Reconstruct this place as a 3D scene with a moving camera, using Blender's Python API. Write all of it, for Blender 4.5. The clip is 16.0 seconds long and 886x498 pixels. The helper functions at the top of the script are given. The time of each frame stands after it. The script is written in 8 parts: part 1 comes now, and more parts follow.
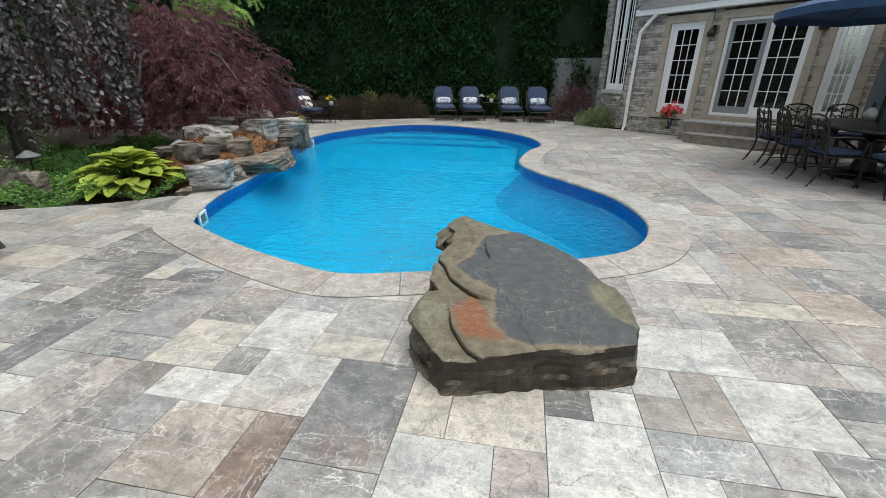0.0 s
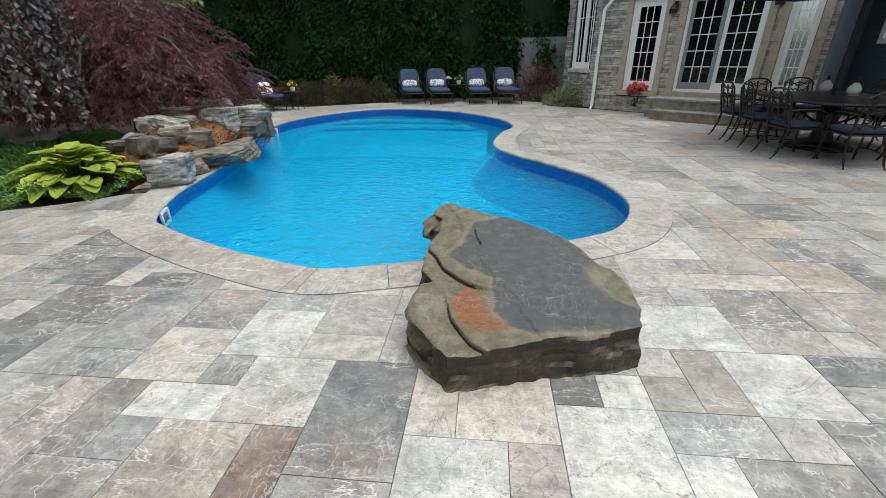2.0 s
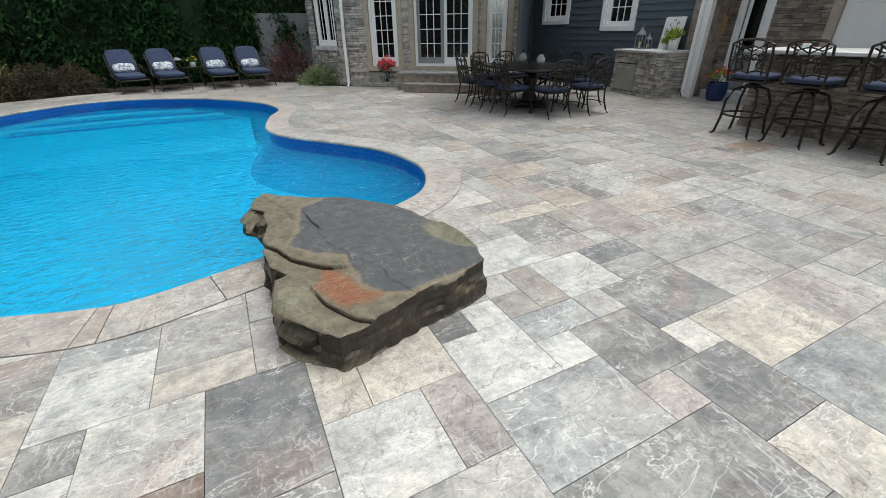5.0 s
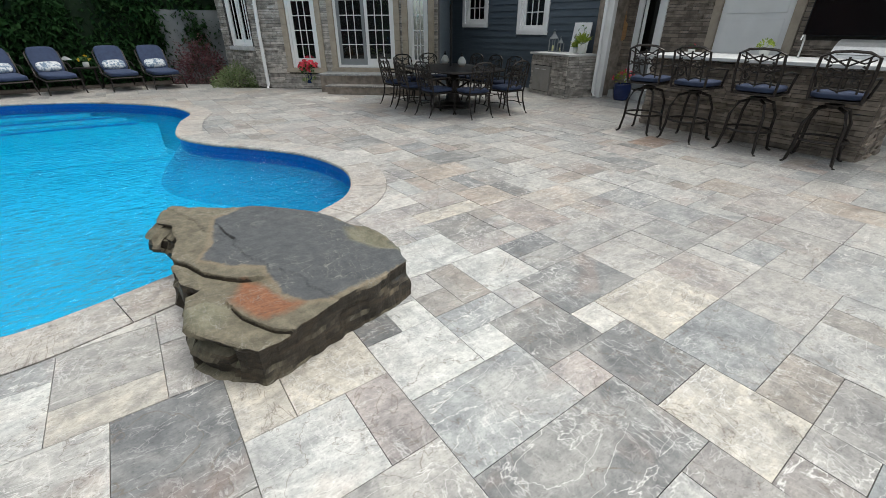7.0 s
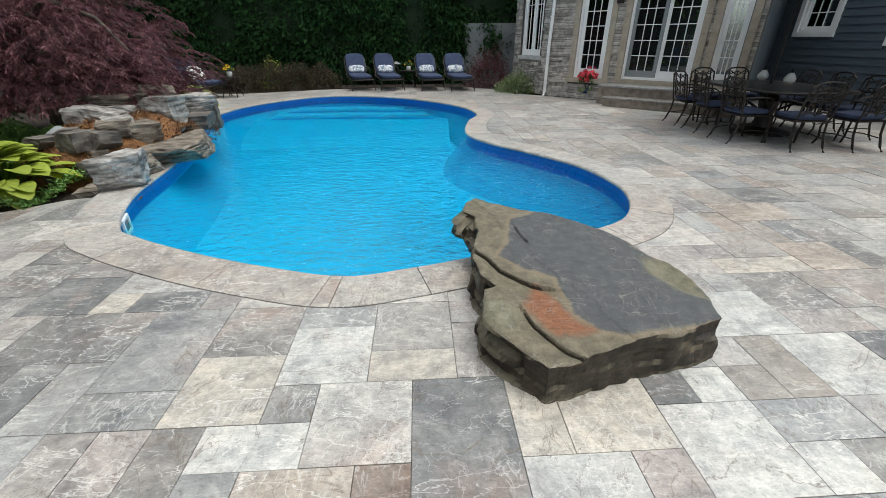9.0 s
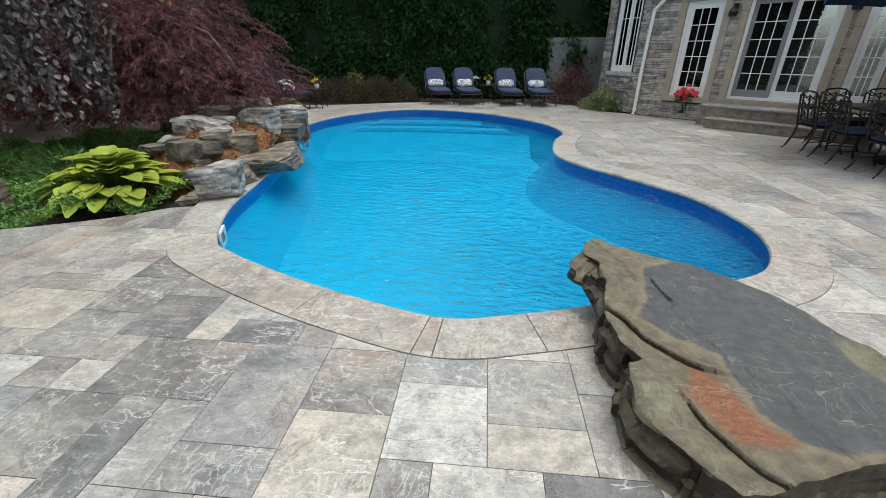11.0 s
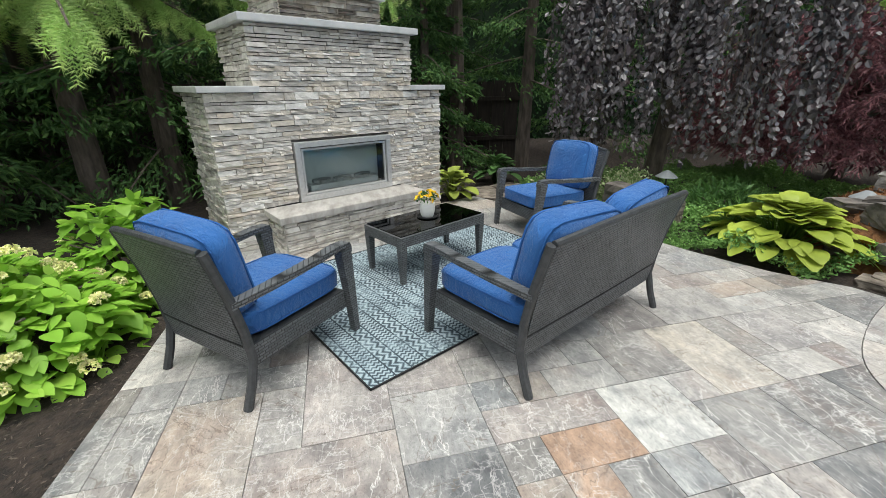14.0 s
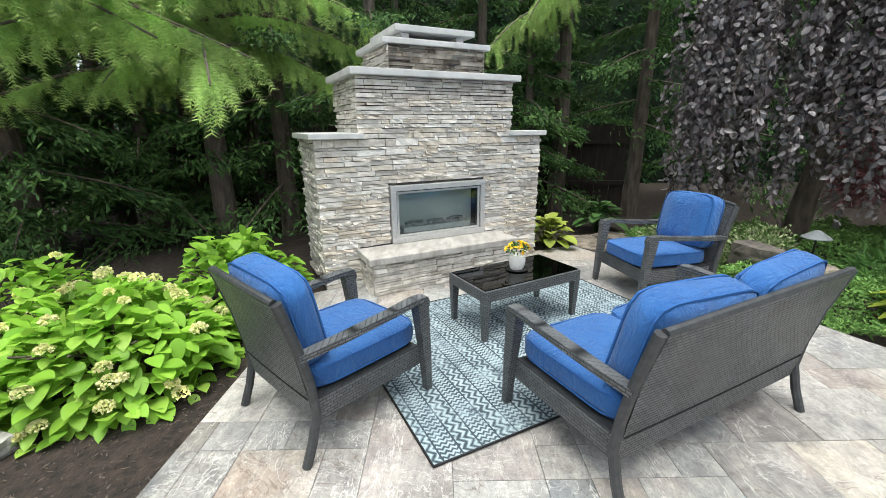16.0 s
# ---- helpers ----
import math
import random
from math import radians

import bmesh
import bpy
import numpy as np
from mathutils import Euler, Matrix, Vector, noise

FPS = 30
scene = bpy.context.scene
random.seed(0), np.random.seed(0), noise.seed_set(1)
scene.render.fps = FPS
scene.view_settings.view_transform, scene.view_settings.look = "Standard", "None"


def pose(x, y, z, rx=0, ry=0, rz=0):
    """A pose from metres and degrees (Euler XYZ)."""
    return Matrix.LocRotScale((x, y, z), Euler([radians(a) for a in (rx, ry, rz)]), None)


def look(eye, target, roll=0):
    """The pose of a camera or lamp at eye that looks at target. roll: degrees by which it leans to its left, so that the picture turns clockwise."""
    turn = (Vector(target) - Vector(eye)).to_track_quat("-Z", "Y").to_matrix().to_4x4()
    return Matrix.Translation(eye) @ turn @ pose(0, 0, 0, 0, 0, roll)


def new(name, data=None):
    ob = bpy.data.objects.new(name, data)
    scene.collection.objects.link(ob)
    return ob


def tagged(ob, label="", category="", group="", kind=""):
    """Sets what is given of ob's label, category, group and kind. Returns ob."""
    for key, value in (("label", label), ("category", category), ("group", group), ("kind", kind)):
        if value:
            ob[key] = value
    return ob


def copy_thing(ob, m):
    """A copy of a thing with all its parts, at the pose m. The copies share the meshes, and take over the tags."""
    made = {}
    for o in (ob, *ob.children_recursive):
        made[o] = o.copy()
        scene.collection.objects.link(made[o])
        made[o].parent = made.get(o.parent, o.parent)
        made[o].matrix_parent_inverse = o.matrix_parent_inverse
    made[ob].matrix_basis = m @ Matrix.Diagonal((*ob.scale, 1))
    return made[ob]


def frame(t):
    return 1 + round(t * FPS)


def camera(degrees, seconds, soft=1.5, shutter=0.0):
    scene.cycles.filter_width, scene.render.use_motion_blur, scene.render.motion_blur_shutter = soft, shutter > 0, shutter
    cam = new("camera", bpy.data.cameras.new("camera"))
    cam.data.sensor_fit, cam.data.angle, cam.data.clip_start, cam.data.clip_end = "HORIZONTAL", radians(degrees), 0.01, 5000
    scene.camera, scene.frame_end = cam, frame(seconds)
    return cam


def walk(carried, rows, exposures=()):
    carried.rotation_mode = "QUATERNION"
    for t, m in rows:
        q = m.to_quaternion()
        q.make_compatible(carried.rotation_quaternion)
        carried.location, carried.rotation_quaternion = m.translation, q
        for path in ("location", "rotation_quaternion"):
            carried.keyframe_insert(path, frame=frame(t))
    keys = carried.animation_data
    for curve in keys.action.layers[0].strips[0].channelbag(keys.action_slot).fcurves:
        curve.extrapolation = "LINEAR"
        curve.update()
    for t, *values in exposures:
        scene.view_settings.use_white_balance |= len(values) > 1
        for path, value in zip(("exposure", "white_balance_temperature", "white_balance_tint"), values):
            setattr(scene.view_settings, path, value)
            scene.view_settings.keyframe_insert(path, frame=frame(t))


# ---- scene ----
cam = camera(94.2, 16.0, 0.6)
PATH = [
    (0, (0.099, 0.19, 1.425), (-0.305, 1.984, 0.64), -0.3),
    (0.5, (0.093, 0.186, 1.418), (-0.282, 1.983, 0.624), -0.6),
    (1, (0.087, 0.172, 1.422), (-0.255, 1.969, 0.611), -0.7),
    (1.5, (0.04, 0.195, 1.419), (-0.272, 1.987, 0.586), -1.0),
    (2, (-0.044, 0.272, 1.408), (-0.305, 2.063, 0.555), -1.4),
    (2.5, (-0.181, 0.391, 1.426), (-0.35, 2.18, 0.547), -1.8),
    (3, (-0.303, 0.416, 1.419), (-0.331, 2.203, 0.523), -1.8),
    (3.5, (-0.478, 0.338, 1.392), (-0.334, 2.115, 0.486), -1.8),
    (4, (-0.517, 0.267, 1.404), (-0.19, 2.013, 0.485), -1.7),
    (4.5, (-0.471, 0.238, 1.406), (0.047, 1.929, 0.473), -1.5),
    (5, (-0.411, 0.211, 1.405), (0.315, 1.815, 0.456), -1.0),
    (5.2, (-0.388, 0.202, 1.409), (0.424, 1.76, 0.453), -0.7),
    (7.3, (-0.341, 0.122, 1.439), (0.641, 1.582, 0.489), -0.0),
    (7.5, (-0.386, 0.144, 1.44), (0.488, 1.676, 0.498), -0.1),
    (8, (-0.529, 0.192, 1.441), (0.025, 1.878, 0.518), -0.2),
    (8.5, (-0.66, 0.269, 1.434), (-0.404, 2.028, 0.517), -0.0),
    (9, (-0.721, 0.404, 1.433), (-0.685, 2.184, 0.521), -0.3),
    (9.2, (-0.742, 0.482, 1.437), (-0.761, 2.264, 0.53), -0.2),
    (11.3, (-1.14, 0.755, 1.461), (-1.466, 2.532, 0.603), -0.0),
    (11.5, (-1.178, 0.75, 1.461), (-1.588, 2.51, 0.604), 0.1),
    (12, (-1.276, 0.704, 1.472), (-2.011, 2.356, 0.616), 0.6),
    (12.5, (-1.457, 0.698, 1.462), (-2.591, 2.109, 0.611), 0.7),
    (13, (-1.748, 0.74, 1.495), (-3.213, 1.813, 0.656), 0.5),
    (13.5, (-2.022, 0.676, 1.486), (-3.715, 1.381, 0.687), 0.1),
    (14, (-2.273, 0.588, 1.512), (-4.086, 0.991, 0.771), -0.3),
    (14.5, (-2.401, 0.627, 1.532), (-4.27, 0.816, 0.848), -0.4),
    (15, (-2.482, 0.673, 1.55), (-4.38, 0.739, 0.921), -0.4),
    (15.5, (-2.499, 0.706, 1.541), (-4.411, 0.691, 0.955), -0.4),
    (16, (-2.487, 0.68, 1.562), (-4.404, 0.636, 0.992), -0.5),
]
walk(cam, [(t, look(eye, target, roll)) for t, eye, target, roll in PATH],
     [(t, stops, 6500, 5) for t, stops in ((0.0, 0.69), (5.0, 0.70), (9.0, 0.68), (12.0, 0.64), (13.5, 0.78), (14.5, 1.06), (16.0, 1.31))])

# ---- light: a bright overcast sky with a weak, wide sun ----
world = bpy.data.worlds.new("sky")
scene.world = world
world.use_nodes = True
wn = world.node_tree
sky = wn.nodes.new("ShaderNodeTexSky")
sky.sky_type, sky.sun_disc = "NISHITA", False
sky.sun_elevation, sky.sun_rotation = radians(78), radians(90)
sky.air_density, sky.dust_density, sky.ozone_density = 1.0, 4.0, 1.0
hsv = wn.nodes.new("ShaderNodeHueSaturation")
hsv.inputs["Saturation"].default_value = 0.35
wn.links.new(sky.outputs[0], hsv.inputs["Color"])
wn.links.new(hsv.outputs[0], wn.nodes["Background"].inputs[0])
wn.nodes["Background"].inputs[1].default_value = 0.15
sun = new("sun", bpy.data.lights.new("sun", "SUN"))
sun.data.energy, sun.data.angle, sun.data.color = 0.75, radians(40), (1.0, 0.97, 0.92)
SUN_FROM = Vector((math.sin(radians(90)) * math.cos(radians(78)), math.cos(radians(90)) * math.cos(radians(78)), math.sin(radians(78))))
sun.matrix_world = look(SUN_FROM * 30, (0, 0, 0))

# ---- materials ----
def shader(name):
    m = bpy.data.materials.new(name)
    m.use_nodes = True
    nt = m.node_tree
    return m, nt, nt.nodes["Principled BSDF"]


def node(nt, kind, **values):
    n = nt.nodes.new(kind)
    for key, value in values.items():
        n.inputs[key.replace("_", " ")].default_value = value
    return n


def ramp(nt, fac, stops):
    r = nt.nodes.new("ShaderNodeValToRGB")
    while len(r.color_ramp.elements) < len(stops):
        r.color_ramp.elements.new(0.5)
    for e, (p, c) in zip(r.color_ramp.elements, stops):
        e.position, e.color = p, (*c, 1)
    nt.links.new(fac, r.inputs[0])
    return r.outputs[0]


def mix(nt, fac, a, b, mode="MIX"):
    m = nt.nodes.new("ShaderNodeMix")
    m.data_type, m.blend_type = "RGBA", mode
    for sock, value in ((m.inputs[0], fac), (m.inputs[6], a), (m.inputs[7], b)):
        if hasattr(value, "is_linked"):
            nt.links.new(value, sock)
        elif isinstance(value, (int, float)):
            sock.default_value = value
        else:
            sock.default_value = (*value, 1)
    return m.outputs[2]


def tex(nt, scale, detail=4.0, rough=0.6, coords="Object", stretch=None, distort=0.0, offset=None):
    if coords == "World":
        out = nt.nodes.new("ShaderNodeNewGeometry").outputs["Position"]
    else:
        out = nt.nodes.new("ShaderNodeTexCoord").outputs[coords]
    if stretch:
        mp = nt.nodes.new("ShaderNodeMapping")
        mp.inputs["Scale"].default_value = stretch
        nt.links.new(out, mp.inputs[0])
        out = mp.outputs[0]
    if offset is not None:
        add = nt.nodes.new("ShaderNodeVectorMath")
        nt.links.new(out, add.inputs[0])
        nt.links.new(offset, add.inputs[1])
        out = add.outputs[0]
    n = node(nt, "ShaderNodeTexNoise", Scale=scale, Detail=detail, Roughness=rough, Distortion=distort)
    nt.links.new(out, n.inputs[0])
    return n.outputs[0]


def position(nt):
    return nt.nodes.new("ShaderNodeNewGeometry").outputs["Position"]


def bump(nt, bsdf, height, strength=0.3, distance=0.01):
    b = node(nt, "ShaderNodeBump", Strength=strength, Distance=distance)
    nt.links.new(height, b.inputs["Height"])
    nt.links.new(b.outputs[0], bsdf.inputs["Normal"])


def rough_mat(name, a, b, scale=6.0, rough=0.7, metal=0.0, relief=0.2, fine=60.0, island=0.0, lo=0.35, hi=0.65, stretch=None):
    """Two tones mixed by a noise, a finer noise for relief, and, where asked, a tone for each separate piece."""
    m, nt, p = shader(name)
    n1 = tex(nt, scale, 5, 0.6, "World", stretch)
    col = ramp(nt, n1, [(lo, a), (hi, b)])
    if island:
        g = nt.nodes.new("ShaderNodeNewGeometry")
        r = ramp(nt, g.outputs["Random Per Island"], [(0.0, (1 - island,) * 3), (1.0, (1 + island,) * 3)])
        col = mix(nt, 1.0, col, r, "MULTIPLY")
    nt.links.new(col, p.inputs["Base Color"])
    p.inputs["Roughness"].default_value, p.inputs["Metallic"].default_value = rough, metal
    bump(nt, p, tex(nt, fine, 4, 0.6, "World"), relief)
    return m


def leaf_mat(name, tones, rough=0.5, trans=0.0, spec=0.35):
    """Leaves: a tone for each leaf, and a larger drift of tone through the crown."""
    m, nt, p = shader(name)
    g = nt.nodes.new("ShaderNodeNewGeometry")
    k = len(tones) - 1
    col = ramp(nt, g.outputs["Random Per Island"], [(i / k, c) for i, c in enumerate(tones)])
    drift = ramp(nt, tex(nt, 1.3, 3, 0.6, "World"), [(0.35, (0.7, 0.7, 0.7)), (0.65, (1.2, 1.2, 1.2))])
    nt.links.new(mix(nt, 1.0, col, drift, "MULTIPLY"), p.inputs["Base Color"])
    p.inputs["Roughness"].default_value = rough
    p.inputs["Specular IOR Level"].default_value = spec
    if trans:
        t = nt.nodes.new("ShaderNodeBsdfTranslucent")
        nt.links.new(mix(nt, 1.0, col, drift, "MULTIPLY"), t.inputs[0])
        ms = nt.nodes.new("ShaderNodeMixShader")
        ms.inputs[0].default_value = trans
        nt.links.new(p.outputs[0], ms.inputs[1])
        nt.links.new(t.outputs[0], ms.inputs[2])
        nt.links.new(ms.outputs[0], nt.nodes["Material Output"].inputs[0])
    return m


def stone_tile(name, ground, island=False, webbed=0.34):
    """Honed marble-like paving: cloudy grounds, pale and rusty veins, one ground for each slab."""
    m, nt, p = shader(name)
    if island:
        rnd = nt.nodes.new("ShaderNodeNewGeometry").outputs["Random Per Island"]
    else:
        rnd = nt.nodes.new("ShaderNodeObjectInfo").outputs["Random"]
    shift = node(nt, "ShaderNodeVectorMath")
    shift.operation = "SCALE"
    shift.inputs[0].default_value = (37.0, 61.0, 13.0)
    nt.links.new(rnd, shift.inputs["Scale"])
    off = shift.outputs[0]
    k = len(ground) - 1
    base = ramp(nt, rnd, [(i / k if k else 0, c) for i, c in enumerate(ground)])
    cloud = tex(nt, 3.6, 7, 0.66, "World", None, 0.8, off)
    col = mix(nt, 1.0, base, ramp(nt, cloud, [(0.30, (0.50, 0.51, 0.53)), (0.47, (0.92, 0.92, 0.92)), (0.70, (1.36, 1.35, 1.31))]), "MULTIPLY")
    second = ramp(nt, tex(nt, 1.6, 5, 0.6, "World", (1.0, 1.5, 1.0), 0.7, off), [(0.48, (0, 0, 0)), (0.60, (0.45, 0.45, 0.45))])
    col = mix(nt, second, col, (0.37, 0.355, 0.33))
    mottle = tex(nt, 22.0, 5, 0.7, "World", None, 0.4, off)
    col = mix(nt, 0.55, col, ramp(nt, mottle, [(0.3, (0.3, 0.3, 0.31)), (0.7, (0.72, 0.71, 0.69))]), "OVERLAY")
    rust = tex(nt, 1.7, 4, 0.6, "World", None, 0.5, off)
    col = mix(nt, ramp(nt, rust, [(0.57, (0, 0, 0)), (0.76, (0.42, 0.42, 0.42))]), col, (0.36, 0.235, 0.18))

    def veins(scale, low, high, stretch, wander):
        n = tex(nt, scale, 5, 0.55, "World", stretch, wander, off)
        d = nt.nodes.new("ShaderNodeMath")
        d.operation = "SUBTRACT"
        d.inputs[1].default_value = 0.5
        nt.links.new(n, d.inputs[0])
        a = nt.nodes.new("ShaderNodeMath")
        a.operation = "ABSOLUTE"
        nt.links.new(d.outputs[0], a.inputs[0])
        return ramp(nt, a.outputs[0], [(low, (1, 1, 1)), (high, (0, 0, 0))])
    streak = tex(nt, 5.0, 6, 0.7, "World", (1.0, 3.5, 1.0), 1.2, off)
    col = mix(nt, 0.38, col, ramp(nt, streak, [(0.32, (0.26, 0.265, 0.27)), (0.68, (0.74, 0.735, 0.72))]), "OVERLAY")
    v1 = veins(2.6, 0.0, 0.009, (1.0, 3.0, 1.0), 0.35)
    crack = veins(1.5, 0.0, 0.005, (1.3, 1.0, 1.0), 1.2)
    col = mix(nt, mix(nt, 1.0, crack, (0.7, 0.7, 0.7), "MULTIPLY"), col, (0.13, 0.10, 0.075))
    v2 = veins(6.0, 0.0, 0.022, (2.4, 1.0, 1.0), 0.5)
    patch = ramp(nt, tex(nt, 2.2, 3, 0.5, "World", None, 0.2, off), [(0.47, (0, 0, 0)), (0.58, (1, 1, 1))])
    web = ramp(nt, tex(nt, 1.3, 3, 0.5, "World", None, 0.2, off), [(0.40, (0.25,) * 3), (0.60, (1.0,) * 3)])
    col = mix(nt, mix(nt, 1.0, v1, web, "MULTIPLY"), col, (0.60, 0.58, 0.55))
    col = mix(nt, mix(nt, 1.0, mix(nt, 1.0, v2, patch, "MULTIPLY"), (0.5, 0.5, 0.5), "MULTIPLY"), col, (0.62, 0.60, 0.575))
    # a broken net of pale calcite lines
    warp = node(nt, "ShaderNodeTexNoise", Scale=7.0, Detail=3.0, Roughness=0.6)
    moved = nt.nodes.new("ShaderNodeVectorMath")
    nt.links.new(position(nt), moved.inputs[0])
    nt.links.new(off, moved.inputs[1])
    nt.links.new(moved.outputs[0], warp.inputs[0])
    bent = nt.nodes.new("ShaderNodeVectorMath")
    bent.operation = "MULTIPLY_ADD"
    bent.inputs[1].default_value = (0.34, 0.34, 0.34)
    nt.links.new(warp.outputs["Color"], bent.inputs[0])
    nt.links.new(moved.outputs[0], bent.inputs[2])
    for scale, thin, keep_from in ((4.2, 0.020, 0.50), (9.5, 0.030, 0.54)):
        cell = node(nt, "ShaderNodeTexVoronoi", Scale=scale)
        cell.feature = "DISTANCE_TO_EDGE"
        nt.links.new(bent.outputs[0], cell.inputs[0])
        line = ramp(nt, cell.outputs["Distance"], [(0.0, (1,) * 3), (thin, (0,) * 3)])
        keep = ramp(nt, tex(nt, scale * 0.8, 4, 0.6, "World", (1.0, 1.6, 1.0), 0.3, off), [(keep_from, (0,) * 3), (keep_from + 0.07, (webbed,) * 3)])
        col = mix(nt, mix(nt, 1.0, line, keep, "MULTIPLY"), col, (0.60, 0.575, 0.55))
    fleck = ramp(nt, tex(nt, 75.0, 3, 0.6, "World", (1.0, 1.8, 1.0), 0.5, off), [(0.33, (0.72,) * 3), (0.45, (1.0,) * 3), (0.60, (1.0,) * 3), (0.72, (1.25,) * 3)])
    col = mix(nt, 1.0, col, fleck, "MULTIPLY")
    nt.links.new(col, p.inputs["Base Color"])
    p.inputs["Specular IOR Level"].default_value = 0.5
    nt.links.new(ramp(nt, cloud, [(0.3, (0.33,) * 3), (0.7, (0.52,) * 3)]), p.inputs["Roughness"])
    bump(nt, p, mottle, 0.12, 0.004)
    return m


TONES = [(0.15, 0.152, 0.15), (0.33, 0.27, 0.215), (0.185, 0.189, 0.189), (0.302, 0.281, 0.256), (0.227, 0.231, 0.231), (0.361, 0.340, 0.307), (0.202, 0.189, 0.181), (0.311, 0.273, 0.248), (0.252, 0.260, 0.260), (0.395, 0.370, 0.332), (0.218, 0.227, 0.231), (0.277, 0.231, 0.202), (0.328, 0.323, 0.311)]
TONES = [tuple(max(0.09, 0.278 + 1.32 * (0.62 * v + 0.38 * sum(c) / 3 - 0.262) + 0.004 * (k - 1)) for k, v in enumerate(c)) for c in TONES]
M_TILE = stone_tile("paving_stone", TONES)
M_TILE_FAR = stone_tile("paving_stone_far", TONES, True)
M_CREAM = stone_tile("paving_cream", [(0.395, 0.365, 0.319), (0.420, 0.391, 0.344)])
M_WHITE = stone_tile("paving_white", [(0.44, 0.44, 0.425), (0.415, 0.42, 0.405)])
M_DARK = stone_tile("paving_dark", [(0.150, 0.154, 0.157), (0.172, 0.173, 0.172)])
M_PINK = stone_tile("paving_pink", [(0.319, 0.286, 0.273), (0.302, 0.273, 0.260)])
M_RUST = stone_tile("paving_rust", [(0.085, 0.062, 0.05), (0.13, 0.085, 0.065), (0.202, 0.151, 0.122), (0.252, 0.181, 0.143)])
M_VEIN = stone_tile("paving_veined", [(0.17, 0.172, 0.17), (0.20, 0.19, 0.18)], webbed=0.72)
M_ORANGE = stone_tile("paving_orange", [(0.34, 0.25, 0.19), (0.36, 0.24, 0.17)])
M_COPING = stone_tile("coping_stone", [(0.336, 0.328, 0.315), (0.378, 0.349, 0.319), (0.311, 0.281, 0.252), (0.361, 0.357, 0.344)])
M_JOINT = rough_mat("joint_sand", (0.13, 0.125, 0.115), (0.22, 0.21, 0.195), 30, 0.95)
M_SOIL = rough_mat("dark_mulch", (0.012, 0.009, 0.007), (0.045, 0.032, 0.024), 18, 0.95, relief=1.0, fine=45)
M_VINYL = rough_mat("blue_pool_liner", (0.002, 0.36, 0.62), (0.003, 0.40, 0.66), 2.0, 0.35, relief=0.03)
M_VINYL_BAND = rough_mat("blue_mottled_liner_band", (0.002, 0.09, 0.40), (0.004, 0.18, 0.55), 30.0, 0.35, relief=0.03)
M_WHITE_PAINT = rough_mat("white_paint", (0.80, 0.80, 0.79), (0.85, 0.85, 0.84), 3, 0.45, relief=0.05)
M_WHITE_PLASTIC = rough_mat("white_plastic", (0.7, 0.72, 0.72), (0.78, 0.78, 0.78), 8, 0.4, relief=0.03)
M_TAN = rough_mat("tan_cast_stone", (0.35, 0.30, 0.235), (0.44, 0.38, 0.30), 7, 0.85, relief=0.2)
M_LEDGE = rough_mat("grey_ledge_stone", (0.40, 0.365, 0.32), (0.66, 0.63, 0.58), 9, 0.85, relief=0.8, fine=38, island=0.22)
# mortar core, its tone kept dark as the shade between stones
M_LEDGE_BODY = rough_mat("shaded_ledge_mortar", (0.05, 0.047, 0.043), (0.09, 0.085, 0.08), 9, 0.95, relief=0.5)
M_HOUSE_STONE = rough_mat("house_ledge_stone", (0.26, 0.24, 0.215), (0.51, 0.475, 0.43), 7, 0.85, relief=0.7, fine=40, island=0.35)
# brown ledge stone with the shade round the bar put into its tones
M_SHADED_STONE = rough_mat("shaded_ledge_stone", (0.15, 0.125, 0.10), (0.28, 0.235, 0.195), 7, 0.85, relief=0.7, fine=40, island=0.35)
M_CAP = rough_mat("pale_limestone_cap", (0.44, 0.445, 0.44), (0.58, 0.58, 0.57), 5, 0.7, relief=0.25, fine=25)
M_HEARTH = rough_mat("veined_hearth_limestone", (0.27, 0.25, 0.225), (0.46, 0.44, 0.41), 4.5, 0.6, relief=0.25, fine=40, stretch=(1, 2.4, 1))
M_STEEL = rough_mat("brushed_steel", (0.58, 0.58, 0.57), (0.68, 0.68, 0.67), 40, 0.45, 0.75, 0.05)
# grey lining, paled to stand in for sky reflected in the pane
M_FIREBOX = rough_mat("sky_paled_firebox_lining", (0.74, 0.75, 0.73), (0.82, 0.83, 0.81), 3, 0.6)
M_SIDING = rough_mat("slate_blue_siding", (0.055, 0.075, 0.095), (0.075, 0.098, 0.12), 3, 0.6, relief=0.15, stretch=(1, 1, 12))
M_WICKER_PLAIN = rough_mat("dark_resin_rim", (0.026, 0.028, 0.030), (0.05, 0.053, 0.056), 25, 0.5, relief=0.3)
M_IRON = rough_mat("dark_bronze_metal", (0.018, 0.015, 0.013), (0.042, 0.036, 0.032), 25, 0.4, 0.6, 0.25)
M_NAVY = rough_mat("navy_fabric", (0.018, 0.028, 0.062), (0.028, 0.042, 0.085), 9, 0.9, relief=0.35, fine=220)
M_LOUNGE = rough_mat("slate_navy_fabric", (0.020, 0.033, 0.075), (0.030, 0.047, 0.10), 9, 0.9, relief=0.35, fine=220)
M_BLACK = rough_mat("black_metal", (0.01, 0.01, 0.011), (0.02, 0.02, 0.022), 20, 0.45, 0.3)
M_CERAMIC_BLUE = rough_mat("cobalt_glaze", (0.008, 0.018, 0.075), (0.015, 0.03, 0.11), 5, 0.15, relief=0.03)
M_CERAMIC_WHITE = rough_mat("white_glaze", (0.62, 0.62, 0.58), (0.72, 0.72, 0.68), 8, 0.3, relief=0.03)
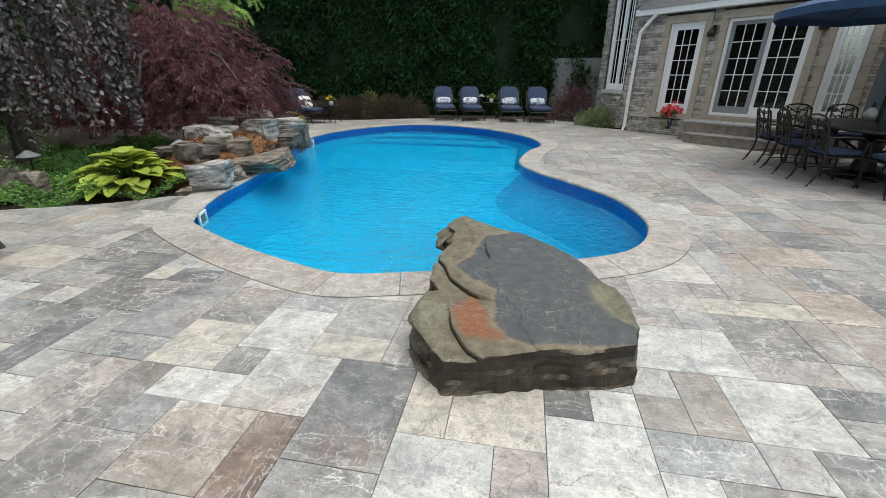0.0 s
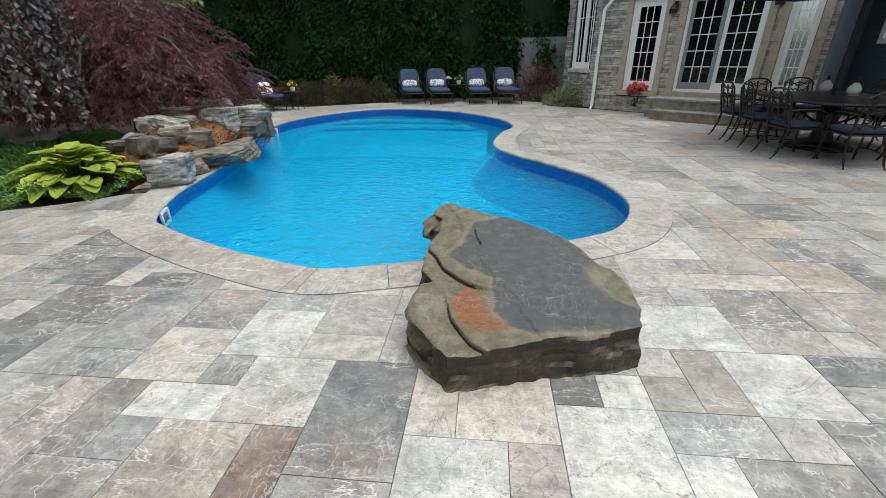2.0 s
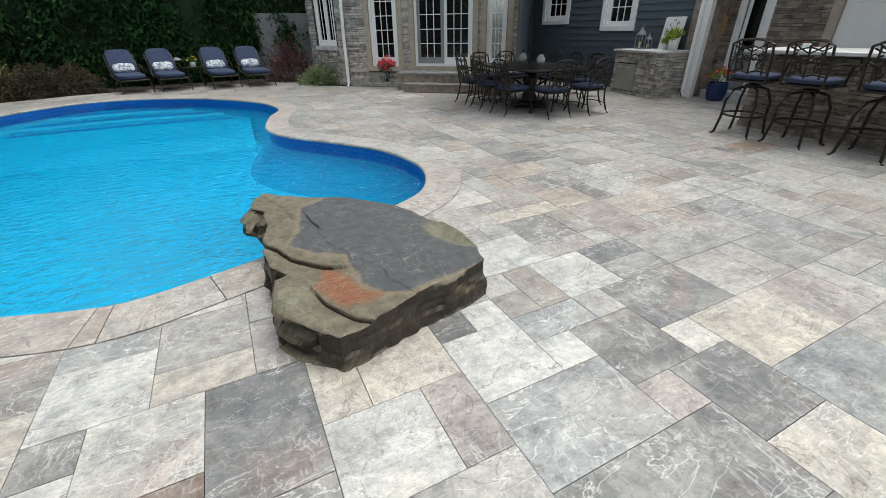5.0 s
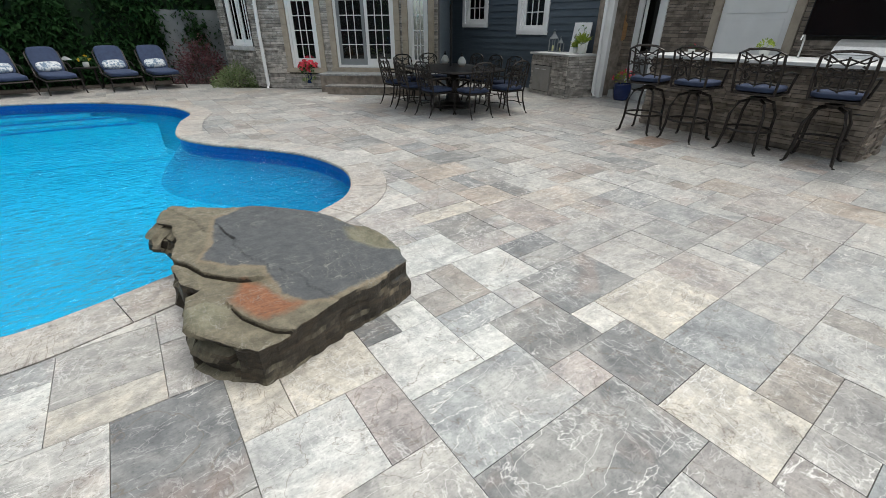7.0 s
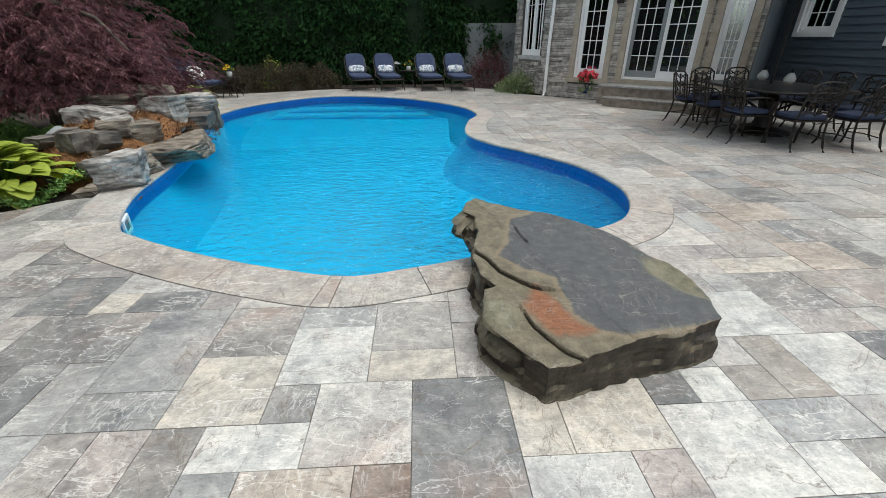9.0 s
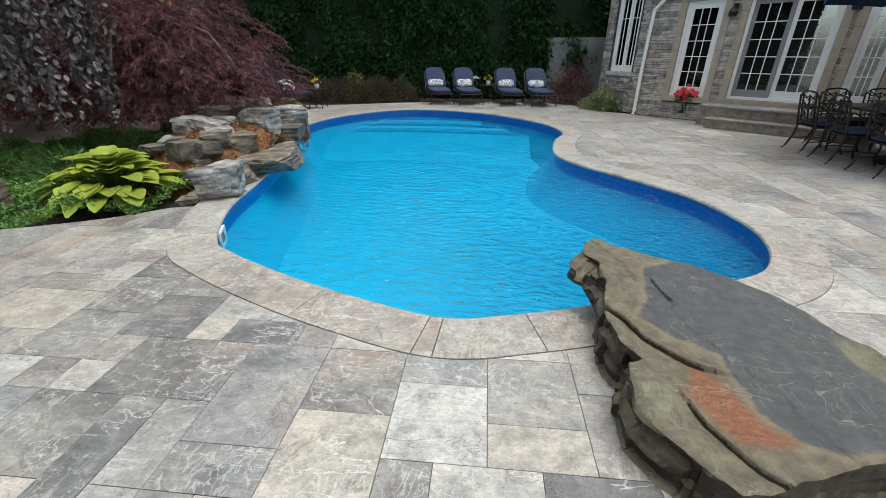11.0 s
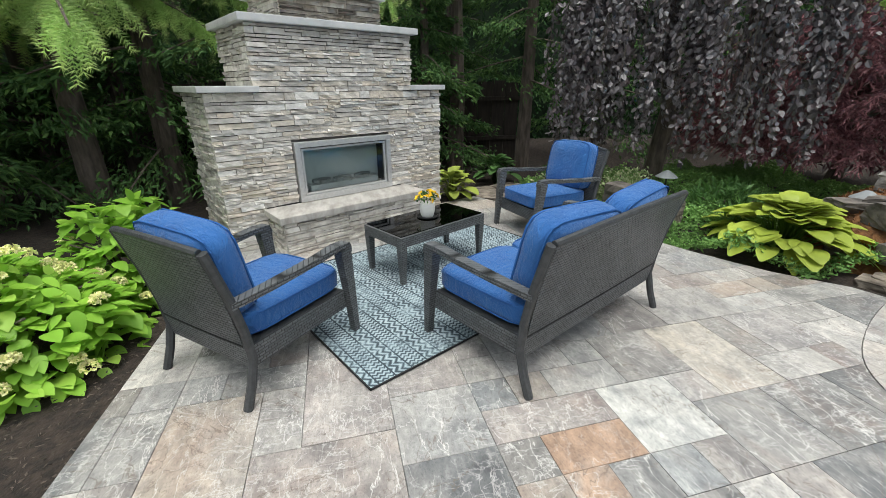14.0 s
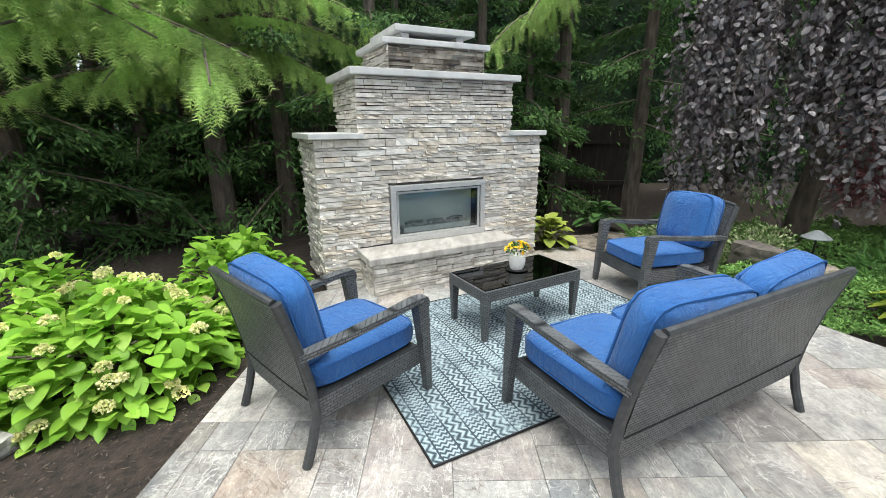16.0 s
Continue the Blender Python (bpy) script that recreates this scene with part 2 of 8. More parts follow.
M_BARK = rough_mat("grey_brown_bark", (0.05, 0.04, 0.032), (0.13, 0.105, 0.085), 14, 0.95, relief=1.0, fine=30, stretch=(1, 1, 0.25))
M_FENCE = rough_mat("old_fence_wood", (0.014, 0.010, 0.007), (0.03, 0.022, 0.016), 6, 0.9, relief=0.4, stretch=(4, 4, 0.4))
M_BOARD = rough_mat("oiled_wood", (0.36, 0.20, 0.09), (0.48, 0.29, 0.14), 5, 0.5, stretch=(1, 1, 8))
M_GREY_CEMENT = rough_mat("grey_fence_panel", (0.20, 0.215, 0.22), (0.25, 0.265, 0.27), 2, 0.8)
M_TV = rough_mat("black_screen", (0.006, 0.006, 0.007), (0.009, 0.009, 0.01), 2, 0.12, relief=0.0)
# near-black: the shade of unlit rooms put into the colour
M_UNLIT_ROOM = rough_mat("unlit_room", (0.006, 0.006, 0.007), (0.016, 0.016, 0.016), 1.2, 0.8)
M_TAUPE = rough_mat("taupe_cabinet_door", (0.26, 0.245, 0.22), (0.31, 0.295, 0.27), 5, 0.5)
M_UMBRELLA = rough_mat("blue_canvas", (0.025, 0.06, 0.13), (0.035, 0.08, 0.165), 6, 0.9, relief=0.2, fine=150)
M_ROOF = rough_mat("grey_shingle", (0.07, 0.07, 0.075), (0.12, 0.12, 0.125), 20, 0.9)
M_MOSS = rough_mat("rusty_moss", (0.10, 0.045, 0.018), (0.25, 0.115, 0.04), 14, 0.95, relief=1.0, fine=60)
M_YELLOW = leaf_mat("yellow_petals", [(0.80, 0.52, 0.01), (0.86, 0.60, 0.02), (0.82, 0.45, 0.01)], 0.6)
M_REDFLOWER = leaf_mat("coral_red_petals", [(0.75, 0.05, 0.09), (0.85, 0.12, 0.15), (0.68, 0.03, 0.07)], 0.6)
M_CREAMFLOWER = leaf_mat("pale_green_cream_petals", [(0.74, 0.74, 0.30), (0.82, 0.78, 0.42), (0.62, 0.70, 0.22), (0.84, 0.76, 0.48)], 0.7)
M_HYDRANGEA = leaf_mat("hydrangea_leaf", [(0.17, 0.36, 0.035), (0.30, 0.54, 0.06), (0.22, 0.44, 0.045), (0.40, 0.62, 0.10)], 0.5, 0.35)
M_HOSTA = leaf_mat("golden_hosta_leaf", [(0.38, 0.47, 0.05), (0.24, 0.37, 0.04), (0.62, 0.62, 0.12), (0.15, 0.28, 0.035), (0.48, 0.54, 0.07)], 0.42, 0.3)
M_JUNIPER = leaf_mat("juniper_green", [(0.09, 0.20, 0.045), (0.19, 0.34, 0.085), (0.13, 0.27, 0.065)], 0.7)
M_HEDGE = leaf_mat("arborvitae_green", [(0.012, 0.042, 0.012), (0.022, 0.066, 0.018), (0.016, 0.052, 0.016), (0.032, 0.082, 0.022)], 0.75, spec=0.15)
M_WOODS = leaf_mat("dark_conifer_green", [(0.036, 0.082, 0.029), (0.080, 0.155, 0.048), (0.052, 0.115, 0.037), (0.13, 0.225, 0.062)], 0.7, 0.15, spec=0.15)
M_LARCH = leaf_mat("larch_needles", [(0.42, 0.62, 0.20), (0.54, 0.72, 0.27), (0.34, 0.52, 0.16)], 0.6, 0.5)
M_LARCH_TIP = leaf_mat("larch_new_growth", [(0.58, 0.72, 0.26), (0.50, 0.66, 0.22)], 0.6, 0.3)
M_MAPLE = leaf_mat("laceleaf_maroon", [(0.085, 0.030, 0.040), (0.17, 0.068, 0.080), (0.27, 0.125, 0.135), (0.07, 0.026, 0.034), (0.22, 0.088, 0.10)], 0.5, 0.15)
M_BEECH = leaf_mat("copper_beech_leaf", [(0.050, 0.044, 0.048), (0.11, 0.102, 0.106), (0.085, 0.062, 0.066), (0.22, 0.205, 0.21), (0.06, 0.054, 0.056)], 0.42, 0.0, spec=0.5)
M_BARBERRY = leaf_mat("barberry_leaf", [(0.06, 0.03, 0.025), (0.05, 0.06, 0.025), (0.085, 0.04, 0.032)], 0.7)
M_LIME = leaf_mat("lime_leaf", [(0.25, 0.34, 0.05), (0.36, 0.42, 0.08), (0.18, 0.28, 0.04)], 0.5, 0.2)
M_VARIEGATED = leaf_mat("variegated_leaf", [(0.16, 0.24, 0.08), (0.36, 0.40, 0.22), (0.10, 0.18, 0.05)], 0.55, 0.1)
M_FERN = leaf_mat("dark_fern", [(0.05, 0.12, 0.03), (0.08, 0.17, 0.04)], 0.6, 0.1)


def wicker():
    """Flat resin strands woven over and under, a little lighter on their crowns."""
    m, nt, p = shader("charcoal_wicker")
    c = nt.nodes.new("ShaderNodeTexCoord")
    sep = nt.nodes.new("ShaderNodeSeparateXYZ")
    nt.links.new(c.outputs["Object"], sep.inputs[0])
    u = nt.nodes.new("ShaderNodeMath")
    u.operation = "ADD"
    nt.links.new(sep.outputs[0], u.inputs[0])
    nt.links.new(sep.outputs[1], u.inputs[1])
    uv = nt.nodes.new("ShaderNodeCombineXYZ")
    nt.links.new(u.outputs[0], uv.inputs[0])
    nt.links.new(sep.outputs[2], uv.inputs[1])
    weave = node(nt, "ShaderNodeTexBrick", Scale=1.0, Mortar_Size=0.0042, Mortar_Smooth=1.0, Brick_Width=0.038, Row_Height=0.0165, Bias=0.0)
    weave.inputs["Color1"].default_value = (0.082, 0.088, 0.093, 1)
    weave.inputs["Color2"].default_value = (0.125, 0.132, 0.138, 1)
    weave.inputs["Mortar"].default_value = (0.006, 0.0065, 0.007, 1)
    nt.links.new(uv.outputs[0], weave.inputs[0])
    dust = ramp(nt, tex(nt, 9, 4, 0.6), [(0.35, (0.8,) * 3), (0.65, (1.2,) * 3)])
    nt.links.new(mix(nt, 1.0, weave.outputs[0], dust, "MULTIPLY"), p.inputs["Base Color"])
    p.inputs["Roughness"].default_value = 0.42
    flip = nt.nodes.new("ShaderNodeMath")
    flip.operation = "SUBTRACT"
    flip.inputs[0].default_value = 1.0
    nt.links.new(weave.outputs["Fac"], flip.inputs[1])
    bump(nt, p, flip.outputs[0], 0.9, 0.006)
    return m


def cushion_blue():
    m, nt, p = shader("blue_cushion_fabric")
    n = tex(nt, 5, 4, 0.6)
    nt.links.new(ramp(nt, n, [(0.3, (0.012, 0.088, 0.285)), (0.7, (0.020, 0.125, 0.37))]), p.inputs["Base Color"])
    p.inputs["Roughness"].default_value = 0.85
    p.inputs["Sheen Weight"].default_value = 0.15
    wrinkle = tex(nt, 9, 4, 0.6, stretch=(1, 1.8, 1), distort=1.6)
    bump(nt, p, mix(nt, 0.15, wrinkle, tex(nt, 350, 2, 0.5)), 0.9, 0.025)
    return m


def water_mat():
    m, nt, p = shader("pool_water")
    out = nt.nodes["Material Output"]
    t = nt.nodes.new("ShaderNodeBsdfTransparent")
    t.inputs[0].default_value = (0.60, 1.0, 1.0, 1)
    g = nt.nodes.new("ShaderNodeBsdfGlossy")
    g.inputs["Roughness"].default_value = 0.03
    f = node(nt, "ShaderNodeFresnel", IOR=1.33)
    b = node(nt, "ShaderNodeBump", Strength=1.0, Distance=0.20)
    small = tex(nt, 8.0, 3, 0.5, "World", (1.0, 1.7, 1.0), 0.6)
    large = tex(nt, 1.1, 2, 0.5, "World", None, 0.3)
    # the breeze ruffles the bay beside the boulder; the far side lies calmer
    away = nt.nodes.new("ShaderNodeVectorMath")
    away.operation = "DISTANCE"
    away.inputs[1].default_value = (0.6, 4.4, -0.1)
    nt.links.new(position(nt), away.inputs[0])
    reach = nt.nodes.new("ShaderNodeMath")
    reach.operation = "MULTIPLY_ADD"
    reach.inputs[1].default_value = 3.2
    nt.links.new(tex(nt, 0.6, 3, 0.6, "World"), reach.inputs[0])
    nt.links.new(away.outputs["Value"], reach.inputs[2])
    near = nt.nodes.new("ShaderNodeMath")
    near.operation = "DIVIDE"
    near.inputs[1].default_value = 8.0
    nt.links.new(reach.outputs[0], near.inputs[0])
    calm = ramp(nt, near.outputs[0], [(0.28, (1,) * 3), (0.52, (0.42,) * 3), (0.80, (0.14,) * 3)])
    nt.links.new(mix(nt, 1.0, mix(nt, 0.3, small, large), calm, "MULTIPLY"), b.inputs["Height"])
    for n in (g, f):
        nt.links.new(b.outputs[0], n.inputs["Normal"])
    ms = nt.nodes.new("ShaderNodeMixShader")
    nt.links.new(f.outputs[0], ms.inputs[0])
    nt.links.new(t.outputs[0], ms.inputs[1])
    nt.links.new(g.outputs[0], ms.inputs[2])
    nt.links.new(ms.outputs[0], out.inputs[0])
    return m


def glass_mat(name, tint=(0.8, 0.85, 0.85)):
    m, nt, p = shader(name)
    out = nt.nodes["Material Output"]
    t = nt.nodes.new("ShaderNodeBsdfTransparent")
    t.inputs[0].default_value = (*tint, 1)
    g = nt.nodes.new("ShaderNodeBsdfGlossy")
    g.inputs["Roughness"].default_value = 0.02
    f = node(nt, "ShaderNodeFresnel", IOR=1.5)
    ms = nt.nodes.new("ShaderNodeMixShader")
    nt.links.new(f.outputs[0], ms.inputs[0])
    nt.links.new(t.outputs[0], ms.inputs[1])
    nt.links.new(g.outputs[0], ms.inputs[2])
    nt.links.new(ms.outputs[0], out.inputs[0])
    return m


def rug_mat():
    """Woven rug: bands of small broken zigzags and dashes, pale grey-blue on slate."""
    m, nt, p = shader("woven_rug")
    c = nt.nodes.new("ShaderNodeTexCoord")
    sep = nt.nodes.new("ShaderNodeSeparateXYZ")
    nt.links.new(c.outputs["Object"], sep.inputs[0])

    def op(kind, a, b):
        n = nt.nodes.new("ShaderNodeMath")
        n.operation = kind
        for k, v in enumerate((a, b)):
            if isinstance(v, float):
                n.inputs[k].default_value = v
            else:
                nt.links.new(v, n.inputs[k])
        return n.outputs[0]
    u, v = sep.outputs[0], sep.outputs[1]
    chevron = op("MULTIPLY", op("PINGPONG", op("ADD", u, op("PINGPONG", v, 0.034)), 0.022), 45.0)
    dash = op("MULTIPLY", op("PINGPONG", op("ADD", v, op("MULTIPLY", op("PINGPONG", u, 0.017), 0.9)), 0.015), 66.0)
    select = op("MULTIPLY", op("PINGPONG", u, 0.11), 9.0)
    pat = mix(nt, ramp(nt, select, [(0.46, (0,) * 3), (0.50, (1,) * 3)]), chevron, dash)
    rule = ramp(nt, op("MULTIPLY", op("PINGPONG", op("ADD", u, 0.052), 0.055), 18.0), [(0.06, (1,) * 3), (0.11, (0,) * 3)])
    pat = mix(nt, rule, pat, (0.05, 0.05, 0.05))
    worn = tex(nt, 24, 6, 0.8, stretch=(1.0, 1.6, 1))
    pat = mix(nt, ramp(nt, tex(nt, 3.0, 3, 0.6), [(0.35, (0.45,) * 3), (0.65, (0.85,) * 3)]), pat, worn)
    blot = tex(nt, 5.0, 4, 0.65, stretch=(2.2, 1.0, 1))
    pat = mix(nt, 0.55, pat, blot, "OVERLAY")
    col = ramp(nt, pat, [(0.34, (0.035, 0.052, 0.065)), (0.46, (0.13, 0.175, 0.20)), (0.58, (0.28, 0.355, 0.385)), (0.8, (0.42, 0.50, 0.52))])
    nt.links.new(col, p.inputs["Base Color"])
    p.inputs["Roughness"].default_value = 0.95
    bump(nt, p, tex(nt, 260, 2, 0.5), 0.4, 0.004)
    return m


def hero_rock_mat():
    """Slate-grey flagstone with olive and beige weathering, a rusty patch and brown broken sides with their shade in
    the colour.
    The zones of the stone come from the mesh as smooth fields and are broken up here."""
    m, nt, p = shader("weathered_slate_boulder")
    at = nt.nodes.new("ShaderNodeAttribute")
    at.attribute_name = "zones"
    zone = nt.nodes.new("ShaderNodeSeparateColor")
    nt.links.new(at.outputs["Color"], zone.inputs[0])
    g = nt.nodes.new("ShaderNodeNewGeometry")
    nz = nt.nodes.new("ShaderNodeSeparateXYZ")
    nt.links.new(g.outputs["True Normal"], nz.inputs[0])
    grain = tex(nt, 16, 7, 0.72, "World")
    fine = tex(nt, 90, 5, 0.7, "World")
    broken = tex(nt, 7.0, 7, 0.7, "World", None, 0.4)

    def inside_zone(out, low, high, rag):
        a = nt.nodes.new("ShaderNodeMath")
        a.operation = "MULTIPLY_ADD"
        a.inputs[1].default_value = rag
        nt.links.new(broken, a.inputs[0])
        nt.links.new(out, a.inputs[2])
        c = rag * 0.5
        return ramp(nt, a.outputs[0], [(low + c, (0,) * 3), (high + c, (1,) * 3)])
    slate = ramp(nt, grain, [(0.28, (0.036, 0.039, 0.042)), (0.52, (0.058, 0.062, 0.065)), (0.75, (0.095, 0.099, 0.10))])
    olive = ramp(nt, grain, [(0.28, (0.058, 0.050, 0.030)), (0.5, (0.115, 0.099, 0.064)), (0.74, (0.20, 0.172, 0.118))])
    beige = ramp(nt, grain, [(0.3, (0.12, 0.092, 0.055)), (0.7, (0.21, 0.168, 0.112))])
    pale = ramp(nt, grain, [(0.3, (0.085, 0.080, 0.048)), (0.7, (0.215, 0.20, 0.138))])
    rust = ramp(nt, tex(nt, 26, 5, 0.7, "World", (1.0, 2.4, 1.0), 0.6), [(0.28, (0.085, 0.036, 0.017)), (0.5, (0.185, 0.068, 0.025)), (0.74, (0.27, 0.125, 0.06))])
    top = mix(nt, inside_zone(zone.outputs[0], 0.36, 0.43, 0.22), olive, beige)
    top = mix(nt, inside_zone(zone.outputs[0], 0.44, 0.49, 0.22), top, slate)
    top = mix(nt, inside_zone(zone.outputs[1], 0.45, 0.56, 0.26), top, rust)
    top = mix(nt, inside_zone(zone.outputs[2], 0.44, 0.56, 0.16), top, pale)

    def lines(scale, stretch, wander, thin):
        n2 = tex(nt, scale, 3, 0.5, "World", stretch, wander)
        a = nt.nodes.new("ShaderNodeMath")
        a.operation = "SUBTRACT"
        a.inputs[1].default_value = 0.5
        nt.links.new(n2, a.inputs[0])
        b = nt.nodes.new("ShaderNodeMath")
        b.operation = "ABSOLUTE"
        nt.links.new(a.outputs[0], b.inputs[0])
        return ramp(nt, b.outputs[0], [(0.0, (0.55,) * 3), (thin, (0,) * 3)])
    some = ramp(nt, tex(nt, 4.0, 2, 0.5, "World"), [(0.46, (0,) * 3), (0.56, (1,) * 3)])
    top = mix(nt, mix(nt, 1.0, lines(3.4, (1.0, 2.6, 1.0), 0.5, 0.008), some, "MULTIPLY"), top, (0.30, 0.285, 0.25))
    top = mix(nt, mix(nt, 1.0, lines(9.0, (2.6, 1.0, 1.0), 0.3, 0.012), some, "MULTIPLY"), top, (0.23, 0.22, 0.195))
    top = mix(nt, 0.5, top, ramp(nt, fine, [(0.3, (0.36,) * 3), (0.7, (0.66,) * 3)]), "OVERLAY")
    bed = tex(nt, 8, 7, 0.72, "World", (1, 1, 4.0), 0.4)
    # brown broken stone, deepened so the steep faces carry their shade
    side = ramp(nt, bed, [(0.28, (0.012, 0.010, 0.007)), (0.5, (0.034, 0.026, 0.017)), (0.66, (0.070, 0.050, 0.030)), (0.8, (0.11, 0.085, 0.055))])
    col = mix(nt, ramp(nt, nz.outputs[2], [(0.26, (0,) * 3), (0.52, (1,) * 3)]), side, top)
    nt.links.new(col, p.inputs["Base Color"])
    p.inputs["Roughness"].default_value = 0.62
    bump(nt, p, mix(nt, 0.45, mix(nt, 0.5, grain, bed), fine), 0.8, 0.012)
    return m


def ledge_piece_mat():
    m, nt, p = shader("pale_ledge_stone_piece")
    rnd = nt.nodes.new("ShaderNodeObjectInfo").outputs["Random"]
    col = ramp(nt, rnd, [(0.0, (0.42, 0.395, 0.36)), (0.2, (0.72, 0.695, 0.65)), (0.4, (0.62, 0.545, 0.45)), (0.6, (0.76, 0.74, 0.70)), (0.8, (0.52, 0.495, 0.46)), (1.0, (0.70, 0.635, 0.53))])
    n = tex(nt, 14, 6, 0.65, "World", (1, 1, 2.5))
    col = mix(nt, 1.0, col, ramp(nt, n, [(0.3, (0.7, 0.69, 0.67)), (0.7, (1.15, 1.15, 1.15))]), "MULTIPLY")
    nt.links.new(col, p.inputs["Base Color"])
    p.inputs["Roughness"].default_value = 0.85
    bump(nt, p, n, 0.8, 0.012)
    return m


M_WICKER, M_CUSHION, M_WATER, M_RUG, M_HERO = wicker(), cushion_blue(), water_mat(), rug_mat(), hero_rock_mat()
M_PIPING = rough_mat("blue_cushion_piping", (0.011, 0.072, 0.24), (0.016, 0.098, 0.30), 9, 0.85)
M_GLASS = glass_mat("window_glass")
M_SMOKED = glass_mat("smoked_table_glass", (0.10, 0.10, 0.11))
M_LEDGE_PIECE = ledge_piece_mat()
M_ROCK = rough_mat("grey_brown_boulder", (0.05, 0.038, 0.028), (0.26, 0.225, 0.18), 6.5, 0.8, relief=1.0, fine=26, stretch=(1, 1, 4.5))
M_ROCK_PALE = rough_mat("pale_grey_boulder", (0.08, 0.072, 0.064), (0.42, 0.405, 0.38), 6.0, 0.8, relief=1.0, fine=26, stretch=(1, 1, 3.0))
M_ROCK_DARK = rough_mat("dark_slate_slab", (0.05, 0.045, 0.04), (0.17, 0.15, 0.13), 6, 0.8, relief=0.9, fine=18)
M_PILLOW = rough_mat("patterned_pillow", (0.16, 0.22, 0.30), (0.62, 0.64, 0.65), 16, 0.9, lo=0.44, hi=0.54)
M_STRIPED = rough_mat("striped_navy", (0.03, 0.045, 0.085), (0.05, 0.07, 0.12), 10, 0.9)

# ---- building helpers ----
def part(name, bm, material, parent=None, label="", smooth=False, m=None):
    """Links a bmesh as one mesh object, under a thing or a part where a parent is given."""
    me = bpy.data.meshes.new(name)
    bm.to_mesh(me)
    bm.free()
    me.materials.append(material)
    if smooth:
        me.shade_smooth()
    ob = new(name, me)
    if parent:
        ob.parent = parent
    if m is not None:
        ob.matrix_basis = m
    if label:
        ob["label"] = label
    return ob


def thing(name, label, category, m=None, group="", kind=""):
    ob = new(name)
    ob.empty_display_size = 0.1
    if m is not None:
        ob.matrix_basis = m
    return tagged(ob, label, category, group, kind)


def box(bm, x0, x1, y0, y1, z0, z1, bevel=0.0, m=None):
    r = bmesh.ops.create_cube(bm, size=1.0, matrix=Matrix.Translation(((x0 + x1) / 2, (y0 + y1) / 2, (z0 + z1) / 2)) @ Matrix.Diagonal((x1 - x0, y1 - y0, z1 - z0, 1)))
    vs = r["verts"]
    if bevel:
        es = list({e for v in vs for e in v.link_edges})
        out = bmesh.ops.bevel(bm, geom=es, offset=bevel, segments=2, affect="EDGES", profile=0.6)
        vs = out["verts"] + [v for v in vs if v.is_valid]
        vs = list(set(vs))
    if m is not None:
        bmesh.ops.transform(bm, matrix=m, verts=vs)
    return vs


def boxed(x0, x1, y0, y1, z0, z1, bevel=0.0, m=None):
    bm = bmesh.new()
    box(bm, x0, x1, y0, y1, z0, z1, bevel, m)
    return bm


def tube(bm, pts, r, n=8, closed=False, flat=1.0, taper=1.0):
    """Sweeps a round (or flattened) section along points."""
    pts = [Vector(p) for p in pts]
    rings = []
    k = len(pts)
    for i, p in enumerate(pts):
        a = pts[(i - 1) % k] if (closed or i > 0) else p
        b = pts[(i + 1) % k] if (closed or i < k - 1) else p
        d = (b - a).normalized()
        up = Vector((0, 0, 1)) if abs(d.z) < 0.9 else Vector((0, 1, 0))
        s = d.cross(up).normalized()
        u = s.cross(d)
        rr = r * (1 + (taper - 1) * i / max(1, k - 1))
        rings.append([bm.verts.new(p + s * (math.cos(2 * math.pi * j / n) * rr) + u * (math.sin(2 * math.pi * j / n) * rr * flat)) for j in range(n)])
    for i in range(k if closed else k - 1):
        a, b = rings[i], rings[(i + 1) % k]
        for j in range(n):
            bm.faces.new((a[j], a[(j + 1) % n], b[(j + 1) % n], b[j]))
    if not closed:
        bm.faces.new(rings[0][::-1])
        bm.faces.new(rings[-1])


def tubed(pts, r, n=8, closed=False, flat=1.0, taper=1.0):
    bm = bmesh.new()
    tube(bm, pts, r, n, closed, flat, taper)
    return bm


def lathe(bm, profile, n=20, at=(0, 0, 0)):
    rings = []
    for r, z in profile:
        rings.append([bm.verts.new((at[0] + r * math.cos(2 * math.pi * j / n), at[1] + r * math.sin(2 * math.pi * j / n), at[2] + z)) for j in range(n)])
    for a, b in zip(rings, rings[1:]):
        for j in range(n):
            bm.faces.new((a[j], a[(j + 1) % n], b[(j + 1) % n], b[j]))
    bm.faces.new(rings[0][::-1])
    bm.faces.new(rings[-1])


def lathed(profile, n=20, at=(0, 0, 0)):
    bm = bmesh.new()
    lathe(bm, profile, n, at)
    return bm


def pillow(w, d, h, m=None, power=7.0, puff=0.28, seed=0.0, cuts=9):
    """A stuffed cushion: a rounded slab, fuller in the middle, with uneven faces."""
    bm = bmesh.new()
    bmesh.ops.create_cube(bm, size=2.0)
    bmesh.ops.subdivide_edges(bm, edges=bm.edges[:], cuts=cuts, use_grid_fill=True)
    for v in bm.verts:
        x, y, z = v.co
        k = (abs(x) ** power + abs(y) ** power + abs(z) ** power) ** (1 / power)
        x, y, z = x / k, y / k, z / k
        z *= 1 - puff * max(abs(x), abs(y)) ** 4
        lump = noise.noise(Vector((x * 1.7 + seed, y * 1.7, z + seed))) * 0.05
        v.co = (x * w / 2 * (1 + lump * 0.3), y * d / 2 * (1 + lump * 0.3), z * h / 2 * (1 + lump * 2))
    if m is not None:
        bmesh.ops.transform(bm, matrix=m, verts=bm.verts[:])
    return bm


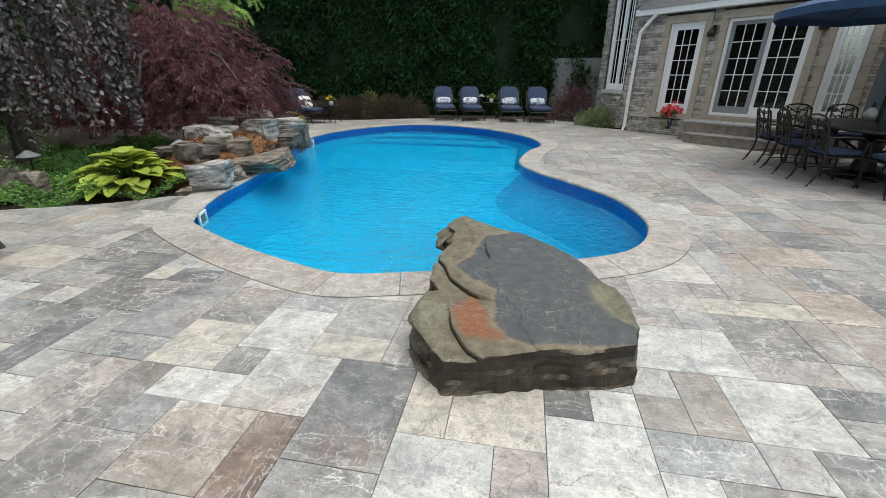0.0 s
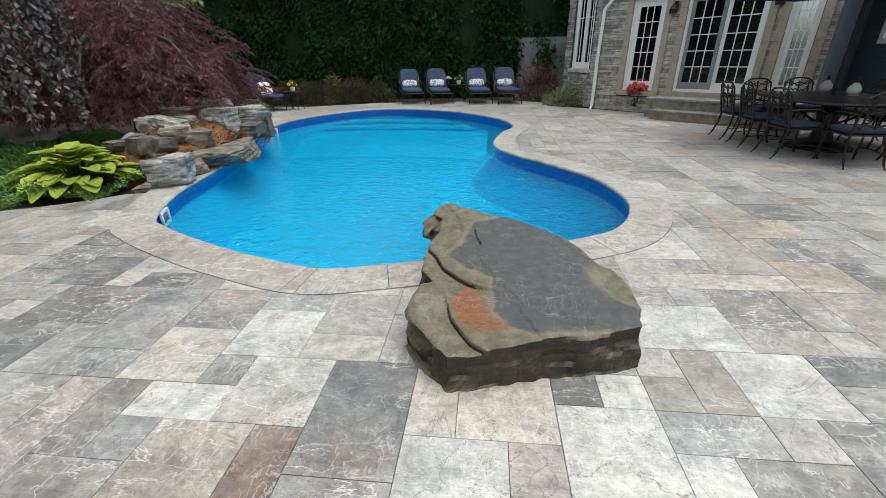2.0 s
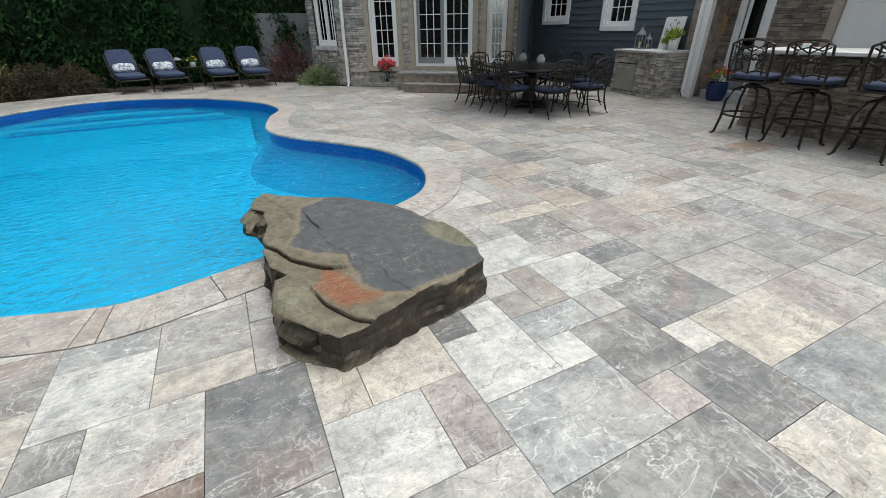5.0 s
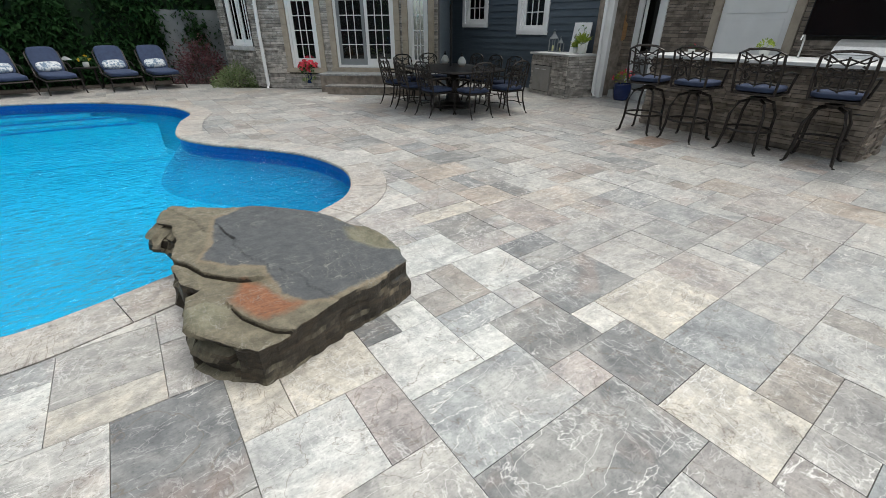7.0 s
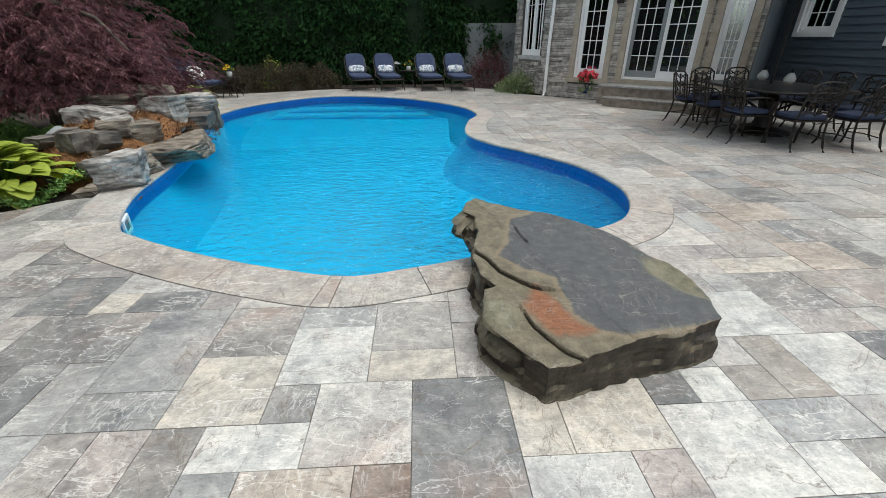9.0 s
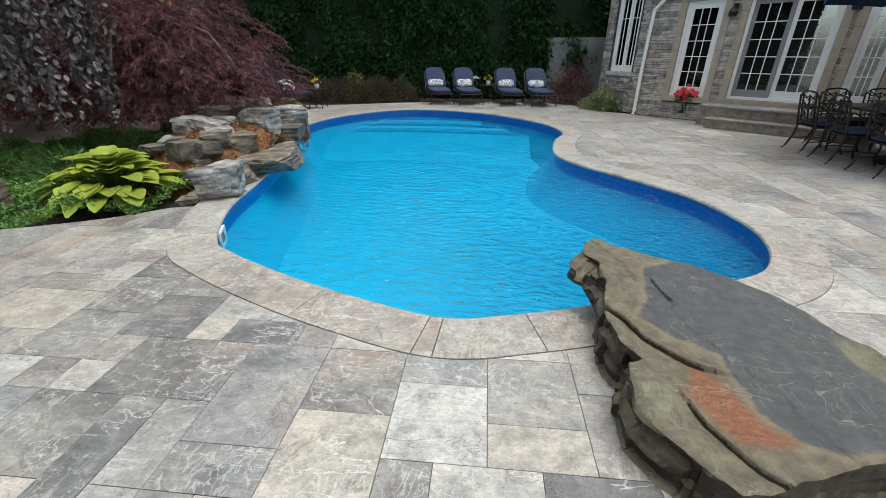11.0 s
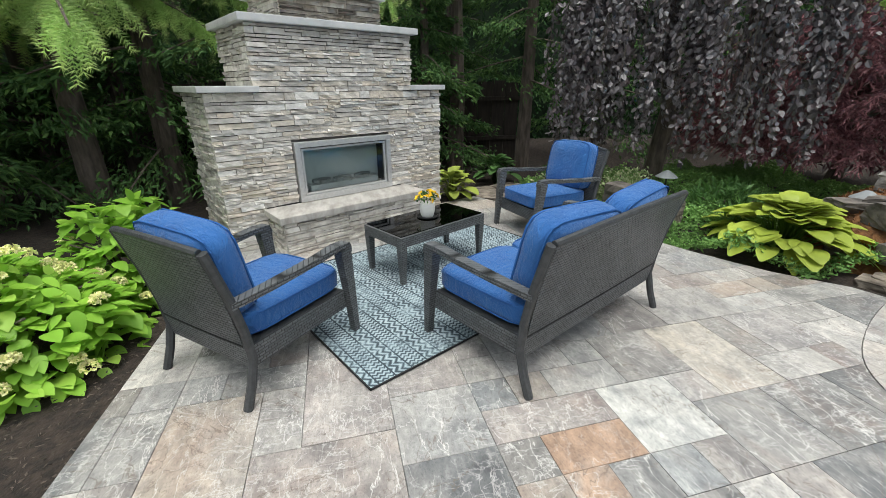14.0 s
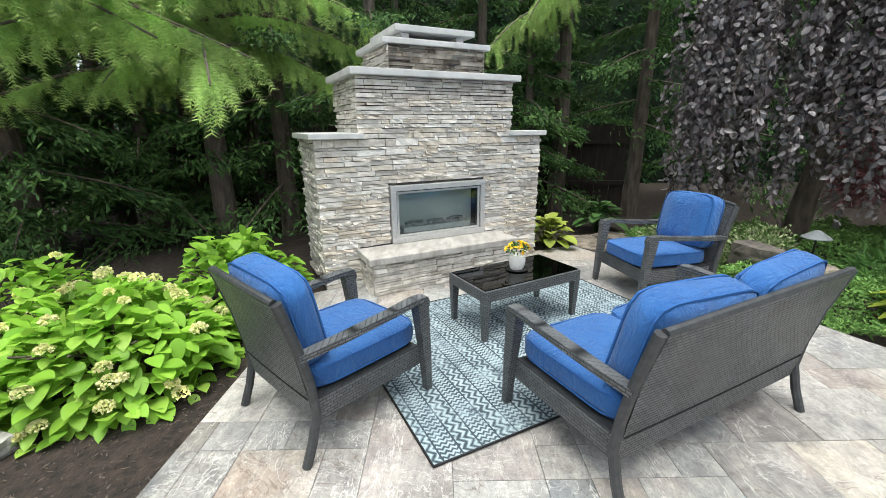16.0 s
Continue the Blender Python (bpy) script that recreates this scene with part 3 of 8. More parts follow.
def piping(w, d, z, m=None, r=0.007):
    """The sewn cord round a cushion's edge."""
    pts = []
    for i in range(40):
        a = 2 * math.pi * i / 40
        c, s = math.cos(a), math.sin(a)
        k = (abs(c) ** 7 + abs(s) ** 7) ** (1 / 7)
        p = Vector((c / k * w / 2, s / k * d / 2, z))
        pts.append(m @ p if m is not None else p)
    return tubed(pts, r, 5, True)


def boulder(sx, sy, sz, seed, power=5.0, jag=0.16, level=3):
    """A broken rock, resting on z = 0: a block split by random planes, then roughened."""
    bm = bmesh.new()
    bmesh.ops.create_cube(bm, size=2.0)
    sd = random.Random(seed)
    for _ in range(8):
        n = Vector((sd.gauss(0, 1), sd.gauss(0, 1), sd.gauss(0, 0.7))).normalized()
        reach = sum(abs(c) for c in n)
        bmesh.ops.bisect_plane(bm, geom=bm.verts[:] + bm.edges[:] + bm.faces[:], plane_co=n * reach * sd.uniform(0.55, 0.92), plane_no=n, clear_outer=True)
        bmesh.ops.holes_fill(bm, edges=[e for e in bm.edges if e.is_boundary])
    bmesh.ops.triangulate(bm, faces=bm.faces[:])
    for _ in range(level):
        bmesh.ops.subdivide_edges(bm, edges=[e for e in bm.edges if e.calc_length() > 0.16], cuts=1)
        bmesh.ops.triangulate(bm, faces=[f for f in bm.faces if len(f.verts) > 3])
    off = Vector((seed * 7.3, seed * 3.1, seed * 5.7))
    for v in bm.verts:
        p = v.co.copy()
        n = noise.fractal(p * 2.0 + off, 1.0, 2.0, 4)
        bed = noise.noise(Vector((p.x * 0.7, p.y * 0.7, p.z * 7.0)) + off)
        p *= 1 + jag * 0.30 * n
        p.x *= 1 + 0.09 * bed
        p.y *= 1 + 0.09 * bed
        v.co = (p.x * sx / 2, p.y * sy / 2, p.z * sz / 2)
    low = min(v.co.z for v in bm.verts)
    for v in bm.verts:
        v.co.z -= low
    return bm


def mesh_from(name, verts, faces, material, parent=None, kind="", label="", smooth=False):
    me = bpy.data.meshes.new(name)
    me.from_pydata(verts.tolist() if hasattr(verts, "tolist") else verts, [], faces.tolist() if hasattr(faces, "tolist") else faces)
    me.materials.append(material)
    if smooth:
        me.shade_smooth()
    ob = new(name, me)
    if parent:
        ob.parent = parent
    return tagged(ob, label, "", "", kind)


rng = np.random.default_rng(7)


def unit(a):
    return a / np.maximum(np.linalg.norm(a, axis=1, keepdims=True), 1e-9)


def leaves(name, at, way, length, width, material, parent=None, spread=0.5, fold=0.25, normal=None, vary=0.35, kind="", label="", droop=0.15):
    """Many small pointed leaves, each with a fold along its middle, at the places `at`, pointing along `way`."""
    n = len(at)
    d = unit(way + rng.normal(0, spread, (n, 3)))
    nn = rng.normal(0, 1, (n, 3)) if normal is None else normal + rng.normal(0, 0.45, (n, 3))
    s = unit(np.cross(d, nn))
    u = np.cross(s, d)
    L = (length * (1 + rng.uniform(-vary, vary, n)))[:, None]
    W = (width * (1 + rng.uniform(-vary, vary, n)))[:, None]
    base = at
    tip = at + d * L - np.array([0, 0, 1.0]) * L * droop
    mid = at + d * L * 0.45
    left = mid + s * W / 2 + u * W * fold
    right = mid - s * W / 2 + u * W * fold
    verts = np.stack([base, left, tip, right], 1).reshape(-1, 3)
    i = np.arange(n)[:, None] * 4
    faces = np.concatenate([i + [0, 1, 2], i + [0, 2, 3]], 1).reshape(-1, 3)
    return mesh_from(name, verts, faces, material, parent, kind, label)


def round_leaves(name, at, way, length, width, material, parent, spread=0.3, kind="", fold=0.12):
    """Many small oval leaves of six points, hanging along `way`."""
    n = len(at)
    d = unit(way + rng.normal(0, spread, (n, 3)))
    s = unit(np.cross(d, rng.normal(0, 1, (n, 3))))
    u = np.cross(s, d)
    L = (length * rng.uniform(0.6, 1.3, n))[:, None]
    W = (width * rng.uniform(0.7, 1.25, n))[:, None]
    edge = lambda f, side: at + d * L * f + s * W * 0.5 * side + u * W * fold
    verts = np.stack([at, edge(0.28, 0.86), edge(0.66, 0.84), at + d * L, edge(0.66, -0.84), edge(0.28, -0.86)], 1).reshape(-1, 3)
    i = np.arange(n)[:, None] * 6
    faces = np.concatenate([i + [0, 1, 2], i + [0, 2, 3], i + [0, 3, 4], i + [0, 4, 5]], 1).reshape(-1, 3)
    return mesh_from(name, verts, faces, material, parent, kind)


def on_dome(n, rx, ry, rz, low=-0.2, shell=0.25, lumps=0.12, freq=2.2, seed=0.0):
    """Places and outward directions on an uneven, thick dome round the origin."""
    a = rng.uniform(0, 2 * np.pi, n)
    z = rng.uniform(low, 1.0, n)
    r = np.sqrt(np.maximum(0, 1 - z * z))
    d = np.stack([r * np.cos(a), r * np.sin(a), z], 1)
    lump = np.array([noise.fractal(Vector(p * freq) + Vector((seed, 0, 0)), 1.0, 2.0, 3) for p in d])
    k = (1 - shell * rng.uniform(0, 1, n) ** 1.6) * (1 + lumps * lump)
    p = d * k[:, None] * np.array([rx, ry, rz])
    return p, unit(d / np.array([rx, ry, rz])), lump


def bend(a, b, sag, n=8):
    a, b = Vector(a), Vector(b)
    return [a.lerp(b, i / (n - 1)) + Vector((0, 0, sag * 4 * (i / (n - 1)) * (1 - i / (n - 1)))) for i in range(n)]


def spline(ctrl, per=6, closed=True):
    """A smooth curve through control points in the plane."""
    out, k = [], len(ctrl)
    for i in range(k if closed else k - 1):
        p = [Vector(ctrl[(i + j) % k] if closed else ctrl[max(0, min(k - 1, i + j))]) for j in (-1, 0, 1, 2)]
        for s in range(per):
            t = s / per
            out.append(0.5 * (2 * p[1] + (p[2] - p[0]) * t + (2 * p[0] - 5 * p[1] + 4 * p[2] - p[3]) * t * t + (3 * p[1] - p[0] - 3 * p[2] + p[3]) * t ** 3))
    if not closed:
        out.append(Vector(ctrl[-1]))
    return out


def inside(p, poly):
    c, k = False, len(poly)
    for i in range(k):
        a, b = poly[i], poly[i - 1]
        if (a[1] > p[1]) != (b[1] > p[1]) and p[0] < (b[0] - a[0]) * (p[1] - a[1]) / (b[1] - a[1]) + a[0]:
            c = not c
    return c


def offset_loop(loop, d):
    k, out = len(loop), []
    for i in range(k):
        t = (loop[(i + 1) % k] - loop[i - 1]).normalized()
        out.append(loop[i] + Vector((t.y, -t.x)) * d)
    return out

# ---- pool, paving and ground ----
POOL = spline([(-1.35, 2.78), (-0.92, 2.87), (-0.45, 3.03), (0.15, 3.28), (0.65, 3.50), (1.0, 3.75), (1.24, 4.2), (1.30, 4.75), (1.10, 5.5),
               (0.62, 6.2), (0.10, 6.86), (-0.14, 7.55), (-0.02, 8.6), (0.22, 9.55), (-0.25, 10.9), (-1.75, 12.35), (-3.65, 12.75), (-4.95, 11.45),
               (-5.35, 9.9), (-5.0, 8.3), (-4.45, 6.9), (-4.10, 5.6), (-3.88, 4.55), (-3.50, 3.73), (-3.17, 3.46), (-2.5, 3.14), (-1.9, 2.92)], 6)
COPE = offset_loop(POOL, 0.33)
WATER_Z = -0.105
PATIO = [Vector(p) for p in ((-3.2, -0.72), (-6.2, -0.72), (-7.0, 0.4), (-7.9, 2.3), (-7.2, 2.75), (-6.5, 3.2), (-5.9, 3.5), (-5.3, 3.77), (-4.8, 4.05), (-4.42, 4.40), (-4.0, 4.53),
          (-4.4, 5.6), (-5.4, 8.4), (-6.6, 10.4), (-7.9, 12.2), (-7.9, 13.2), (-6.0, 13.5), (-4.4, 14.3), (-2.0, 14.95), (0.2, 14.85), (1.12, 14.2), (1.6, 12.95), (2.35, 12.45),
          (5.7, 9.4), (7.7, 11.5), (8.35, 6.9), (9.0, 6.4), (9.0, -3.2), (-3.2, -3.2))]


def plate(name, outer, hole, z, material, label, category):
    """A flat sheet with a hole in it."""
    bm = bmesh.new()
    edges = []
    for loop in (outer, hole):
        vs = [bm.verts.new((p[0], p[1], z)) for p in loop]
        edges += [bm.edges.new((vs[i], vs[(i + 1) % len(vs)])) for i in range(len(vs))]
    bmesh.ops.triangle_fill(bm, edges=edges, use_beauty=True)
    for f in bm.faces:
        if f.normal.z < 0:
            f.normal_flip()
    ob = part(name, bm, material)
    return tagged(ob, label, category, kind="structure")


plate("ground", [(-400, -400), (400, -400), (400, 400), (-400, 400)], offset_loop(POOL, 0.2), -0.075, M_SOIL, "dark mulched soil round the patio and under the trees", "ground")

# paving bed, seen only in the joints
bm = bmesh.new()
edges = []
for loop in (PATIO, offset_loop(POOL, 0.1)):
    vs = [bm.verts.new((p[0], p[1], -0.016)) for p in loop]
    edges += [bm.edges.new((vs[i], vs[(i + 1) % len(vs)])) for i in range(len(vs))]
bmesh.ops.triangle_fill(bm, edges=edges, use_beauty=True)
for f in bm.faces:
    if f.normal.z < 0:
        f.normal_flip()
r = bmesh.ops.extrude_face_region(bm, geom=bm.faces[:])
bmesh.ops.translate(bm, verts=[g for g in r["geom"] if isinstance(g, bmesh.types.BMVert)], vec=(0, 0, -0.05))
floor = part("patio_paving", bm, M_JOINT)
tagged(floor, "patio of grey, beige and pink veined stone pavers in mixed sizes", "patio", kind="structure")

# pool shell
bm = bmesh.new()
rim = [bm.verts.new((p.x, p.y, -0.035)) for p in POOL]
mid = [bm.verts.new((p.x, p.y, WATER_Z - 0.12)) for p in POOL]
low = [bm.verts.new((p.x, p.y, -0.72)) for p in offset_loop(POOL, -0.42)]
for i in range(len(POOL)):
    j = (i + 1) % len(POOL)
    bm.faces.new((rim[j], rim[i], mid[i], mid[j]))
    bm.faces.new((mid[j], mid[i], low[i], low[j]))
bottom = bm.faces.new(low)
bmesh.ops.triangulate(bm, faces=[bottom])
bmesh.ops.recalc_face_normals(bm, faces=bm.faces[:])
bmesh.ops.reverse_faces(bm, faces=bm.faces[:])
pool = part("swimming_pool", bm, M_VINYL)
tagged(pool, "freeform swimming pool with a bright blue vinyl liner", "pool", kind="structure")
bm = bmesh.new()
band = offset_loop(POOL, -0.004)
ra = [bm.verts.new((p.x, p.y, -0.04)) for p in band]
rb = [bm.verts.new((p.x, p.y, WATER_Z - 0.10)) for p in band]
for i in range(len(POOL)):
    j = (i + 1) % len(POOL)
    bm.faces.new((ra[j], ra[i], rb[i], rb[j]))
part("liner_band", bm, M_VINYL_BAND, pool, "darker mottled blue band at the waterline")

# entry steps inside the far end of the pool
for k, (yy, z) in enumerate(((10.85, -0.34), (11.5, -0.28), (12.1, -0.22))):
    bm = bmesh.new()
    xs = sorted(p.x + (q.x - p.x) * (yy - p.y) / (q.y - p.y) for p, q in zip(POOL, POOL[1:] + POOL[:1]) if (p.y > yy) != (q.y > yy))
    x0, x1 = xs[0] + 0.15, xs[-1] - 0.15
    front = [Vector((x0 + (x1 - x0) * f, yy + 0.22 * math.sin(math.pi * f))) for f in np.linspace(0, 1, 15)]
    back = [p for p in POOL if p.y > yy + 0.05]
    back.sort(key=lambda p: -p.x)
    top = bm.faces.new([bm.verts.new((p.x, p.y, z)) for p in front + [q * 1.0 for q in back]])
    n = len(front)
    tv = list(top.verts)
    foot = [bm.verts.new((p.x, p.y - (1.5 if k == 0 else 0.12), -0.715 if k == 0 else z - 0.055)) for p in front]
    for i in range(n - 1):
        bm.faces.new((foot[i], foot[i + 1], tv[i + 1], tv[i]))
    bmesh.ops.triangulate(bm, faces=[top])
    tread = part("pool_step", bm, M_VINYL, pool)
    bm = bmesh.new()
    va = [bm.verts.new((p.x, p.y - 0.005, z + 0.004)) for p in front[1:-1]]
    vb = [bm.verts.new((p.x, p.y + 0.17, z + 0.004)) for p in front[1:-1]]
    for i in range(len(va) - 1):
        bm.faces.new((va[i], va[i + 1], vb[i + 1], vb[i]))
    part("step_edge", bm, M_VINYL_BAND, tread, "darker blue strip along the step's edge")

bm = bmesh.new()
f = bm.faces.new([bm.verts.new((p.x, p.y, WATER_Z)) for p in offset_loop(POOL, -0.006)])
bmesh.ops.triangulate(bm, faces=[f])
water = part("pool_water", bm, M_WATER)
tagged(water, "clear rippling blue pool water reflecting the sky", "water", kind="structure")


def skimmer(at, yaw):
    s = thing("pool_skimmer", "white plastic skimmer opening in the pool wall", "skimmer", pose(at[0], at[1], at[2], 0, 0, yaw), kind="")
    bm = bmesh.new()
    box(bm, -0.12, 0.12, -0.02, 0.0, -0.08, -0.055)
    box(bm, -0.12, 0.12, -0.02, 0.0, 0.055, 0.08)
    box(bm, -0.12, -0.085, -0.02, 0.0, -0.055, 0.055)
    box(bm, 0.085, 0.12, -0.02, 0.0, -0.055, 0.055)
    part("face_plate", bm, M_WHITE_PLASTIC, s)
    part("weir_flap", boxed(-0.083, 0.083, -0.008, 0.003, -0.054, 0.03, 0.003), M_GREY_CEMENT, s, "grey weir flap")


skimmer((-3.60, 3.98, -0.105), 114)
skimmer((-5.20, 9.3, -0.105), 76)

# coping: single curved slabs round the pool
cope = thing("pool_coping", "rounded pale veined stone coping slabs round the pool", "coping", kind="structure")
K = len(POOL)
i = 0
while i < K:
    w = min(7 + (i * 5 % 4), K - i)
    run = [(i + s) % K for s in range(w + 1)]
    bm = bmesh.new()
    prof = ((-0.035, -0.028), (-0.042, -0.012), (-0.032, 0.004), (-0.01, 0.008), (0.331, 0.006), (0.331, -0.03))
    rings = []
    for s, q in enumerate(run):
        a, b = POOL[q], COPE[q]
        t = (POOL[(q + 1) % K] - POOL[q - 1]).normalized()
        shift = t * (0.003 if s == 0 else -0.003 if s == w else 0)
        o = (b - a).normalized()
        rings.append([bm.verts.new((*(a + o * u + shift), z)) for u, z in prof])
    for r0, r1 in zip(rings, rings[1:]):
        for s in range(len(prof) - 1):
            bm.faces.new((r0[s + 1], r0[s], r1[s], r1[s + 1]))
    bm.faces.new(rings[0])
    bm.faces.new(rings[-1][::-1])
    part("coping_slab", bm, M_COPING, cope)
    i += w

# ---- paving slabs: mixed sizes on a square module, cut to the coping and the beds ----
G, X0, Y0, TURNED = 0.213, 0.24, 1.462, radians(1.9)
SET = {
    "cream": [(-16, -2, 2, 3), (-21, 5, 3, 2), (-14, 5, 1, 1), (-10, 1, 2, 2), (4, -6, 2, 2), (-2, 0, 2, 2), (-3, 0, 1, 2), (-6, 2, 2, 1), (6, -3, 3, 2), (5, 6, 3, 1)],
    "white": [(-19, 2, 2, 2), (-8, 2, 2, 2), (-3, -2, 2, 2), (0, -1, 2, 2), (1, 1, 1, 1), (2, -1, 1, 1), (-9, 0, 2, 1), (2, 3, 3, 2), (4, 1, 2, 2), (-14, -2, 2, 2)],
    "vein": [(-16, 1, 2, 2), (-18, 6, 2, 2), (-15, 3, 2, 2), (-10, -1, 1, 2), (-10, -3, 2, 2), (-10, 3, 2, 2), (3, -2, 2, 2), (5, 4, 2, 2), (-18, -1, 1, 1)],
    "dark": [(-14, 0, 1, 3), (-13, 3, 1, 1), (-18, -3, 2, 2), (-16, 5, 2, 2), (-13, 5, 2, 1), (-5, -1, 2, 3), (5, -1, 3, 2), (4, -4, 2, 2), (-8, 1, 1, 1), (6, 2, 2, 1), (0, 1, 1, 1), (0, -5, 4, 2)],
    "pink": [(-1, -2, 1, 2), (2, 0, 3, 2), (-11, -2, 1, 3), (3, -3, 1, 1), (-19, -1, 1, 3)],
    "rust": [(-6, -2, 1, 2), (23, 7, 3, 2)],
    "orange": [(-18, 0, 1, 2), (-17, 0, 1, 1)],
    "plain": [(-18, 4, 2, 2), (-12, 2, 2, 3), (-6, 3, 2, 2), (0, -3, 3, 2), (-7, 0, 2, 2), (-8, -2, 2, 2), (-4, 2, 1, 2), (-12, 1, 2, 1)],
}
TILE_MAT = {"cream": M_CREAM, "white": M_WHITE, "dark": M_DARK, "pink": M_PINK, "rust": M_RUST, "plain": M_TILE, "vein": M_VEIN, "orange": M_ORANGE}
dice = random.Random(11)
taken, slabs = set(), []
for tone, items in SET.items():
    for a, b, w, h in items:
        if {(a + i, b + j) for i in range(w) for j in range(h)} & taken:
            continue
        slabs.append((a, b, w, h, tone))
        taken |= {(a + i, b + j) for i in range(w) for j in range(h)}
SIZES = [(2, 2), (3, 2), (2, 3), (2, 1), (1, 2), (3, 2), (2, 2), (1, 1)]
for b in range(-23, 64):
    for a in range(-40, 44):
        if (a, b) in taken:
            continue
        for w, h in dice.sample(SIZES, len(SIZES)) + [(1, 1)]:
            cells = {(a + i, b + j) for i in range(w) for j in range(h)}
            if not cells & taken:
                break
        taken |= cells
        slabs.append((a, b, w, h, None))

from mathutils.geometry import delaunay_2d_cdt

cut_loop = offset_loop(POOL, 0.335)


def slab_faces(corners):
    """The slab's outline as faces, cut by the coping and the patio's border; None where nothing is left."""
    cx, cy = sum(c.x for c in corners) / 4, sum(c.y for c in corners) / 4
    rad = max((c - Vector((cx, cy))).length for c in corners) + 0.02
    ctr = Vector((cx, cy))
    segs = []
    for loop in (cut_loop, PATIO):
        k = len(loop)
        for i in range(k):
            a, b = loop[i], loop[(i + 1) % k]
            ab = b - a
            t = max(0, min(1, (ctr - a).dot(ab) / max(ab.length_squared, 1e-9)))
            if (a + ab * t - ctr).length < rad:
                segs.append((a, b))
    if not segs:
        return (corners, [(0, 1, 2, 3)]) if inside(ctr, PATIO) and not inside(ctr, cut_loop) else None
    vs = list(corners)
    es = [(0, 1), (1, 2), (2, 3), (3, 0)]
    for a, b in segs:
        es.append((len(vs), len(vs) + 1))
        vs += [a, b]
    v2, _, f2, *_ = delaunay_2d_cdt(vs, es, [], 0, 1e-5)
    keep = []
    for f in f2:
        c = sum((v2[i] for i in f), Vector((0, 0))) / len(f)
        if inside(c, corners) and inside(c, PATIO) and not inside(c, cut_loop):
            keep.append(f)
    return (v2, keep) if keep else None


spun = Matrix.Rotation(TURNED, 2)
near_tiles, far_v, far_f = 0, [], []
for a, b, w, h, tone in slabs:
    gap = 0.0016
    raw = [(a * G + gap, b * G + gap), ((a + w) * G - gap, b * G + gap), ((a + w) * G - gap, (b + h) * G - gap), (a * G + gap, (b + h) * G - gap)]
    corners = [spun @ Vector(c) + Vector((X0, Y0)) for c in raw]
    cut = slab_faces(corners)
    if not cut:
        continue
    vs, fs = cut
    used = sorted({i for f in fs for i in f})
    idx = {q: n for n, q in enumerate(used)}
    lift = dice.uniform(-0.0012, 0.0012)
    top = [(vs[q][0], vs[q][1], lift) for q in used]
    faces = [tuple(idx[q] for q in f) for f in fs]
    count = {}
    for f in faces:
        for q in range(len(f)):
            e = (f[q], f[(q + 1) % len(f)])
            count[e] = 1
    n = len(top)
    skirt = [(p[0], p[1], -0.03) for p in top]
    side = [(e[1], e[0], e[0] + n, e[1] + n) for e in count if (e[1], e[0]) not in count]
    c = corners[0]
    close = -4.9 < c.x < 2.6 and -0.7 < c.y < 3.6
    if (close and near_tiles < 300) or tone:
        me = bpy.data.meshes.new("paver")
        me.from_pydata(top + skirt, [], faces + side)
        me.materials.append(TILE_MAT[tone] if tone else M_TILE)
        ob = new("paver", me)
        ob.parent = floor
        near_tiles += 1
    else:
        o = len(far_v)
        far_v += top + skirt
        far_f += [tuple(q + o for q in f) for f in faces + side]
mesh_from("far_pavers", far_v, far_f, M_TILE_FAR, floor, "stuff")

# ---- the large flat boulder overhanging the pool ----
def zone_depth(q, poly):
    """How far a point lies inside an outline in the plane (negative outside)."""
    best = 9.0
    for i in range(len(poly)):
        a, b = Vector(poly[i - 1]), Vector(poly[i])
        ab = b - a
        t = max(0.0, min(1.0, (q - a).dot(ab) / max(ab.length_squared, 1e-9)))
        best = min(best, (a + ab * t - q).length)
    return best if inside(q, poly) else -best


def crack_side(q, line):
    """Distance to a crack, and on which side of it the point lies (+1: the lower side)."""
    best, side = 9.0, 0
    for a, b in zip(line, line[1:]):
        a, b = Vector(a), Vector(b)
        ab = b - a
        t = max(0.0, min(1.0, (q - a).dot(ab) / ab.length_squared))
        d = (a + ab * t - q).length
        if d < best:
            best, side = d, 1 if ab.x * (q - a).y - ab.y * (q - a).x < 0 else -1
    return best, side


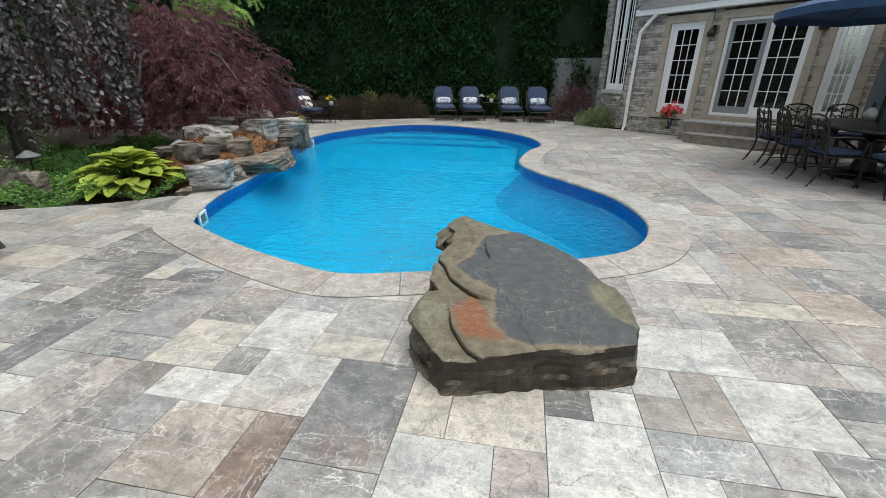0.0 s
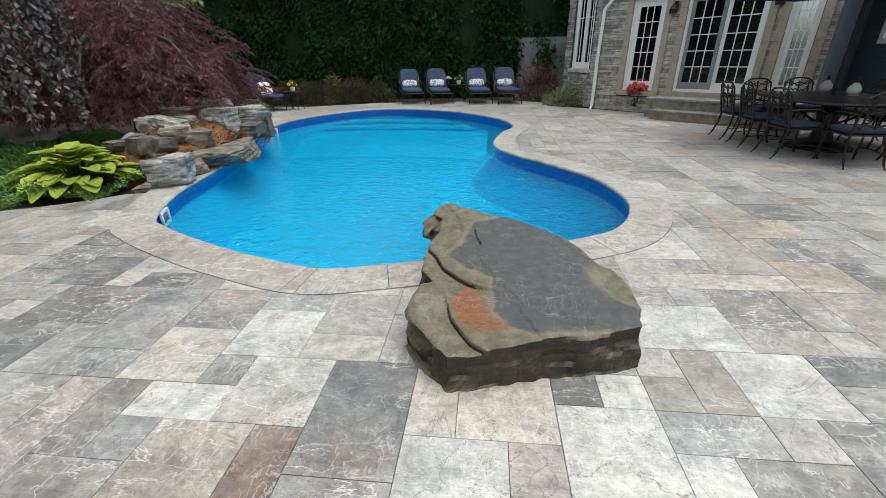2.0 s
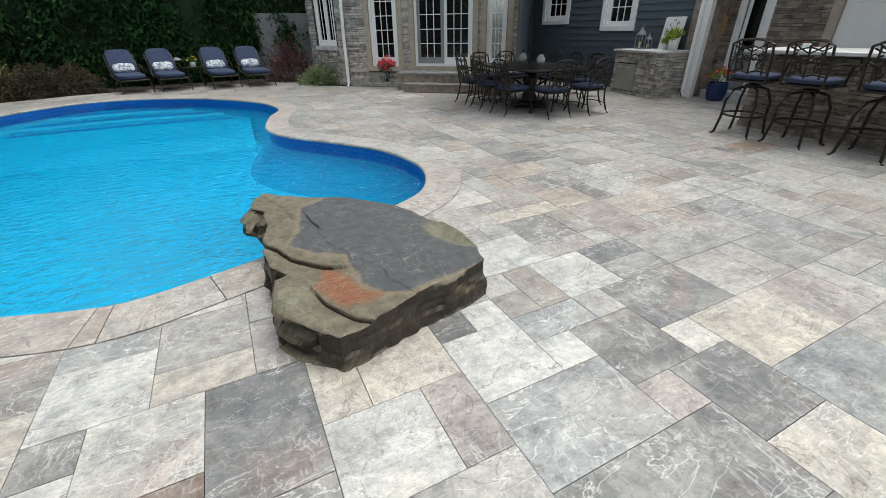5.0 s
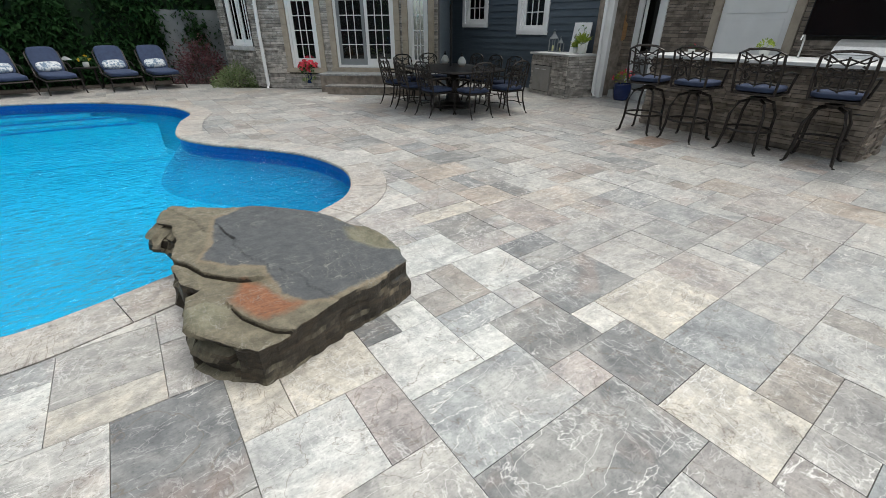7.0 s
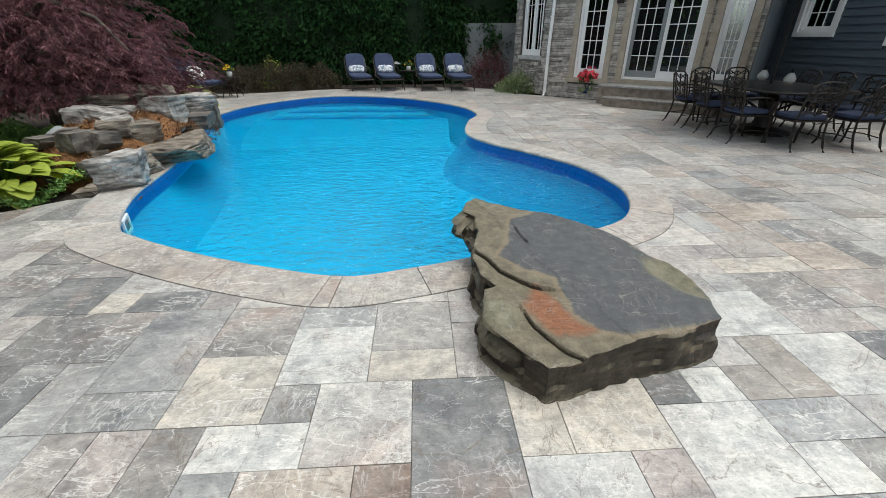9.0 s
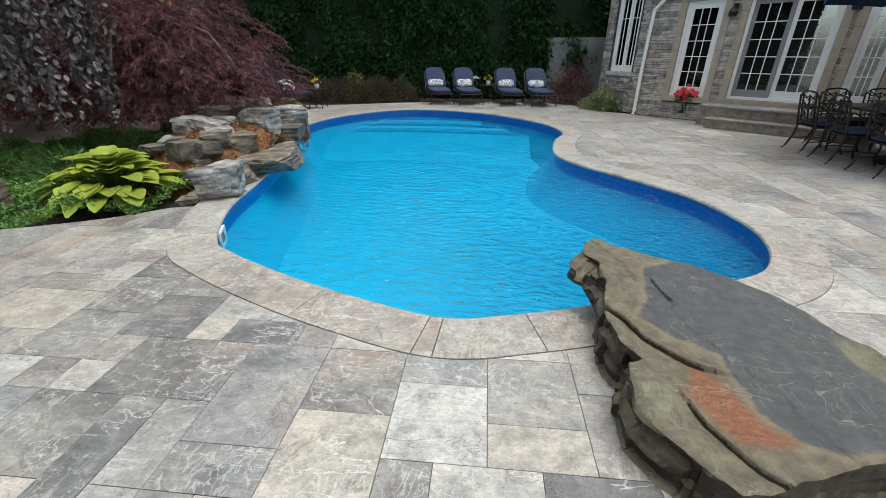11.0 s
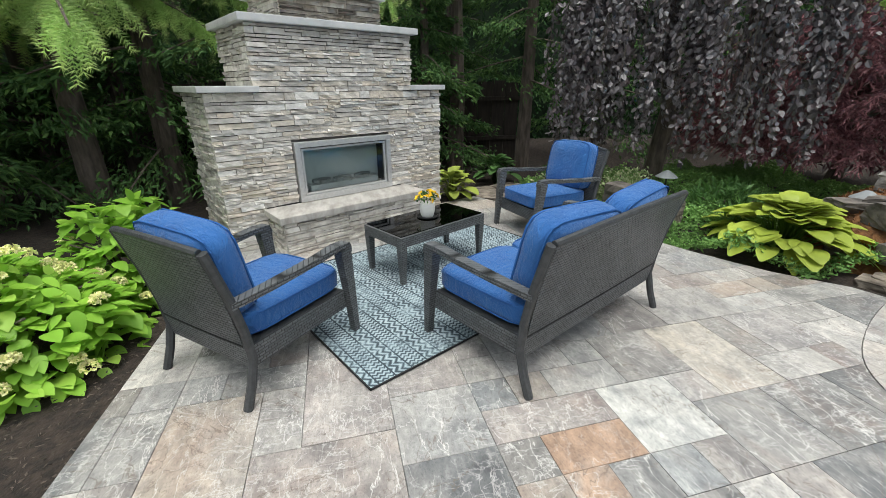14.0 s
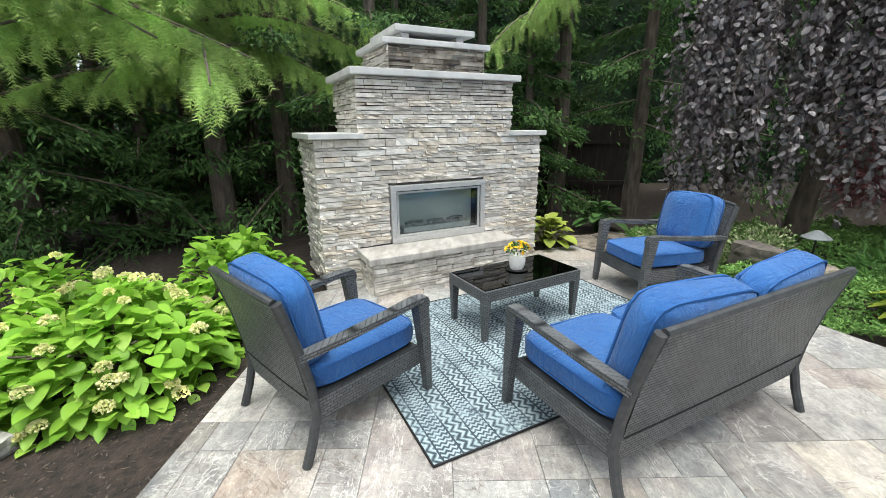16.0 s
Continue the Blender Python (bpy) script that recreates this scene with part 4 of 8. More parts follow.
def diving_rock():
    bm = bmesh.new()
    corners = [(-0.245, 1.71), (-0.11, 1.75), (0.19, 1.85), (0.41, 1.90), (0.645, 1.975), (0.675, 2.14), (0.66, 2.30), (0.62, 2.43), (0.525, 2.53), (0.475, 2.67), (0.39, 2.80), (0.21, 2.95),
               (0.05, 3.06), (-0.13, 3.13), (-0.30, 3.22), (-0.42, 3.32), (-0.49, 3.26), (-0.525, 3.10), (-0.455, 3.03), (-0.44, 2.85), (-0.49, 2.70), (-0.50, 2.52), (-0.47, 2.36),
               (-0.40, 2.28), (-0.465, 2.24), (-0.485, 2.12), (-0.50, 2.02), (-0.45, 1.94), (-0.37, 1.85), (-0.30, 1.75)]
    SLATE = [(-0.20, 2.98), (0.05, 3.08), (0.22, 2.95), (0.42, 2.74), (0.50, 2.55), (0.58, 2.28), (0.68, 2.16), (0.66, 1.99), (0.42, 1.94), (0.17, 1.90), (0.05, 1.93), (-0.04, 2.04), (-0.05, 2.33), (-0.21, 2.43), (-0.34, 2.54), (-0.25, 2.70)]
    RUST = [(-0.28, 2.12), (-0.19, 2.27), (-0.11, 2.16), (-0.06, 2.00), (0.03, 1.91), (-0.09, 1.88), (-0.18, 1.88), (-0.245, 1.99)]
    LOBE = [(-0.49, 2.13), (-0.38, 2.15), (-0.31, 2.07), (-0.34, 1.96), (-0.42, 1.94), (-0.50, 2.02)]
    RAMP = [(0.48, 2.50), (0.62, 2.42), (0.68, 2.10), (0.575, 2.16), (0.45, 2.36)]
    CRACKS = [[(-0.52, 2.68), (-0.42, 2.54), (-0.36, 2.41), (-0.28, 2.33), (-0.22, 2.28), (-0.15, 2.25)], [(-0.285, 2.05), (-0.26, 1.96), (-0.20, 1.865), (-0.15, 1.795), (-0.06, 1.74)], [(-0.20, 2.88), (-0.185, 2.78), (-0.15, 2.69)]]
    DROP = (0.024, 0.018, 0.007)
    top = []
    for i, c in enumerate(corners):
        a, b = Vector(c), Vector(corners[(i + 1) % len(corners)])
        steps = max(2, round((b - a).length / 0.013))
        for k in range(steps):
            q = a.lerp(b, k / steps)
            j = Vector((q.x * 9, q.y * 9, 1.0))
            top.append(q + Vector((noise.fractal(j, 1.0, 2.0, 4), noise.fractal(j + Vector((7, 3, 0)), 1.0, 2.0, 4))) * 0.011)
    n = len(top)
    out = []
    for i in range(n):
        t = top[(i + 2) % n] - top[i - 2]
        out.append(Vector((t.y, -t.x)).normalized())

    def height(q):
        v = Vector((q.x, q.y, 0))
        h = 0.02 + 0.105 * q.y + 0.006 * noise.fractal(v * 4, 1.0, 2.0, 5) + 0.0025 * noise.fractal(v * 22, 1.0, 2.0, 3)
        for line, drop in zip(CRACKS, DROP):
            d, sd = crack_side(q, line)
            if d < 0.007:
                h -= 0.013 * (1 - d / 0.007)
            if sd > 0:
                h -= drop * max(0.0, 1 - d / 0.16)
        lobe = zone_depth(q, LOBE)
        h += 0.026 * max(0.0, min(1.0, (lobe + 0.01) / 0.045))
        ramp_in = zone_depth(q, RAMP)
        h -= 0.055 * max(0.0, min(1.0, (ramp_in + 0.004) / 0.10))
        plate = q.x + 0.45 * q.y + 0.05 * noise.fractal(v * 5 + Vector((2, 8, 0)), 1.0, 2.0, 4)
        h += 0.006 if plate > 1.02 else 0.0
        h += 0.005 if plate < 0.66 and q.y > 2.3 else 0.0
        return h
    edge_h = [height(p) - 0.006 for p in top]
    rings = []
    levels = (0.0, 0.06, 0.16, 0.27, 0.38, 0.48, 0.58, 0.68, 0.78, 0.87, 0.94, 1.0)
    for f in levels:
        ring = []
        for i, p in enumerate(top):
            under = 0.0 if p.y < 2.72 else (p.y - 2.72) * 0.36
            z = under + (edge_h[i] - under) * f
            q = Vector((p.x, p.y, z))
            flank = 1.0 if p.x < -0.28 and p.y > 1.8 else 0.45
            k = 0.018 * noise.fractal(q * 6.0, 1.0, 2.0, 4) * (1 if f < 0.97 else 0.2)
            k += (flank if flank == 1.0 else 0.18) * 0.034 * (noise.cell(Vector((q.x * 6, q.y * 6, q.z * 15))) - 0.55) * (1 if 0.03 < f < 0.9 else 0.15)
            k += flank * 0.030 * noise.noise(Vector((p.y * 5.0, z * 9, 4.0))) * (1 if f < 0.9 else 0.0)
            k += 0.022 * (1 - f)
            nose = math.exp(-((p.x + 0.52) / 0.12) ** 2 - ((p.y - 3.06) / 0.12) ** 2)
            k += 0.12 * nose * math.sin(math.pi * min(1.0, f * 1.15)) ** 0.7
            k -= 0.16 * max(0, p.y - 2.75) * (1 - f) * (1 - nose) * (1.0 if p.x > -0.35 else 0.35)
            ring.append(bm.verts.new((p.x + out[i].x * k, p.y + out[i].y * k, z)))
        rings.append(ring)
    for a, b in zip(rings, rings[1:]):
        for i in range(n):
            bm.faces.new((a[i], a[(i + 1) % n], b[(i + 1) % n], b[i]))
    edge = [Vector((v.co.x, v.co.y)) for v in rings[-1]]
    pts = list(edge)
    for i in range(96):
        for j in range(118):
            q = Vector((-0.56 + 0.0130 * i + 0.005 * math.sin(j * 7.1), 1.66 + 0.0145 * j + 0.005 * math.sin(i * 5.3)))
            if inside(q, edge) and min((q - e).length for e in edge) > 0.008:
                pts.append(q)
    for line in CRACKS:
        for a, b in zip(line, line[1:]):
            a, b = Vector(a), Vector(b)
            side = Vector((-(b - a).y, (b - a).x)).normalized()
            steps = round((b - a).length / 0.009)
            for k in range(steps):
                c = a.lerp(b, k / steps) + side * 0.005 * noise.noise(Vector((a.x * 9, k * 0.5, 0)))
                for o in (-0.008, -0.0035, 0.0, 0.0035, 0.008):
                    q = c + side * o
                    if inside(q, edge) and min((q - e).length for e in edge) > 0.006:
                        pts.append(q)
    v2, _, f2, *_ = delaunay_2d_cdt(pts, [(i, (i + 1) % n) for i in range(n)], [], 1, 1e-5)
    made = [rings[-1][i] if i < n else bm.verts.new((q.x, q.y, height(q))) for i, q in enumerate(v2)]
    for f in f2:
        if len({made[i] for i in f}) == 3:
            bm.faces.new([made[i] for i in f])
    bm.faces.new(rings[0][::-1])
    bmesh.ops.recalc_face_normals(bm, faces=bm.faces[:])
    zones = bm.verts.layers.float_color.new("zones")
    for v in bm.verts:
        q = Vector((v.co.x, v.co.y))
        v[zones] = (*(max(0.0, min(1.0, 0.5 + zone_depth(q, z) / 0.4)) for z in (SLATE, RUST)), max(0.0, min(1.0, 0.5 + max(zone_depth(q, LOBE), zone_depth(q, RAMP)) / 0.4)), 1.0)
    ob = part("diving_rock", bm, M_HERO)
    tagged(ob, "large flat slate boulder with a rusty patch over the pool", "boulder")


diving_rock()

# ---- the waterfall rocks on the planted side ----
ROCKS = [
    ("boulder", M_ROCK_PALE, (-4.12, 4.85, -0.06), (0.52, 0.55, 0.46), 20, "pale weathered boulder beside the pool edge", 4),
    ("boulder", M_ROCK, (-4.26, 5.30, -0.06), (0.5, 0.45, 0.32), -15, "brown weathered boulder low on the rockery", 5),
    ("stone_slab", M_ROCK, (-4.15, 6.15, -0.02), (0.75, 1.55, 0.30), 8, "long flat brown slab spilling water into the pool", 6),
    ("boulder", M_ROCK, (-4.62, 5.95, 0.22), (0.75, 0.65, 0.38), 35, "grey split boulder on the rockery", 7),
    ("boulder", M_ROCK_PALE, (-5.15, 6.15, 0.38), (0.75, 0.5, 0.45), 12, "pale square boulder on the rockery", 8),
    ("boulder", M_ROCK_PALE, (-4.68, 6.75, 0.24), (0.62, 0.55, 0.62), -20, "tall pale grey boulder on the rockery", 9),
    ("stone_slab", M_ROCK_DARK, (-4.42, 7.25, 0.26), (0.6, 0.8, 0.24), 20, "dark slate slab jutting over the water", 10),
    ("stone_slab", M_ROCK, (-5.35, 6.75, 0.78), (1.0, 0.6, 0.18), 10, "flat grey slab on top of the rockery", 11),
    ("boulder", M_ROCK, (-4.95, 7.25, 0.62), (0.55, 0.5, 0.40), 30, "brown boulder on top of the rockery", 12),
    ("boulder", M_ROCK_PALE, (-4.62, 7.55, 0.42), (0.5, 0.6, 0.40), -30, "grey wedge boulder behind the waterfall", 13),
    ("stone_slab", M_ROCK_DARK, (-5.45, 7.45, 0.90), (1.1, 0.7, 0.17), -12, "dark flat slab capping the rockery", 14),
    ("boulder", M_ROCK, (-4.95, 5.55, 0.22), (0.35, 0.3, 0.26), 0, "small grey stone in orange moss", 15),
    ("boulder", M_ROCK, (-4.72, 5.35, 0.14), (0.3, 0.26, 0.22), 40, "small brown stone in orange moss", 16),
    ("boulder", M_ROCK_DARK, (-4.75, 8.0, -0.02), (0.7, 0.8, 0.60), 15, "dark boulder at the back of the rockery", 17),
    ("boulder", M_ROCK_DARK, (-6.55, 3.95, -0.06), (0.55, 0.5, 0.42), 15, "dark brown boulder in the ground cover", 18),
    ("boulder", M_ROCK, (-6.2, 4.15, -0.06), (0.28, 0.24, 0.34), 5, "small upright tan stone in the ground cover", 19),
    ("stepping_stone", M_ROCK, (-8.05, 2.55, -0.06), (0.7, 0.5, 0.07), 15, "flat grey stepping stone in the bed", 20),
    ("stepping_stone", M_ROCK, (-8.4, 3.15, -0.06), (0.7, 0.5, 0.07), 40, "flat grey stepping stone in the bed", 21),
]
for name, mat, at, size, yaw, label, seed in ROCKS:
    if 4.5 < at[1]:
        at, size = (at[0], at[1], at[2] * 0.74), (size[0] * 0.80, size[1] * 0.82, size[2] * 0.84)
    flat = name != "boulder"
    ob = part(name, boulder(*size, seed, 6.0 if flat else 4.0, 0.13 if flat else 0.2), mat, m=pose(*at, 0, 0, yaw))
    tagged(ob, label, "rock", "rockery stones" if at[1] > 4.5 else "")

sd = random.Random(31)
for k in range(20):
    y = sd.uniform(4.75, 7.9)
    x = -4.25 - 0.20 * (y - 5.0) * 0.9 - sd.uniform(0.15, 0.95)
    e = ((x + 5.05) / 0.95) ** 2 + ((y - 6.5) / 1.7) ** 2
    z = 0.64 * max(0, 1 - e) ** 0.55 - 0.13
    a = sd.uniform(0.16, 0.34)
    ob = part("boulder", boulder(a * sd.uniform(1, 1.5), a, a * sd.uniform(0.45, 0.8), 60 + k, 4, 0.2, 2), (M_ROCK, M_ROCK_DARK, M_ROCK_PALE)[k % 3], m=pose(x, y, z, 0, 0, sd.uniform(0, 180)))
    tagged(ob, ("small brown stone on the rockery", "small dark stone on the rockery", "small pale stone on the rockery")[k % 3], "rock", "rockery stones")
COPE_IN = offset_loop(POOL, 0.06)
# soil mound and rusty moss between the rocks
bm = bmesh.new()
n = 44
grid = [[None] * n for _ in range(n)]
for i in range(n):
    for j in range(n):
        x, y = -7.2 + 3.3 * i / (n - 1), 4.2 + 4.6 * j / (n - 1)
        e = ((x + 5.05) / 0.95) ** 2 + ((y - 6.5) / 1.7) ** 2
        h = 0.64 * max(0, 1 - e) ** 0.55 + 0.05 * noise.fractal(Vector((x * 3, y * 3, 0)), 1.0, 2.0, 4) - 0.10
        grid[i][j] = bm.verts.new((x, y, h))
for i in range(n - 1):
    for j in range(n - 1):
        if not inside(grid[i][j].co, COPE_IN):
            bm.faces.new((grid[i][j], grid[i + 1][j], grid[i + 1][j + 1], grid[i][j + 1]))
mound = part("soil_mound", bm, M_MOSS, smooth=True)
tagged(mound, "rusty orange moss and soil mound under the waterfall rocks", "mound", kind="structure")

# ---- stacked ledge stone ----
def ledge_layout(width, z0, z1, holes, dice, row=(0.026, 0.058), run=(0.07, 0.30)):
    """Courses of thin stones over a wall face: (u0, u1, z0, z1, proud), leaving the holes free."""
    out, z = [], z0
    while z < z1 - 0.01:
        h = min(dice.uniform(*row), z1 - z)
        if z1 - z - h < 0.02:
            h = z1 - z
        spans = [(0.0, width)]
        for a, b, c, d in holes:
            if z + h > c + 0.01 and z < d - 0.01:
                spans = [s for lo, hi in spans for s in ((lo, min(hi, a)), (max(lo, b), hi)) if s[1] - s[0] > 0.015]
        for lo, hi in spans:
            u = lo
            while u < hi - 0.001:
                w = dice.uniform(*run)
                if hi - u - w < 0.07:
                    w = hi - u
                if h > 0.036 and dice.random() < 0.38:
                    c = z + h * dice.uniform(0.35, 0.65)
                    v = u + w * dice.uniform(0.0, 0.5)
                    out.append((u, u + w, z, c, dice.uniform(0.012, 0.042)))
                    if v - u > 0.06:
                        out.append((u, v, c, z + h, dice.uniform(0.012, 0.042)))
                        out.append((v, u + w, c, z + h, dice.uniform(0.012, 0.042)))
                    else:
                        out.append((u, u + w, c, z + h, dice.uniform(0.012, 0.042)))
                else:
                    out.append((u, u + w, z + dice.uniform(0, 0.003), z + h - dice.uniform(0, 0.004), dice.uniform(0.012, 0.042)))
                u += w
        z += h
    return out


PIECES = []
for s in range(8):
    bm = bmesh.new()
    bmesh.ops.create_cube(bm, size=1.0)
    bmesh.ops.subdivide_edges(bm, edges=[e for e in bm.edges if abs(e.verts[0].co.x - e.verts[1].co.x) > 0.5], cuts=2)
    for v in bm.verts:
        if v.co.y < 0:
            v.co.y += 0.28 * noise.noise(Vector((v.co.x * 3 + s * 5, v.co.z * 2, s)))
            v.co.z *= 0.97 + 0.07 * noise.noise(Vector((v.co.x * 4, s * 2.0, v.co.z)))
    me = bpy.data.meshes.new("ledge_stone")
    bm.to_mesh(me)
    bm.free()
    me.materials.append(M_LEDGE_PIECE)
    PIECES.append(me)


def ledge_joined(name, layout, m, material, parent):
    """The same stones joined into one mesh."""
    vs, fs = [], []
    for a, b, c, d, p in layout:
        o = len(vs)
        g, j = 0.002, [rng.uniform(-0.008, 0.008) for _ in range(4)]
        quad = [(a + g, -p + j[0], c + g), (b - g, -p + j[1], c + g), (b - g, -p + j[2], d - g), (a + g, -p + j[3], d - g)]
        vs += [m @ Vector(q) for q in quad] + [m @ Vector((q[0], 0.02, q[2])) for q in quad]
        fs += [tuple(o + q for q in f) for f in ((0, 1, 2, 3), (1, 0, 4, 5), (2, 1, 5, 6), (3, 2, 6, 7), (0, 3, 7, 4))]
    return mesh_from(name, [tuple(v) for v in vs], fs, material, parent, "stuff")


SEAT = pose(-4.07, 0.59, 0, 0, 0, 118.0)


def fireplace():
    fp = thing("outdoor_fireplace", "tall stepped outdoor fireplace of pale grey ledge stone with limestone caps", "fireplace", SEAT @ pose(0.02, 2.52, 0))
    bm = bmesh.new()
    # core round the firebox opening
    W, D = 2.60, 0.90
    fx0, fx1, fz0, fz1 = 0.76, 1.76, 0.47, 0.95
    box(bm, 0.03, fx0, 0.03, D - 0.03, -0.08, 1.455)
    box(bm, fx1, W - 0.03, 0.03, D - 0.03, -0.08, 1.455)
    box(bm, fx0, fx1, 0.03, D - 0.03, -0.08, fz0)
    box(bm, fx0, fx1, 0.03, D - 0.03, fz1, 1.455)
    box(bm, fx0, fx1, 0.50, D - 0.03, fz0, fz1)
    box(bm, 0.45, 2.15, 0.03, D - 0.03, 1.455, 2.02)
    box(bm, 0.78, 1.80, 0.09, D - 0.09, 2.08, 2.31)
    box(bm, 0.39, 1.97, -0.36, 0.03, -0.08, 0.315)
    core = part("masonry_core", bm, M_LEDGE_BODY, fp)
    dice = random.Random(5)
    front = ledge_layout(W, 0.0, 1.455, [(0.70, 1.84, 0.385, 1.0), (0.37, 1.99, 0.0, 0.385)], dice)
    upper = [(u0 + 0.42, u1 + 0.42, z0, z1, p) for u0, u1, z0, z1, p in ledge_layout(1.76, 1.455, 2.02, [], dice)]
    third = [(u0 + 0.76, u1 + 0.76, z0, z1, p) for u0, u1, z0, z1, p in ledge_layout(1.06, 2.08, 2.31, [], dice)]
    hearth = [(u0 + 0.38, u1 + 0.38, z0, z1, p) for u0, u1, z0, z1, p in ledge_layout(1.60, 0.0, 0.315, [], dice)]
    made = 0
    rest = []
    for rows, y in ((front, 0.03), (upper, 0.03), (hearth, -0.36), (third, 0.09)):
        for u0, u1, z0, z1, p in rows:
            if made < 560:
                ob = new("ledge_stone", PIECES[dice.randrange(8)])
                ob.parent = core
                ob.matrix_basis = Matrix.Translation(((u0 + u1) / 2, y - p / 2 + 0.01, (z0 + z1) / 2)) @ pose(0, 0, 0, dice.uniform(-2, 2), dice.uniform(-1.6, 1.6) * min(1, 0.12 / (u1 - u0)), dice.uniform(-2.5, 2.5)) @ Matrix.Diagonal((u1 - u0 - 0.003, p + 0.03, z1 - z0 - 0.002, 1))
                made += 1
            else:
                rest.append((u0, u1, z0, z1, p - y))
    if rest:
        ledge_joined("upper_ledge_facing", rest, Matrix(), M_LEDGE, core)
    side = ledge_layout(0.88, 0.0, 1.455, [], dice)
    ledge_joined("side_ledge_facing", side, pose(0.03, 0.90, 0, 0, 0, -90), M_LEDGE, core)
    ledge_joined("side_ledge_facing", side, pose(W - 0.03, 0.02, 0, 0, 0, 90), M_LEDGE, core)
    up = ledge_layout(0.88, 1.50, 2.02, [], dice)
    ledge_joined("side_ledge_facing", up, pose(0.45, 0.90, 0, 0, 0, -90), M_LEDGE, core)
    ledge_joined("side_ledge_facing", up, pose(2.15, 0.02, 0, 0, 0, 90), M_LEDGE, core)
    t3 = ledge_layout(0.72, 2.08, 2.31, [], dice)
    ledge_joined("side_ledge_facing", t3, pose(0.78, 0.81, 0, 0, 0, -90), M_LEDGE, core)
    ledge_joined("side_ledge_facing", t3, pose(1.80, 0.09, 0, 0, 0, 90), M_LEDGE, core)
    hs = ledge_layout(0.36, 0.0, 0.315, [], dice)
    ledge_joined("side_ledge_facing", hs, pose(0.39, 0.02, 0, 0, 0, -90), M_LEDGE, core)
    ledge_joined("side_ledge_facing", hs, pose(1.97, -0.36, 0, 0, 0, 90), M_LEDGE, core)
    part("shoulder_cap", boxed(-0.05, 0.46, -0.05, D + 0.05, 1.457, 1.512, 0.008), M_CAP, fp)
    part("shoulder_cap", boxed(2.14, W + 0.05, -0.05, D + 0.05, 1.457, 1.512, 0.008), M_CAP, fp)
    part("mantel_cap", boxed(0.36, 2.24, -0.07, D + 0.06, 2.022, 2.085, 0.008), M_CAP, fp)
    part("upper_cap", boxed(0.70, 1.88, 0.0, D, 2.312, 2.365, 0.008), M_CAP, fp)
    for x in (0.92, 1.52):
        part("chimney_post", boxed(x, x + 0.08, 0.08, 0.5, 2.365, 2.425, 0.004), M_CAP, fp)
    part("chimney_slab", boxed(0.84, 1.70, 0.02, 0.8, 2.427, 2.485, 0.008), M_CAP, fp)
    part("hearth_slab", boxed(0.33, 2.02, -0.43, 0.0, 0.317, 0.385, 0.01), M_HEARTH, fp, "pale veined limestone hearth slab")
    # firebox insert
    bm = bmesh.new()
    for r in ((0.71, 1.83, 0.39, 0.45), (0.71, 1.83, 0.935, 0.99), (0.71, 0.765, 0.45, 0.935), (1.775, 1.83, 0.45, 0.935)):
        box(bm, r[0], r[1], -0.035, 0.04, r[2], r[3], 0.004)
    frame_part = part("firebox_frame", bm, M_STEEL, fp, "brushed steel firebox frame")
    bm = bmesh.new()
    for r in ((0.775, 1.765, 0.455, 0.475), (0.775, 1.765, 0.905, 0.925), (0.775, 0.795, 0.475, 0.905), (1.745, 1.765, 0.475, 0.905)):
        box(bm, r[0], r[1], -0.015, 0.0, r[2], r[3])
    part("inner_trim", bm, M_STEEL, frame_part)
    part("louvre", boxed(0.78, 1.76, -0.03, 0.0, 0.928, 0.934), M_BLACK, frame_part)
    bm = bmesh.new()
    box(bm, 0.765, 1.775, 0.165, 0.185, 0.47, 0.935)
    box(bm, 0.765, 0.775, 0.04, 0.28, 0.47, 0.935)
    box(bm, 1.765, 1.775, 0.04, 0.28, 0.47, 0.935)
    box(bm, 0.765, 1.775, 0.04, 0.46, 0.452, 0.47)
    part("firebox_lining", bm, M_FIREBOX, fp, "smooth grey firebox lining, paled for the sky reflected in the glass")
    pane = part("glass_pane", boxed(0.79, 1.75, 0.004, 0.010, 0.475, 0.905), M_GLASS, fp)
    pane.visible_shadow = False
    part("burner_tray", boxed(0.86, 1.68, 0.04, 0.15, 0.471, 0.53, 0.004), M_STEEL, fp)
    vs = np.stack([rng.uniform(0.87, 1.67, 260), rng.uniform(0.05, 0.14, 260), rng.uniform(0.53, 0.55, 260)], 1)
    leaves("fire_glass", vs, np.tile([0, 0, 1.0], (260, 1)), 0.03, 0.025, M_CAP, fp, spread=1.0, kind="stuff")
    for x, a in ((1.0, 10), (1.25, -14), (1.5, 8)):
        bm = tubed([(x - 0.1, 0.08, 0.565), (x, 0.095 + a * 0.001, 0.575), (x + 0.11, 0.11, 0.565)], 0.018, 7)
        part("driftwood_log", bm, M_GREY_CEMENT, fp)


fireplace()


